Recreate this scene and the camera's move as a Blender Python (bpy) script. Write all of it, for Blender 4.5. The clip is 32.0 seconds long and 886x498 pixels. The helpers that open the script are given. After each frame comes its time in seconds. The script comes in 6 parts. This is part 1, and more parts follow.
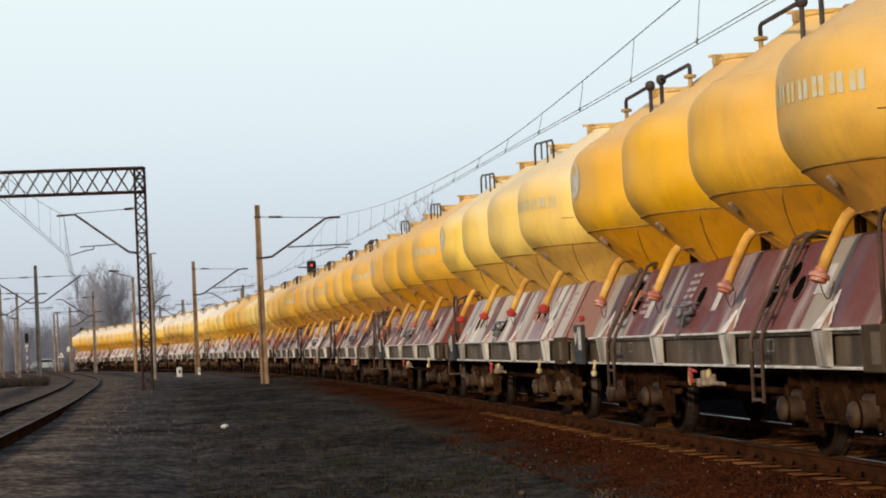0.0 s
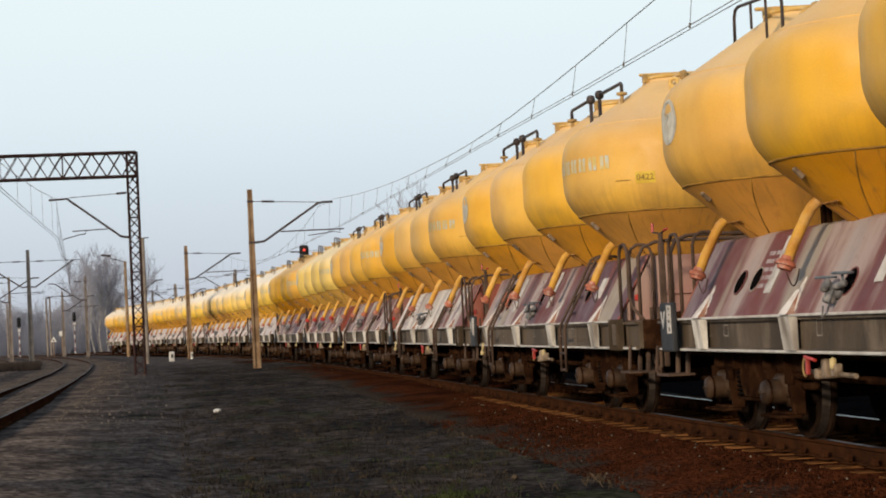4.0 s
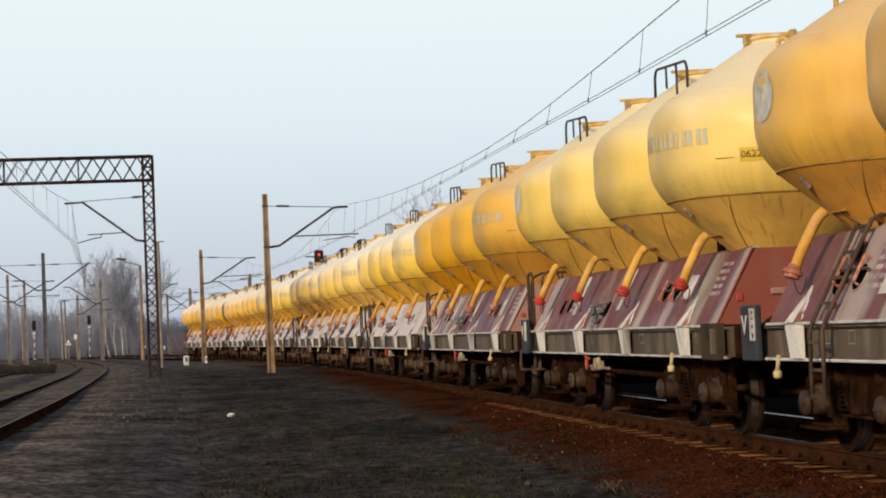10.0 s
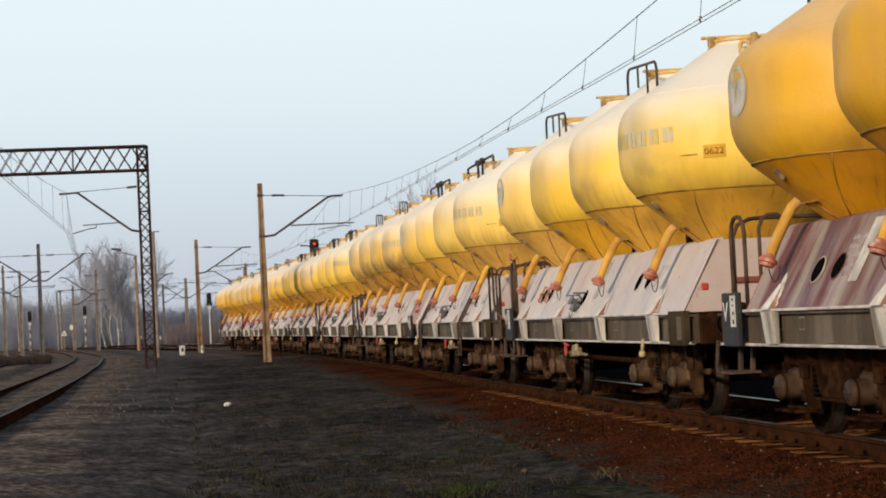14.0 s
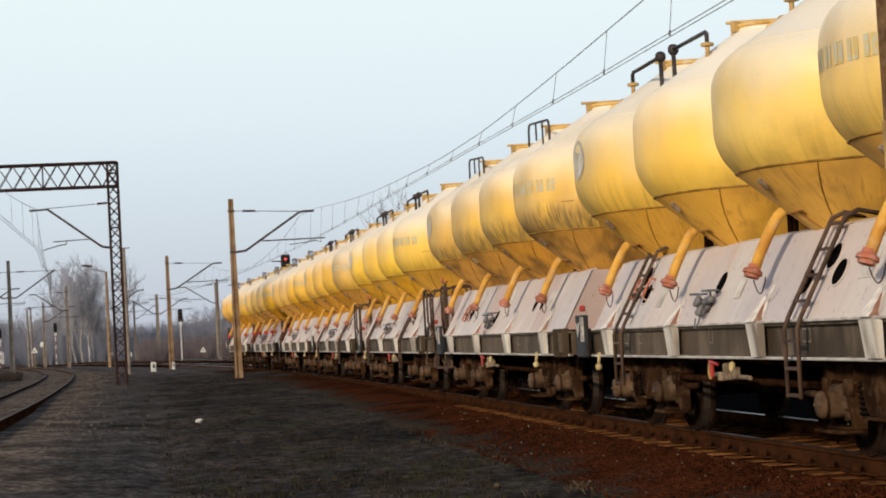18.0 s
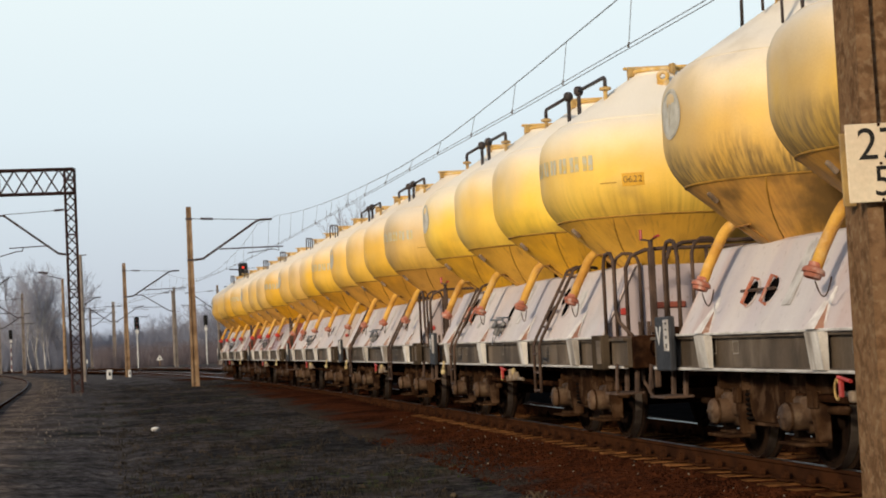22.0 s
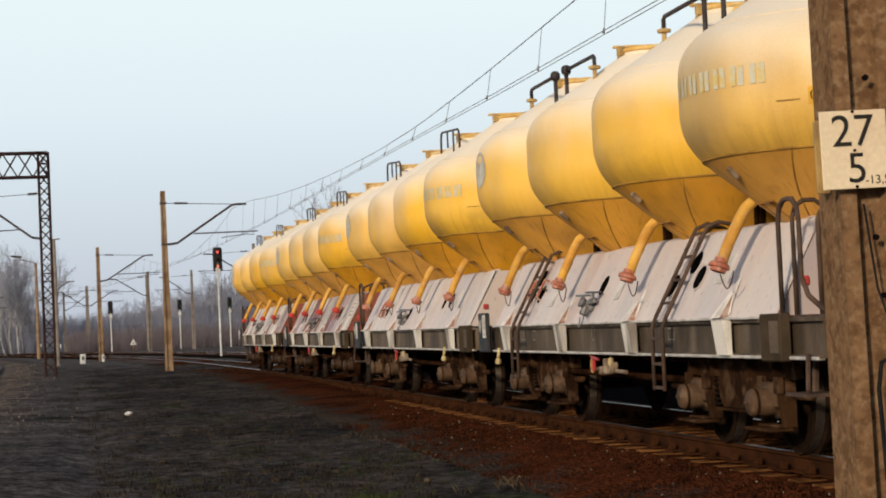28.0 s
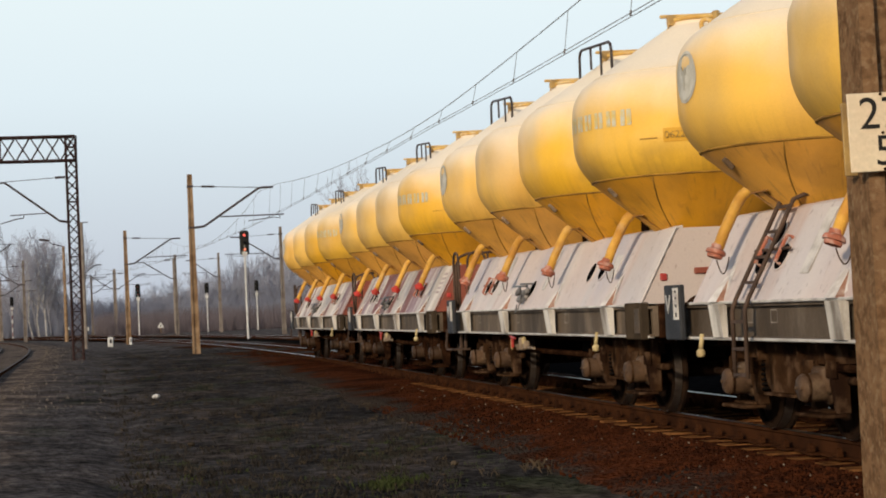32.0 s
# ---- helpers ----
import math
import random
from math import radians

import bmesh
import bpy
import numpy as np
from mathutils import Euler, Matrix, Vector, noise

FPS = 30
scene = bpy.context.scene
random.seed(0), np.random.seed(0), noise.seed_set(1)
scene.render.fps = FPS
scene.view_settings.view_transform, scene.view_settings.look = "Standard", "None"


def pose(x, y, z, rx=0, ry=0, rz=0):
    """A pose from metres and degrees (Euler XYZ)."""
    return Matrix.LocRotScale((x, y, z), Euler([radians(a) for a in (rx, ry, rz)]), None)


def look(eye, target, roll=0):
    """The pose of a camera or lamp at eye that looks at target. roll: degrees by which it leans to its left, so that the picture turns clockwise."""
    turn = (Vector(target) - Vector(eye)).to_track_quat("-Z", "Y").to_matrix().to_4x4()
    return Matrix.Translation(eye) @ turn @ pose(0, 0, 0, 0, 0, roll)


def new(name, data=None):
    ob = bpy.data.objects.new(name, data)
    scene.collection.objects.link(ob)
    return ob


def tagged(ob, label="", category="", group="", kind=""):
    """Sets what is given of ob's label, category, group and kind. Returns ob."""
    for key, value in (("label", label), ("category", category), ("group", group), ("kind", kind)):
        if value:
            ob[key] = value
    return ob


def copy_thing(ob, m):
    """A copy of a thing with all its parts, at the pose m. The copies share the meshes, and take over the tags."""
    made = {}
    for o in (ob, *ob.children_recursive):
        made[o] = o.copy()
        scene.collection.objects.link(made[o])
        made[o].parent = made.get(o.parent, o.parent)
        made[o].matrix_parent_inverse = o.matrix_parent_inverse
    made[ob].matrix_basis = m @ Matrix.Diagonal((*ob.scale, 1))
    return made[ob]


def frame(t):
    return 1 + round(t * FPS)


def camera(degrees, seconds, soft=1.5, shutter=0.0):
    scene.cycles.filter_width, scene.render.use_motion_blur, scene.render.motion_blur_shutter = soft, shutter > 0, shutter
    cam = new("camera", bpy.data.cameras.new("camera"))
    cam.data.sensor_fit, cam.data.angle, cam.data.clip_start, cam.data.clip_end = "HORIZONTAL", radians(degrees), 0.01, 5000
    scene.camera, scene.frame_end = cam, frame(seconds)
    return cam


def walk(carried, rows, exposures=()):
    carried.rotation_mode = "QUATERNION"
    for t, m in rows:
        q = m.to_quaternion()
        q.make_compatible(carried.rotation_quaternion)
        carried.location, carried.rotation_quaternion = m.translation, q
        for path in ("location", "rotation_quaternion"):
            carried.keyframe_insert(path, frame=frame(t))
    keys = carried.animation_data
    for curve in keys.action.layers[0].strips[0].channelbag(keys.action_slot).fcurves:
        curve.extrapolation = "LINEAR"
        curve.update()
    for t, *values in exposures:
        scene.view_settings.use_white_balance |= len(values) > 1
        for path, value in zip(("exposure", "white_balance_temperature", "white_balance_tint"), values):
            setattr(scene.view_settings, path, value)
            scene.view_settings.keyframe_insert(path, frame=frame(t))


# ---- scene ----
LENS = 26.75
EYE = 1.257          # metres above the top of the rails
cam = camera(LENS, 32.0, 1.9)
# seconds, yaw, pitch, roll of the hand-held camera, which stands on one spot
PATH = [
    (0, 1.007, 2.816, 2.807),
    (0.5, 0.892, 2.713, 2.981),
    (1, 0.827, 2.639, 2.875),
    (1.5, 0.800, 2.552, 2.835),
    (2, 0.824, 2.453, 2.840),
    (2.5, 0.784, 2.511, 2.826),
    (3, 0.723, 2.510, 2.913),
    (3.5, 0.728, 2.415, 2.885),
    (4, 0.777, 2.331, 2.789),
    (4.5, 0.828, 2.238, 2.857),
    (6.5, 0.211, 2.484, 2.916),
    (7, 0.180, 2.613, 2.955),
    (7.5, 0.434, 2.668, 2.903),
    (8, 0.898, 2.733, 2.986),
    (8.5, 1.013, 2.676, 2.691),
    (9, 1.093, 2.593, 2.506),
    (9.5, 1.212, 2.584, 2.536),
    (10, 1.216, 2.524, 2.426),
    (10.5, 1.251, 2.261, 2.367),
    (11, 1.285, 2.198, 2.329),
    (11.5, 1.314, 2.181, 2.345),
    (12, 1.373, 2.207, 2.428),
    (12.5, 1.417, 2.267, 2.452),
    (13, 1.416, 2.292, 2.673),
    (13.5, 1.281, 2.219, 2.775),
    (14, 1.088, 2.156, 2.791),
    (14.5, 0.909, 2.058, 2.837),
    (16.5, 0.504, 2.281, 3.221),
    (17, 0.423, 2.312, 3.191),
    (17.5, 0.345, 2.410, 3.165),
    (18, 0.221, 2.562, 3.134),
    (18.5, 0.051, 2.664, 2.911),
    (19, 0.000, 2.819, 2.869),
    (19.5, -0.028, 2.939, 2.841),
    (20, -0.110, 3.084, 2.816),
    (20.5, -0.286, 3.114, 2.750),
    (21, -0.495, 2.974, 2.656),
    (21.5, -0.884, 2.848, 2.720),
    (22, -1.087, 2.789, 2.771),
    (22.5, -1.178, 2.684, 2.843),
    (23, -1.202, 2.587, 2.918),
    (23.5, -1.222, 2.530, 2.844),
    (24, -1.330, 2.466, 2.986),
    (24.5, -1.454, 2.281, 3.101),
    (25, -1.598, 2.368, 3.019),
    (25.5, -1.843, 2.700, 2.839),
    (27.5, -2.085, 2.478, 2.638),
    (28, -1.879, 2.303, 2.599),
    (28.5, -1.473, 2.216, 2.563),
    (29, -0.908, 2.162, 2.410),
    (29.5, -0.566, 2.073, 2.303),
    (30, -0.784, 2.026, 2.164),
    (30.5, -1.104, 2.020, 2.471),
    (31, -1.122, 1.946, 2.604),
    (31.5, -1.116, 1.860, 2.468),
    (32, -1.063, 1.817, 2.614),
]

walk(cam, [(t, pose(0, 0, EYE, 90 + p, r, w)) for t, w, p, r in PATH])

# ---- light ----
world = bpy.data.worlds.new("world")
scene.world = world
world.use_nodes = True
SUN_AZ, SUN_EL = 211.0, 18.0     # degrees clockwise from +y, degrees above the horizon


def make_world():
    """A hazy winter sky: the clear sky's light, veiled by pale mist that thickens towards the horizon."""
    nt = world.node_tree
    bg = nt.nodes["Background"]
    sky = nt.nodes.new("ShaderNodeTexSky")
    sky.sky_type = "NISHITA"
    sky.sun_disc = False
    sky.sun_elevation = radians(SUN_EL)
    sky.sun_rotation = radians(SUN_AZ)
    sky.air_density, sky.dust_density, sky.ozone_density = 1.0, 2.0, 2.0
    co = nt.nodes.new("ShaderNodeTexCoord")
    sep = nt.nodes.new("ShaderNodeSeparateXYZ")
    nt.links.new(co.outputs["Generated"], sep.inputs[0])
    ramp = nt.nodes.new("ShaderNodeValToRGB")
    stops = [(0.0, (0.54, 0.585, 0.69)), (0.06, (0.66, 0.735, 0.815)), (0.12, (0.80, 0.905, 0.955)), (0.2, (0.90, 1.0, 1.0)), (0.34, (0.62, 0.74, 0.86)), (0.6, (0.36, 0.47, 0.64)), (1.0, (0.20, 0.30, 0.50))]
    el = ramp.color_ramp.elements
    while len(el) < len(stops):
        el.new(0.5)
    for e, (p, c) in zip(el, stops):
        e.position, e.color = p, (*c, 1)
    nt.links.new(sep.outputs[2], ramp.inputs[0])
    scale = nt.nodes.new("ShaderNodeVectorMath")
    scale.operation = "SCALE"
    scale.inputs["Scale"].default_value = 0.12
    nt.links.new(sky.outputs[0], scale.inputs[0])
    mix = nt.nodes.new("ShaderNodeMix")
    mix.data_type = "RGBA"
    mix.inputs[0].default_value = 0.9
    nt.links.new(scale.outputs[0], mix.inputs[6])
    nt.links.new(ramp.outputs[0], mix.inputs[7])
    nt.links.new(mix.outputs[2], bg.inputs[0])
    bg.inputs[1].default_value = 1.0


make_world()
sun = new("sun", bpy.data.lights.new("sun", "SUN"))
sun.data.energy, sun.data.angle, sun.data.color = 4.1, radians(6.0), (1.0, 0.84, 0.62)
_a, _e = radians(SUN_AZ), radians(SUN_EL)
sun.matrix_world = look((0, 0, 50), Vector((0, 0, 50)) - Vector((math.sin(_a) * math.cos(_e), math.cos(_a) * math.cos(_e), math.sin(_e))))
scene.view_settings.exposure = 0.0

# ---- materials ----



class Nodes:
    """Short forms for building a node material."""

    def __init__(self, name, rough=0.7, metal=0.0):
        self.m = bpy.data.materials.new(name)
        self.m.use_nodes = True
        self.nt = self.m.node_tree
        self.b = self.nt.nodes["Principled BSDF"]
        self.b.inputs["Roughness"].default_value = rough
        self.b.inputs["Metallic"].default_value = metal
        self.b.inputs["Specular IOR Level"].default_value = 0.5 if rough < 0.5 else (0.15 if rough < 0.75 else 0.0)
        self.co = self.nt.nodes.new("ShaderNodeTexCoord").outputs["Object"]
        self.rand = self.nt.nodes.new("ShaderNodeObjectInfo").outputs["Random"]

    def put(self, sock, v):
        if isinstance(v, bpy.types.NodeSocket):
            self.nt.links.new(v, sock)
        else:
            sock.default_value = v

    def noise(self, scale, stretch=(1, 1, 1), detail=4.0, own=True):
        mp = self.nt.nodes.new("ShaderNodeMapping")
        self.put(mp.inputs[0], self.co)
        mp.inputs["Scale"].default_value = stretch
        n = self.nt.nodes.new("ShaderNodeTexNoise")
        n.noise_dimensions = "4D" if own else "3D"
        n.inputs["Scale"].default_value = scale
        n.inputs["Detail"].default_value = detail
        self.put(n.inputs["Vector"], mp.outputs[0])
        if own:
            self.put(n.inputs["W"], self.math("MULTIPLY", self.rand, 41.0))
        return n.outputs["Fac"]

    def runs(self, across, down, detail=3.0):
        """Noise that runs down a round body: it changes round the axis, and hardly with height."""
        sep = self.nt.nodes.new("ShaderNodeSeparateXYZ")
        self.put(sep.inputs[0], self.co)
        flat = self.nt.nodes.new("ShaderNodeCombineXYZ")
        self.put(flat.inputs[0], sep.outputs[0])
        self.put(flat.inputs[1], sep.outputs[1])
        unit = self.nt.nodes.new("ShaderNodeVectorMath")
        unit.operation = "NORMALIZE"
        self.put(unit.inputs[0], flat.outputs[0])
        lift = self.nt.nodes.new("ShaderNodeCombineXYZ")
        self.put(lift.inputs[2], self.math("MULTIPLY", sep.outputs[2], down))
        both = self.nt.nodes.new("ShaderNodeVectorMath")
        both.operation = "ADD"
        self.put(both.inputs[0], unit.outputs[0])
        self.put(both.inputs[1], lift.outputs[0])
        n = self.nt.nodes.new("ShaderNodeTexNoise")
        n.noise_dimensions = "4D"
        n.inputs["Scale"].default_value = across
        n.inputs["Detail"].default_value = detail
        self.put(n.inputs["Vector"], both.outputs[0])
        self.put(n.inputs["W"], self.math("MULTIPLY", self.rand, 41.0))
        return n.outputs["Fac"]

    def math(self, op, a, b=0.0, c=0.0):
        n = self.nt.nodes.new("ShaderNodeMath")
        n.operation = op
        for i, v in enumerate((a, b, c)):
            self.put(n.inputs[i], v)
        return n.outputs[0]

    def span(self, v, a, b, c=0.0, d=1.0):
        n = self.nt.nodes.new("ShaderNodeMapRange")
        n.interpolation_type = "SMOOTHSTEP"
        self.put(n.inputs[0], v)
        for i, w in enumerate((a, b, c, d)):
            n.inputs[i + 1].default_value = w
        return n.outputs[0]

    def mix(self, fac, a, b, blend="MIX"):
        n = self.nt.nodes.new("ShaderNodeMix")
        n.data_type = "RGBA"
        n.blend_type = blend
        self.put(n.inputs[0], fac)
        self.put(n.inputs[6], a if isinstance(a, bpy.types.NodeSocket) else (*a, 1))
        self.put(n.inputs[7], b if isinstance(b, bpy.types.NodeSocket) else (*b, 1))
        return n.outputs[2]

    def grey(self, colour):
        n = self.nt.nodes.new("ShaderNodeRGBToBW")
        self.put(n.inputs[0], colour)
        return n.outputs[0]

    def z(self):
        n = self.nt.nodes.new("ShaderNodeSeparateXYZ")
        self.put(n.inputs[0], self.co)
        return n.outputs[2]

    def vary(self, color, amount, sat=0.0):
        hs = self.nt.nodes.new("ShaderNodeHueSaturation")
        self.put(hs.inputs["Value"], self.span(self.rand, 0, 1, 1 - amount, 1 + amount))
        if sat:
            self.put(hs.inputs["Saturation"], self.span(self.math("FRACT", self.math("MULTIPLY", self.rand, 7.3)), 0, 1, 1 - sat, 1 + sat * 0.5))
        self.put(hs.inputs["Color"], color)
        return hs.outputs[0]

    def done(self, color, bump=None, strength=0.2, dist=0.01):
        self.put(self.b.inputs["Base Color"], color)
        if bump is not None:
            n = self.nt.nodes.new("ShaderNodeBump")
            n.inputs["Strength"].default_value = strength
            n.inputs["Distance"].default_value = dist
            self.put(n.inputs["Height"], bump)
            self.put(self.b.inputs["Normal"], n.outputs[0])
        return self.m


def tank_paint(name, base, deep, dust, grime, stain=0.0):
    """Yellow paint with pale cement dust settled on the upper cone and dark runs on the lower one."""
    k = Nodes(name, 0.42)
    c = k.mix(k.span(k.noise(0.9), 0.35, 0.7), base, deep)
    c = k.mix(k.span(k.noise(2.2, (1, 1, 0.25)), 0.52, 0.75, 0, 0.5), c, [v * 0.8 for v in deep])
    z = k.z()
    rise = k.math("ADD", z, k.math("MULTIPLY_ADD", k.noise(1.6), 0.5, -0.25))
    top = k.span(rise, 3.42 - 0.45 * dust, 3.85)
    c = k.mix(k.math("MULTIPLY", top, dust), c, (0.74, 0.67, 0.56))
    veil = k.math("MULTIPLY", k.math("MULTIPLY", k.span(k.noise(1.1, (1, 1, 0.6)), 0.42, 0.72), k.span(z, 2.5, 3.3)), dust * 0.4)
    c = k.mix(veil, c, (0.60, 0.53, 0.42))
    low = k.math("MULTIPLY", k.span(z, 3.1, 2.5), k.span(k.math("FRACT", k.math("MULTIPLY", k.rand, 5.7)), 0.0, 1.0, 0.35, 1.0))
    runs = k.math("MULTIPLY", low, k.span(k.runs(24.0, 0.03), 0.42, 0.70))
    c = k.mix(k.math("MULTIPLY", runs, grime * 0.5), c, (0.20, 0.115, 0.022))
    tracks = k.math("MULTIPLY", k.span(k.math("ADD", z, k.math("MULTIPLY_ADD", k.noise(2.5), 0.5, -0.25)), 3.0, 2.7), k.span(k.runs(38.0, 0.12, 5.0), 0.36, 0.62))
    c = k.mix(k.math("MULTIPLY", tracks, stain), c, (0.19, 0.115, 0.035))
    c = k.mix(k.math("MULTIPLY", k.span(k.noise(2.0, (1, 1, 0.4), 5), 0.45, 0.7), stain * 0.35), c, (0.30, 0.20, 0.08))
    smudge = k.math("MULTIPLY", k.math("MULTIPLY", k.span(z, 3.1, 2.75), k.span(z, 2.3, 2.55)), k.span(k.noise(1.3, (1, 1, 1.2), 6), 0.50, 0.70))
    c = k.mix(k.math("MULTIPLY", smudge, grime * 0.6), c, (0.24, 0.155, 0.045))
    spots = k.math("MULTIPLY", k.span(z, 2.5, 2.25), k.span(k.noise(7.0, (1, 1, 0.6), 7), 0.58, 0.68))
    c = k.mix(k.math("MULTIPLY", spots, 0.65), c, (0.08, 0.045, 0.02))
    # below the weld seam the tone turns deeper and more orange
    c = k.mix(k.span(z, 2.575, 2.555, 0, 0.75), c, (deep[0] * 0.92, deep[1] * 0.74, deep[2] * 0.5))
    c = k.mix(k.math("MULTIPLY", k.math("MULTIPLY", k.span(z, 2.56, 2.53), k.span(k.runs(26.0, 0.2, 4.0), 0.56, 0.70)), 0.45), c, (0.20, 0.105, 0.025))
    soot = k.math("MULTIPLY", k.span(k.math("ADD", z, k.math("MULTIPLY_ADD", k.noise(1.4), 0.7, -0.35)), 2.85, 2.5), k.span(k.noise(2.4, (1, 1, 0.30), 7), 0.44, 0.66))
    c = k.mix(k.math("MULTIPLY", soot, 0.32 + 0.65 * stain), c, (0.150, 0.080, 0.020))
    sep = k.nt.nodes.new("ShaderNodeSeparateXYZ")
    k.put(sep.inputs[0], k.co)
    # greyer brown in uneven patches towards both flanks
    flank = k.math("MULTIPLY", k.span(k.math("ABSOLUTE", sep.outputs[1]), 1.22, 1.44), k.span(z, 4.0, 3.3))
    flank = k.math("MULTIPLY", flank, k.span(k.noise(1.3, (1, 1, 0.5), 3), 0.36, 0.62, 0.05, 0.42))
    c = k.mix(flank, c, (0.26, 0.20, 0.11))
    fine = k.noise(60, detail=3)
    c = k.mix(0.18, c, fine, "MULTIPLY")
    c = k.vary(c, 0.06, 0.06)
    k.put(k.b.inputs["Roughness"], k.span(k.noise(3), 0.3, 0.7, 0.46, 0.72))
    return k.done(c, k.noise(1.8, detail=2), 0.25, 0.02)


def skirt_paint(name, main, bands, white, streaks=1.0):
    """Weathered steel sheet: broad bands of other coats down the slope, pale cement runs, thin dark streaks, rust specks."""
    k = Nodes(name, 0.55)
    c = k.mix(k.span(k.noise(0.8, (1, 0.5, 0.5), 3), 0.42, 0.62), main, [v * u for v, u in zip(main, (0.86, 0.91, 1.0))])
    for q, (colour, share) in enumerate(bands):
        n = k.noise(0.85 + 0.3 * q, (1, 0.10, 0.06), 1.2)
        edge = k.math("MULTIPLY_ADD", k.noise(9, (1, 0.3, 0.2), 4), 0.05, -0.025)
        c = k.mix(k.span(k.math("ADD", n, edge), share - 0.022, share + 0.032), c, colour)
    run = k.math("ADD", k.noise(1.25, (1, 0.22, 0.16), 3.5), k.math("MULTIPLY_ADD", k.noise(11, (1, 0.3, 0.3), 3), 0.12, -0.06))
    c = k.mix(k.math("MULTIPLY", k.span(run, 0.50, 0.62), white), c, (0.64, 0.585, 0.53))
    c = k.mix(k.math("MULTIPLY", k.span(k.noise(6, (1, 0.4, 0.2), 6), 0.58, 0.74), 0.32 * streaks), c, (0.20, 0.115, 0.09))
    c = k.mix(k.math("MULTIPLY", k.span(k.noise(18, (1, 1, 0.5), 5), 0.6, 0.7), 0.35), c, (0.12, 0.07, 0.05))
    c = k.mix(0.2, c, k.noise(70, detail=3), "MULTIPLY")
    k.put(k.b.inputs["Roughness"], k.span(k.noise(3), 0.3, 0.7, 0.4, 0.65))
    return k.done(c, k.noise(1.3, (1, 1, 1), 2), 0.3, 0.03)


def grimy(name, base, dark, rough, scale=3.0, pale=None, amount=0.0, metal=0.0, bump=0.4, streak=1.0):
    """Worn steel or stone in two tones, with pale dust where wanted."""
    k = Nodes(name, rough, metal)
    c = k.mix(k.span(k.noise(scale, (1, 1, streak), 6), 0.38, 0.66), base, dark)
    if pale:
        c = k.mix(k.math("MULTIPLY", k.span(k.noise(scale * 1.7, (1, 1, streak), 5), 0.48, 0.68), amount), c, pale)
    f = k.noise(scale * 14, detail=4)
    c = k.mix(0.35, c, f, "MULTIPLY")
    c = k.vary(c, 0.08)
    return k.done(c, f, bump, 0.01)


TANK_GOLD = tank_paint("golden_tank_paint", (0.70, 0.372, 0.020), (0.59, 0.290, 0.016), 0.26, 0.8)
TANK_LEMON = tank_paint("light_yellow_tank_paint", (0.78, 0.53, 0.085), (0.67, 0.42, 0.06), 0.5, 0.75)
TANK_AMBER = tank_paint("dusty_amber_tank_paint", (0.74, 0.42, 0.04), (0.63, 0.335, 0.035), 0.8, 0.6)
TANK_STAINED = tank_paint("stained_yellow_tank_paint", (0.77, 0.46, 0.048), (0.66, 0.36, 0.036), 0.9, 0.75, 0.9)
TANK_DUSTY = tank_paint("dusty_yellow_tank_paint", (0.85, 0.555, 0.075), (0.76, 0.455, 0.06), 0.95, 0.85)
SKIRT_MAROON = skirt_paint("maroon_and_grey_skirt_paint", (0.150, 0.048, 0.044), (((0.115, 0.060, 0.075), 0.58), ((0.30, 0.245, 0.195), 0.59)), 0.40)
SKIRT_MIXED = skirt_paint("streaked_grey_skirt_paint", (0.45, 0.39, 0.345), (((0.17, 0.058, 0.052), 0.54), ((0.25, 0.165, 0.185), 0.58)), 0.9, 0.6)
SKIRT_PALE = skirt_paint("pale_grey_skirt_paint", (0.55, 0.465, 0.435), (((0.48, 0.375, 0.345), 0.60), ((0.50, 0.445, 0.43), 0.60)), 0.35, 0.35)
END_RED = skirt_paint("rust_red_end_paint", (0.235, 0.066, 0.043), (((0.29, 0.155, 0.12), 0.6),), 0.2)
END_PALE = skirt_paint("pale_pink_end_paint", (0.46, 0.36, 0.33), (((0.36, 0.22, 0.195), 0.6), ((0.38, 0.35, 0.36), 0.6)), 0.3, 0.5)
HATCH = grimy("pale_yellow_hatch_paint", (0.66, 0.42, 0.13), (0.50, 0.28, 0.07), 0.6, 5, (0.70, 0.60, 0.45), 0.6)
RUSTY_YELLOW = grimy("rust_stained_yellow", (0.40, 0.19, 0.036), (0.20, 0.085, 0.025), 0.7, 6)
SEAM = grimy("weld_seam", (0.36, 0.19, 0.03), (0.18, 0.095, 0.02), 0.6, 5)
CHUTE = grimy("yellow_pipe_paint", (0.67, 0.365, 0.065), (0.47, 0.215, 0.035), 0.55, 4, (0.6, 0.46, 0.28), 0.3)
CAP = grimy("faded_red_coupling", (0.46, 0.15, 0.09), (0.32, 0.11, 0.07), 0.6, 8, (0.62, 0.5, 0.44), 0.55)
CAP_RED = grimy("bright_red_coupling", (0.50, 0.045, 0.035), (0.34, 0.04, 0.03), 0.5, 8)
CEMENT = grimy("dried_cement", (0.76, 0.71, 0.66), (0.56, 0.50, 0.46), 0.8, 9)
SILL = grimy("dusty_sill_steel", (0.112, 0.080, 0.054), (0.050, 0.035, 0.023), 0.6, 1.6, (0.33, 0.255, 0.19), 0.38, streak=0.35)
LIP = grimy("cement_covered_edge", (0.62, 0.58, 0.54), (0.40, 0.36, 0.33), 0.7, 5)
RIB = grimy("cement_streaked_rib", (0.72, 0.67, 0.61), (0.20, 0.165, 0.135), 0.7, 4, streak=0.2)
GUSSET = grimy("rusty_gusset_side", (0.32, 0.17, 0.12), (0.22, 0.11, 0.08), 0.7, 5, (0.6, 0.55, 0.5), 0.5)
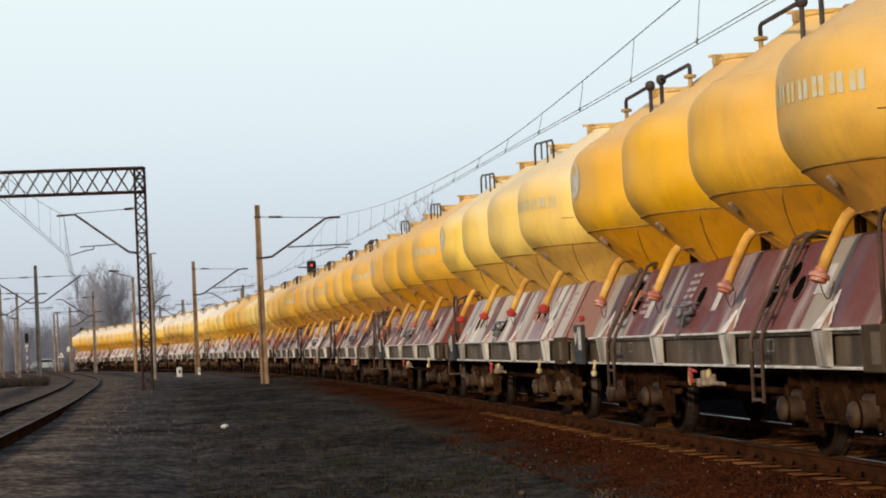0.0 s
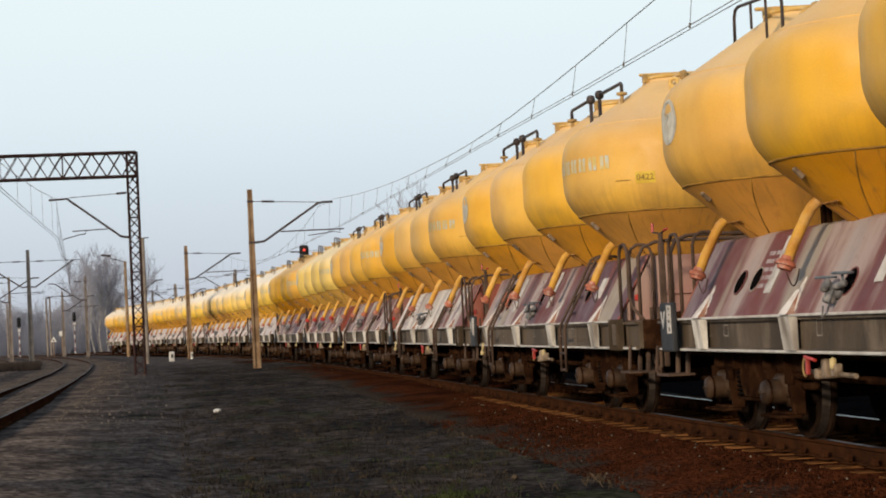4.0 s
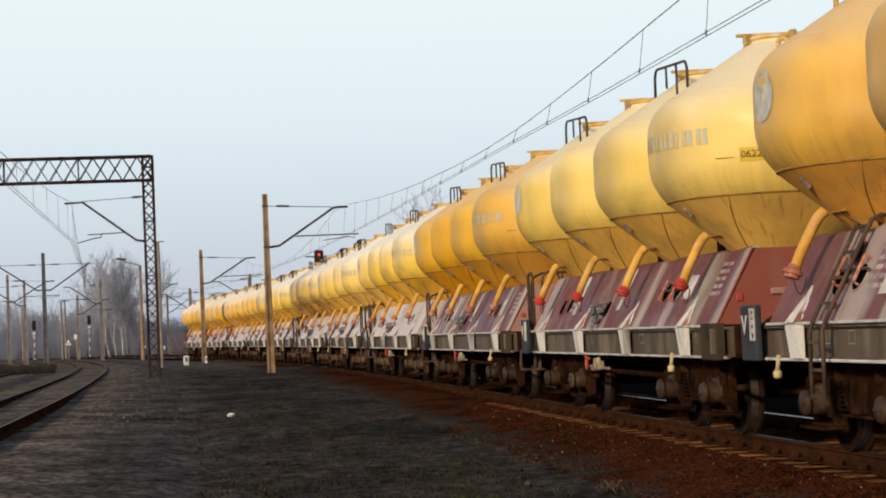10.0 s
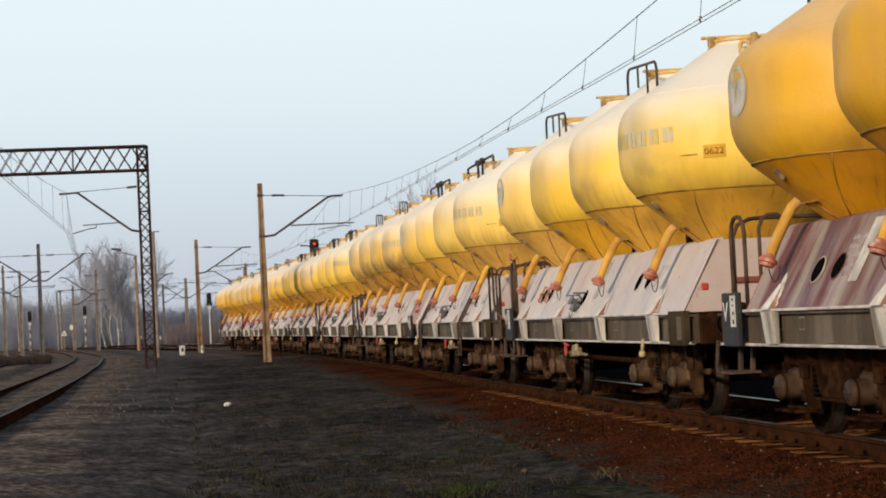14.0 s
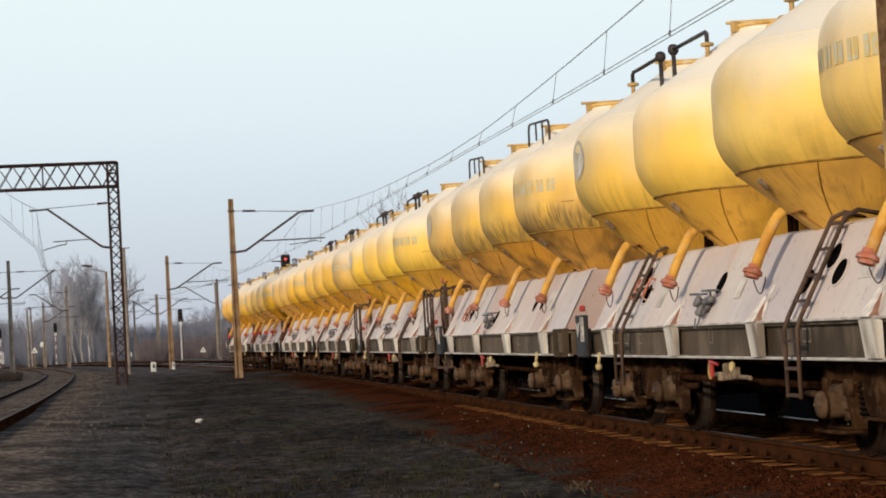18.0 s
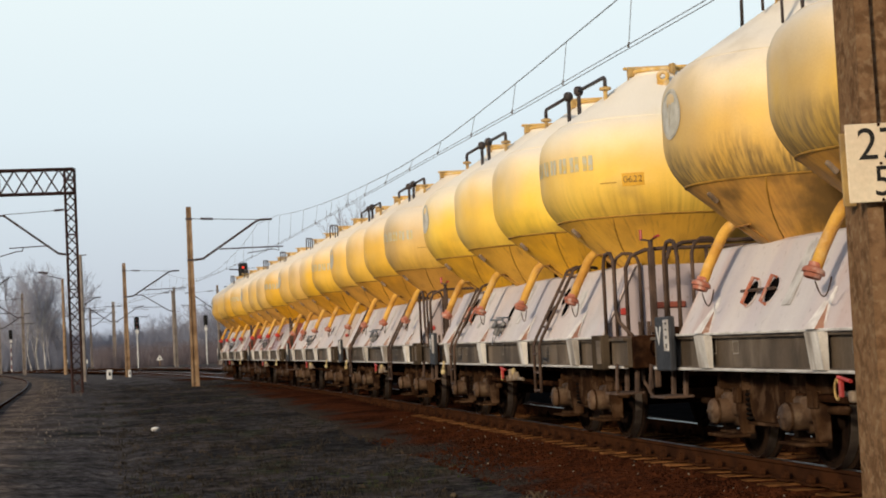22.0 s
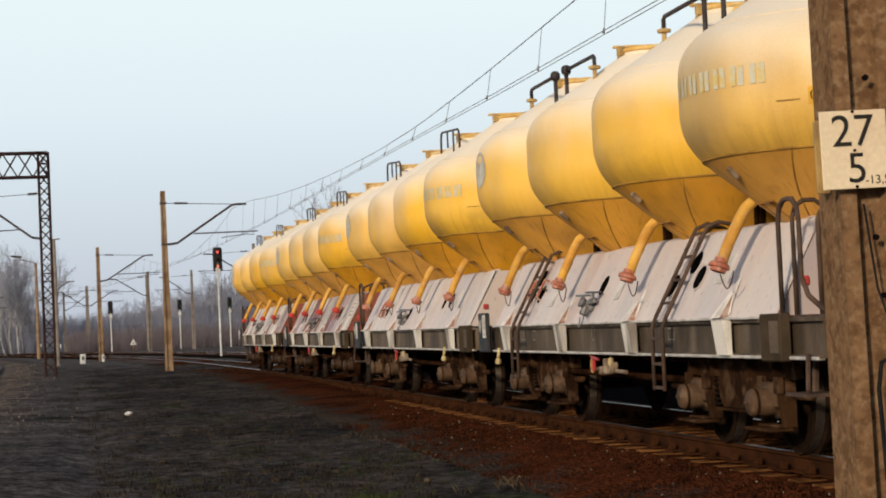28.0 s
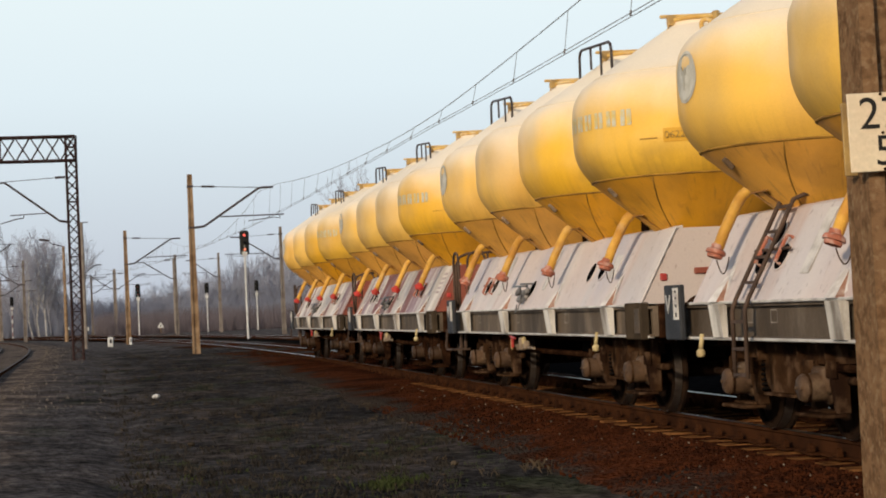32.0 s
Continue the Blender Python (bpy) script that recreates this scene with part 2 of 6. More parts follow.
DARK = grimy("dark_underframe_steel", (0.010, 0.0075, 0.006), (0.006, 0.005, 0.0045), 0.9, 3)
PIPEWORK = grimy("brown_grey_pipework", (0.098, 0.060, 0.042), (0.05, 0.031, 0.023), 0.7, 5)
BLACKPIPE = grimy("dark_valve_pipe", (0.065, 0.050, 0.046), (0.035, 0.028, 0.027), 0.5, 5)
AXLE_BOX = grimy("dusty_axle_box_steel", (0.095, 0.053, 0.029), (0.040, 0.022, 0.013), 0.7, 4, (0.22, 0.15, 0.095), 0.4)
AXLE_BOX_DARK = grimy("greasy_axle_box_steel", (0.048, 0.025, 0.013), (0.020, 0.011, 0.0065), 0.6, 4, (0.11, 0.068, 0.04), 0.4)
BOGIE = grimy("rusty_bogie_steel", (0.030, 0.0125, 0.006), (0.012, 0.0055, 0.0035), 0.85, 4, (0.090, 0.043, 0.021), 0.35)
BOGIE_PALE = grimy("cement_caked_bogie_steel", (0.045, 0.022, 0.0105), (0.019, 0.0095, 0.006), 0.85, 3.5, (0.17, 0.10, 0.06), 0.4)
WHEEL = grimy("dark_wheel_steel", (0.022, 0.0125, 0.008), (0.011, 0.007, 0.0055), 0.85, 5)
TREAD = grimy("worn_wheel_tread", (0.20, 0.16, 0.13), (0.13, 0.10, 0.085), 0.45, 6, metal=0.9)
# Flat black that stands in for the shaded depth of holes.
HOLE = grimy("opening_shade", (0.006, 0.005, 0.005), (0.004, 0.004, 0.004), 0.9)
BOX = grimy("brown_box_steel", (0.070, 0.050, 0.033), (0.045, 0.033, 0.023), 0.8, 4)
PLATE = grimy("dark_grey_plate", (0.040, 0.041, 0.046), (0.026, 0.026, 0.029), 0.55, 4)
WHITE = grimy("white_lettering", (0.62, 0.60, 0.58), (0.5, 0.48, 0.46), 0.6, 8)
FADED = grimy("faded_white_mark", (0.30, 0.26, 0.22), (0.17, 0.14, 0.115), 0.6, 8)
PRINT_PALE = grimy("worn_white_print", (0.44, 0.38, 0.38), (0.24, 0.16, 0.16), 0.6, 14)
BLUEGREY = grimy("pale_blue_lettering", (0.50, 0.49, 0.40), (0.58, 0.43, 0.15), 0.6, 12)
EMBLEM = grimy("grey_white_emblem", (0.60, 0.57, 0.50), (0.44, 0.41, 0.34), 0.6, 8)
ORANGE = grimy("orange_marking", (0.68, 0.36, 0.03), (0.62, 0.32, 0.03), 0.5, 6)
LIME = grimy("yellow_green_marking", (0.64, 0.43, 0.05), (0.56, 0.36, 0.04), 0.5, 6)
PRINT = grimy("worn_dark_print", (0.24, 0.15, 0.04), (0.40, 0.25, 0.06), 0.6, 20)
INK = grimy("black_ink", (0.02, 0.018, 0.016), (0.012, 0.011, 0.01), 0.6)
RING = grimy("faded_grey_print", (0.48, 0.45, 0.38), (0.54, 0.48, 0.38), 0.6, 14)
# Near-black tone for the second main track's bed.
BLACK_BED = grimy("near_black_ballast", (0.010, 0.0085, 0.0075), (0.005, 0.0045, 0.004), 0.95, 6)
VALVE = grimy("grey_blue_valve", (0.15, 0.18, 0.22), (0.07, 0.085, 0.105), 0.5, 6, (0.4, 0.38, 0.35), 0.3)
VALVE_BODY = grimy("rusty_grey_valve", (0.17, 0.17, 0.18), (0.06, 0.057, 0.06), 0.6, 7, (0.42, 0.38, 0.34), 0.45)
RED = grimy("red_paint", (0.46, 0.04, 0.03), (0.30, 0.035, 0.03), 0.45, 6)
DRAIN = grimy("cream_yellow_pipe", (0.56, 0.44, 0.22), (0.38, 0.28, 0.14), 0.5, 6)
BRAKE = grimy("pale_brake_gear", (0.28, 0.21, 0.15), (0.12, 0.08, 0.05), 0.6, 8)
LATCH = grimy("ochre_latch", (0.48, 0.31, 0.11), (0.30, 0.19, 0.08), 0.5, 8)
RAIL = grimy("rusty_rail_steel", (0.048, 0.0185, 0.008), (0.026, 0.011, 0.006), 0.85, 3)
SHINE = grimy("bright_rail_head", (0.46, 0.44, 0.43), (0.36, 0.34, 0.33), 0.3, 3, metal=1.0)
DULL = grimy("dull_rusty_rail_head", (0.075, 0.060, 0.054), (0.042, 0.031, 0.027), 0.65, 3, metal=0.2)
WOOD = grimy("weathered_sleeper", (0.20, 0.085, 0.030), (0.07, 0.030, 0.012), 0.9, 5)
CHIPS = grimy("pale_brown_chips", (0.20, 0.16, 0.125), (0.06, 0.047, 0.038), 0.9, 8)
STONE = grimy("rust_brown_stone", (0.053, 0.0160, 0.0066), (0.022, 0.0078, 0.0042), 0.9, 5)
CONC = grimy("weathered_concrete", (0.275, 0.180, 0.108), (0.165, 0.100, 0.056), 0.9, 2.2, (0.37, 0.27, 0.175), 0.35, bump=0.7)
# Greyer copy of the concrete, carrying distance haze in its colour.
CONC_HAZED = grimy("haze_greyed_concrete", (0.235, 0.195, 0.165), (0.16, 0.13, 0.11), 0.9, 2.2)
SLATE = grimy("dark_grey_concrete", (0.125, 0.118, 0.115), (0.08, 0.076, 0.075), 0.9, 1.5, (0.22, 0.20, 0.19), 0.35)
CONC_DARK = grimy("brown_stained_concrete", (0.26, 0.148, 0.076), (0.150, 0.080, 0.040), 0.9, 16, (0.38, 0.255, 0.15), 0.5, bump=1.0)
STEEL = grimy("rusted_lattice_steel", (0.060, 0.034, 0.030), (0.035, 0.022, 0.02), 0.8, 3)
TUBE = grimy("grey_brown_tube", (0.065, 0.050, 0.050), (0.045, 0.034, 0.034), 0.7, 3)
WIRE = grimy("copper_grey_wire", (0.16, 0.15, 0.15), (0.11, 0.105, 0.105), 0.5, 3)
PORCELAIN = grimy("brown_insulator", (0.06, 0.035, 0.03), (0.04, 0.025, 0.022), 0.25, 6)
ENAMEL = grimy("cream_enamel_plate", (0.80, 0.66, 0.46), (0.74, 0.58, 0.40), 0.4, 3)
# Red of the banded posts, dulled in its colour for haze.
BAND = grimy("haze_dulled_red_band", (0.19, 0.085, 0.085), (0.13, 0.06, 0.06), 0.7, 5)
WHITEWASH = grimy("whitewashed_stone", (0.62, 0.60, 0.57), (0.45, 0.43, 0.40), 0.8, 5)
# Bark of the far trees, with bluish haze put into its colour.
BARK = grimy("haze_grey_bark", (0.235, 0.225, 0.245), (0.17, 0.165, 0.185), 0.9, 2)
BIRCH = grimy("white_birch_bark", (0.44, 0.41, 0.39), (0.24, 0.22, 0.21), 0.8, 2)
# Twigs and scrub are paled towards blue: distance haze in the base colour.
TWIG = grimy("haze_grey_twigs", (0.31, 0.31, 0.36), (0.24, 0.24, 0.285), 0.9, 2)
SCRUB = grimy("haze_grey_scrub", (0.26, 0.265, 0.315), (0.195, 0.195, 0.235), 0.9, 0.5)
BRUSH = grimy("brown_winter_scrub", (0.19, 0.155, 0.16), (0.13, 0.105, 0.108), 0.9, 0.5)
BRIAR = grimy("dark_brown_bramble", (0.055, 0.042, 0.035), (0.035, 0.027, 0.023), 0.9, 1)
# The backdrop's blue-grey is haze painted into the wood's colour.
FARWOOD = grimy("haze_coloured_far_wood", (0.33, 0.345, 0.39), (0.26, 0.27, 0.31), 0.95, 1.6, bump=1.0, streak=0.5)
GRASS = grimy("sparse_green_grass", (0.045, 0.058, 0.020), (0.03, 0.034, 0.015), 0.9, 3)
DEAD = grimy("dark_dead_grass", (0.040, 0.033, 0.026), (0.022, 0.019, 0.016), 0.9, 3)
STRAW = grimy("dry_straw", (0.085, 0.062, 0.040), (0.05, 0.038, 0.026), 0.9, 3)
CARPAINT = grimy("white_car_paint", (0.80, 0.80, 0.80), (0.74, 0.74, 0.74), 0.3, 2)
GLASS = grimy("dark_window_glass", (0.02, 0.022, 0.025), (0.015, 0.016, 0.018), 0.08, 2)
RUBBER = grimy("black_rubber", (0.02, 0.02, 0.02), (0.014, 0.014, 0.014), 0.8, 4)


def soil_colour(k, grit):
    """Black cinders and humus with brown dead grass and moss in patches, paled where gritty stone has been spilled and,
    far off, to paint in haze.
    """
    c = k.mix(k.span(k.noise(0.22, own=False), 0.38, 0.64), (0.045, 0.0395, 0.036), (0.027, 0.0245, 0.0235))
    c = k.mix(k.math("MULTIPLY", k.span(k.noise(0.7, (1, 0.5, 1), 9, own=False), 0.48, 0.64), 0.8), c, (0.066, 0.053, 0.045))
    c = k.mix(k.math("MULTIPLY", k.span(k.noise(0.8, (1, 0.4, 1), 9, own=False), 0.55, 0.68), 0.6), c, (0.034, 0.038, 0.018))
    c = k.mix(k.span(k.noise(2.1, (1, 0.6, 1), 9, own=False), 0.56, 0.66, 0, 0.7), c, (0.011, 0.0095, 0.0085))
    g = k.math("ADD", k.math("MULTIPLY_ADD", k.noise(0.9, (1, 0.5, 1), 8, own=False), 1.2, -0.6), grit)
    return k.mix(k.span(g, 0.2, 0.9, 0, 0.85), c, (0.104, 0.089, 0.081))


def soil():
    k = Nodes("dark_cinder_soil", 0.95)
    at = k.nt.nodes.new("ShaderNodeAttribute")
    at.attribute_name = "grit"
    c = soil_colour(k, at.outputs["Fac"])
    c = k.mix(0.6, c, k.span(k.noise(3.2, (1, 0.7, 1), 7, own=False), 0.36, 0.64, 0.45, 1.3), "MULTIPLY")
    f = k.noise(9, detail=8, own=False)
    c = k.mix(0.8, c, k.span(f, 0.32, 0.68, 0.4, 1.4), "MULTIPLY")
    return k.done(c, f, 1.0, 0.08)


def spilled(k, c, most=0.92, over=(0.032, 0.026, 0.021)):
    """Soil and dead grass creeping over the foot of a ballast shoulder."""
    at = k.nt.nodes.new("ShaderNodeAttribute")
    at.attribute_name = "foot"
    f = k.math("ADD", at.outputs["Fac"], k.math("MULTIPLY_ADD", k.noise(0.9, detail=8, own=False), 2.0, -1.0))
    return k.mix(k.span(f, 0.25, 0.75, 0, most), c, over)


def gravel():
    k = Nodes("rust_brown_ballast", 0.95)
    v = k.nt.nodes.new("ShaderNodeTexVoronoi")
    v.inputs["Scale"].default_value = 16
    k.put(v.inputs["Vector"], k.co)
    c = k.mix(k.span(k.noise(0.8, own=False), 0.35, 0.66), (0.068, 0.0200, 0.0080), (0.028, 0.0094, 0.0048))
    c = k.mix(0.6, c, k.span(k.grey(v.outputs["Color"]), 0.2, 0.8, 0.3, 1.3), "MULTIPLY")
    c = spilled(k, c)
    c = k.mix(k.span(k.noise(3.0, detail=6, own=False), 0.52, 0.70, 0, 0.6), c, (0.020, 0.0125, 0.009))
    return k.done(c, v.outputs["Distance"], 0.9, 0.05)


def old_gravel():
    """Weathered grey-brown stone of the sidings, lost in soil towards its foot."""
    k = Nodes("grey_brown_ballast", 0.95)
    c = k.mix(k.span(k.noise(0.6, detail=6, own=False), 0.36, 0.66), (0.175, 0.132, 0.102), (0.085, 0.065, 0.052))
    v = k.nt.nodes.new("ShaderNodeTexVoronoi")
    v.inputs["Scale"].default_value = 13
    k.put(v.inputs["Vector"], k.co)
    c = k.mix(0.6, c, k.span(k.grey(v.outputs["Color"]), 0.2, 0.8, 0.3, 1.4), "MULTIPLY")
    at = k.nt.nodes.new("ShaderNodeAttribute")
    at.attribute_name = "foot"
    g = k.math("ADD", at.outputs["Fac"], k.math("MULTIPLY_ADD", k.noise(0.9, detail=8, own=False), 1.2, -0.6))
    c = k.mix(k.span(g, 0.05, 0.5), c, soil_colour(k, 0.55))
    c = k.mix(0.6, c, k.span(k.noise(3.2, (1, 0.7, 1), 7, own=False), 0.36, 0.64, 0.45, 1.3), "MULTIPLY")
    f = k.noise(9, detail=8, own=False)
    c = k.mix(0.8, c, k.span(f, 0.32, 0.68, 0.4, 1.4), "MULTIPLY")
    return k.done(c, f, 1.0, 0.08)


SOIL, BALLAST, OLD_BALLAST = soil(), gravel(), old_gravel()
LAMP_RED = bpy.data.materials.new("red_signal_lens")
LAMP_RED.use_nodes = True
LAMP_RED.node_tree.nodes["Principled BSDF"].inputs["Emission Color"].default_value = (1.0, 0.04, 0.015, 1)
LAMP_RED.node_tree.nodes["Principled BSDF"].inputs["Emission Strength"].default_value = 1.3
LAMP_WARM = bpy.data.materials.new("amber_signal_lens")
LAMP_WARM.use_nodes = True
LAMP_WARM.node_tree.nodes["Principled BSDF"].inputs["Emission Color"].default_value = (1.0, 0.22, 0.08, 1)
LAMP_WARM.node_tree.nodes["Principled BSDF"].inputs["Emission Strength"].default_value = 1.0

# ---- helpers for meshes ----


def mesh_of(name, bm, mats, smooth=False):
    me = bpy.data.meshes.new(name)
    bmesh.ops.recalc_face_normals(bm, faces=bm.faces)
    bm.to_mesh(me)
    bm.free()
    for m in mats if isinstance(mats, (list, tuple)) else [mats]:
        me.materials.append(m)
    if smooth:
        for p in me.polygons:
            p.use_smooth = True
    return me


def part(name, bm, mat, parent, label="", m=None, smooth=False):
    ob = new(name, mesh_of(name, bm, mat, smooth) if isinstance(bm, bmesh.types.BMesh) else bm)
    ob.parent = parent
    if m is not None:
        ob.matrix_local = m
    if label:
        tagged(ob, label)
    return ob


def empty(name, m, label, category, group="", kind=""):
    ob = new(name)
    ob.empty_display_size = 0.2
    ob.matrix_world = m
    return tagged(ob, label, category, group, kind)


def box(bm, x0, x1, y0, y1, z0, z1, m=None, bevel=0.0):
    r = bmesh.ops.create_cube(bm, size=1.0)
    vs = r["verts"]
    for v in vs:
        v.co = Vector(((x0 + x1) / 2 + v.co.x * (x1 - x0), (y0 + y1) / 2 + v.co.y * (y1 - y0), (z0 + z1) / 2 + v.co.z * (z1 - z0)))
    if bevel:
        es = list({e for v in vs for e in v.link_edges})
        bmesh.ops.bevel(bm, geom=es, offset=bevel, segments=1, affect="EDGES")
    if m is not None:
        bmesh.ops.transform(bm, matrix=m, verts=[v for v in bm.verts if v in set(vs)] if not bevel else bm.verts)
    return bm


def rod(bm, pts, r, sides=8, caps=True):
    """A round bar along points; r: one radius or one for each point."""
    pts = [Vector(p) for p in pts]
    rs = r if isinstance(r, (list, tuple)) else [r] * len(pts)
    rings = []
    up = Vector((0, 0, 1))
    d0 = (pts[1] - pts[0]).normalized()
    u = d0.cross(up) if abs(d0.z) < 0.95 else d0.cross(Vector((1, 0, 0)))
    u.normalize()
    for i, p in enumerate(pts):
        a = pts[max(i - 1, 0)]
        b = pts[min(i + 1, len(pts) - 1)]
        d = (b - a).normalized()
        u = (u - d * u.dot(d)).normalized()
        w = d.cross(u)
        rings.append([bm.verts.new(p + (u * math.cos(k * 2 * math.pi / sides) + w * math.sin(k * 2 * math.pi / sides)) * rs[i]) for k in range(sides)])
    for a, b in zip(rings, rings[1:]):
        for k in range(sides):
            bm.faces.new((a[k], a[(k + 1) % sides], b[(k + 1) % sides], b[k]))
    if caps:
        bm.faces.new(rings[0][::-1])
        bm.faces.new(rings[-1])
    return bm


def lathe(bm, prof, seg=40, cx=0.0, cy=0.0, axis="z", a0=0.0):
    """Turns a list of (radius, height) round an axis."""
    rings = []
    for r, z in prof:
        ring = []
        for k in range(seg):
            a = a0 + k * 2 * math.pi / seg
            c, s = math.cos(a) * r, math.sin(a) * r
            ring.append(bm.verts.new((cx + c, cy + s, z) if axis == "z" else (cx + c, z, cy + s)))
        rings.append(ring)
    for a, b in zip(rings, rings[1:]):
        for k in range(seg):
            bm.faces.new((a[k], a[(k + 1) % seg], b[(k + 1) % seg], b[k]))
    if prof[0] == prof[-1]:
        return bm
    if prof[0][0] > 1e-4:
        bm.faces.new(rings[0][::-1])
    if prof[-1][0] > 1e-4:
        bm.faces.new(rings[-1])
    return bm


def prism(bm, outline, x0, x1):
    """An outline of (y, z) drawn out along x."""
    a = [bm.verts.new((x0, y, z)) for y, z in outline]
    b = [bm.verts.new((x1, y, z)) for y, z in outline]
    n = len(a)
    for k in range(n):
        bm.faces.new((a[k], a[(k + 1) % n], b[(k + 1) % n], b[k]))
    bm.faces.new(a[::-1])
    bm.faces.new(b)
    return bm


def B():
    return bmesh.new()


# ---- the line of the track ----
# metres along the near rail, and its curvature there in thousandths (to the left)
KNOTS = (-26.0, 10.4, 36.4, 62.4, 93.6, 135.2, 187.2, 270.4)
BENDS = (-1.281, -1.281, 0.417, 0.834, 1.166, 1.588, 1.037, 0.987)
GRID = np.arange(-300.0, 700.0, 1.0)


def _lay():
    k = np.interp(GRID, KNOTS, BENDS) / 1000
    k[GRID < -26] = 0
    k[GRID > 270] = 0.00095
    i0 = int(np.argmin(abs(GRID - 26)))
    th = np.concatenate([[0], np.cumsum((k[1:] + k[:-1]) / 2)])
    th = th - th[i0] + radians(9.116)
    dx, dy = -np.sin(th), np.cos(th)
    xs = np.concatenate([[0], np.cumsum((dx[1:] + dx[:-1]) / 2)])
    ys = np.concatenate([[0], np.cumsum((dy[1:] + dy[:-1]) / 2)])
    return xs - xs[i0] + 1.991, ys - ys[i0] + 26.0, th


LAY_X, LAY_Y, LAY_T = _lay()


def on_track(s, l=0.0, z=0.0):
    """The place s metres along the near rail and l metres to its right."""
    t = float(np.interp(s, GRID, LAY_T))
    return Vector((float(np.interp(s, GRID, LAY_X)) + l * math.cos(t), float(np.interp(s, GRID, LAY_Y)) + l * math.sin(t), z))


def heading(s):
    return math.degrees(float(np.interp(s, GRID, LAY_T)))


def track_pose(s, l=0.0, z=0.0, turn=0.0):
    """x along the track away from the camera, y to the left."""
    p = on_track(s, l, z)
    return pose(p.x, p.y, z, 0, 0, 90 + heading(s) + turn)


def ground_z(x, y):
    far = min(max((math.hypot(x, y) - 15) / 55, 0), 1)
    return -0.36 + 0.29 * far * far * (3 - 2 * far)


# travel of the train, in metres, by the second
TRAVEL = [(0, 0.03), (0.5, 3.81), (1, 7.60), (1.5, 11.37), (2, 15.11), (2.5, 18.81), (3, 22.51), (3.5, 26.18), (4, 29.84), (4.5, 33.45), (6.5, 47.70), (7, 51.19), (7.5, 54.63), (8, 58.06), (8.5, 61.41), (9, 64.69), (9.5, 67.95), (10, 71.23), (10.5, 74.45), (11, 77.61), (11.5, 80.69), (12, 83.69), (12.5, 86.67), (13, 89.66), (13.5, 92.65), (14, 95.57), (14.5, 98.37), (16.5, 109.01), (17, 111.54), (17.5, 114.02), (18, 116.45), (18.5, 118.86), (19, 121.23), (19.5, 123.50), (20, 125.74), (20.5, 127.91), (21, 130.00), (21.5, 132.02), (22, 133.98), (22.5, 135.85), (23, 137.69), (23.5, 139.52), (24, 141.27), (24.5, 142.95), (25, 144.60), (25.5, 146.15), (27.5, 151.64), (28, 152.90), (28.5, 154.07), (29, 155.17), (29.5, 156.25), (30, 157.23), (30.5, 158.14), (31, 158.91), (31.5, 159.70), (32, 160.44)]

# ---- ground and tracks ----


def straight(s):
    return 0.0, 0.0


def siding(s):
    """How far the sidings swing off the main track's line, to the side and up."""
    return float(np.interp(s, [0, 70, 90, 107, 135, 171, 200, 225, 330], [0.05, 0.05, 0.25, 0.5, 0.95, 2.1, 3.5, 4.8, 6.0])), 0.0


def sweep(bm, outline, s0, s1, step=2.0, swing=straight):
    """Draws a closed outline of (l, z) along the track."""
    prev = None
    n = int(round((s1 - s0) / step))
    for i in range(n + 1):
        s = s0 + (s1 - s0) * i / n
        dl, dz = swing(s)
        ring = [bm.verts.new(on_track(s, l + dl, z + dz)) for l, z in outline]
        if prev:
            m = len(ring)
            for k in range(m):
                bm.faces.new((prev[k], prev[(k + 1) % m], ring[(k + 1) % m], ring[k]))
        else:
            bm.faces.new(ring[::-1])
        prev = ring
    bm.faces.new(prev)
    return bm


def make_ground():
    bm = B()
    ys = [-3000, -600, -200, -60] + [-30 + 1.5 * i for i in range(100)] + [124, 130, 150, 180, 230, 300, 450, 900, 3000]
    xs = [-3000, -900, -400, -200, -120] + [-80 + 2.0 * i for i in range(20)] + [-40 + 1.0 * i for i in range(60)] + [24 + 4 * i for i in range(10)] + [70, 100, 150, 250, 500, 1200, 3000]
    grid = []
    grit = bm.verts.layers.float.new("grit")
    near_t = [(s, LAY_X[i], LAY_Y[i], LAY_T[i]) for i, s in enumerate(GRID) if -40 <= s <= 300 and i % 4 == 0]
    for y in ys:
        row = []
        for x in xs:
            near = 1 if abs(x) < 70 and -30 < y < 130 else 0
            z = ground_z(x, y) + near * (0.05 * noise.noise(Vector((x * 0.15, y * 0.15, 0))) + 0.025 * noise.noise(Vector((x * 0.7, y * 0.5, 3))))
            row.append(bm.verts.new((x, y, z - 0.02)))
            if abs(x) < 120 and -40 < y < 260:
                s, tx, ty, th = min(near_t, key=lambda q: (q[1] - x) ** 2 + (q[2] - y) ** 2)
                l = (x - tx) * math.cos(th) + (y - ty) * math.sin(th) - siding(s)[0]
                # past y = 55 the same pale tone rises with distance, painting in haze
                row[-1][grit] = max(min(max((-4.6 - l) / 2.6, 0), 1), 0.75 * min(max((y - 55) / 50, 0), 1))
        grid.append(row)
    for a, b in zip(grid, grid[1:]):
        for i in range(len(xs) - 1):
            bm.faces.new((a[i], a[i + 1], b[i + 1], b[i]))
    tagged(new("ground", mesh_of("ground", bm, SOIL, True)), "dark cinder and soil ground with sparse grass", "ground", kind="structure")


make_ground()


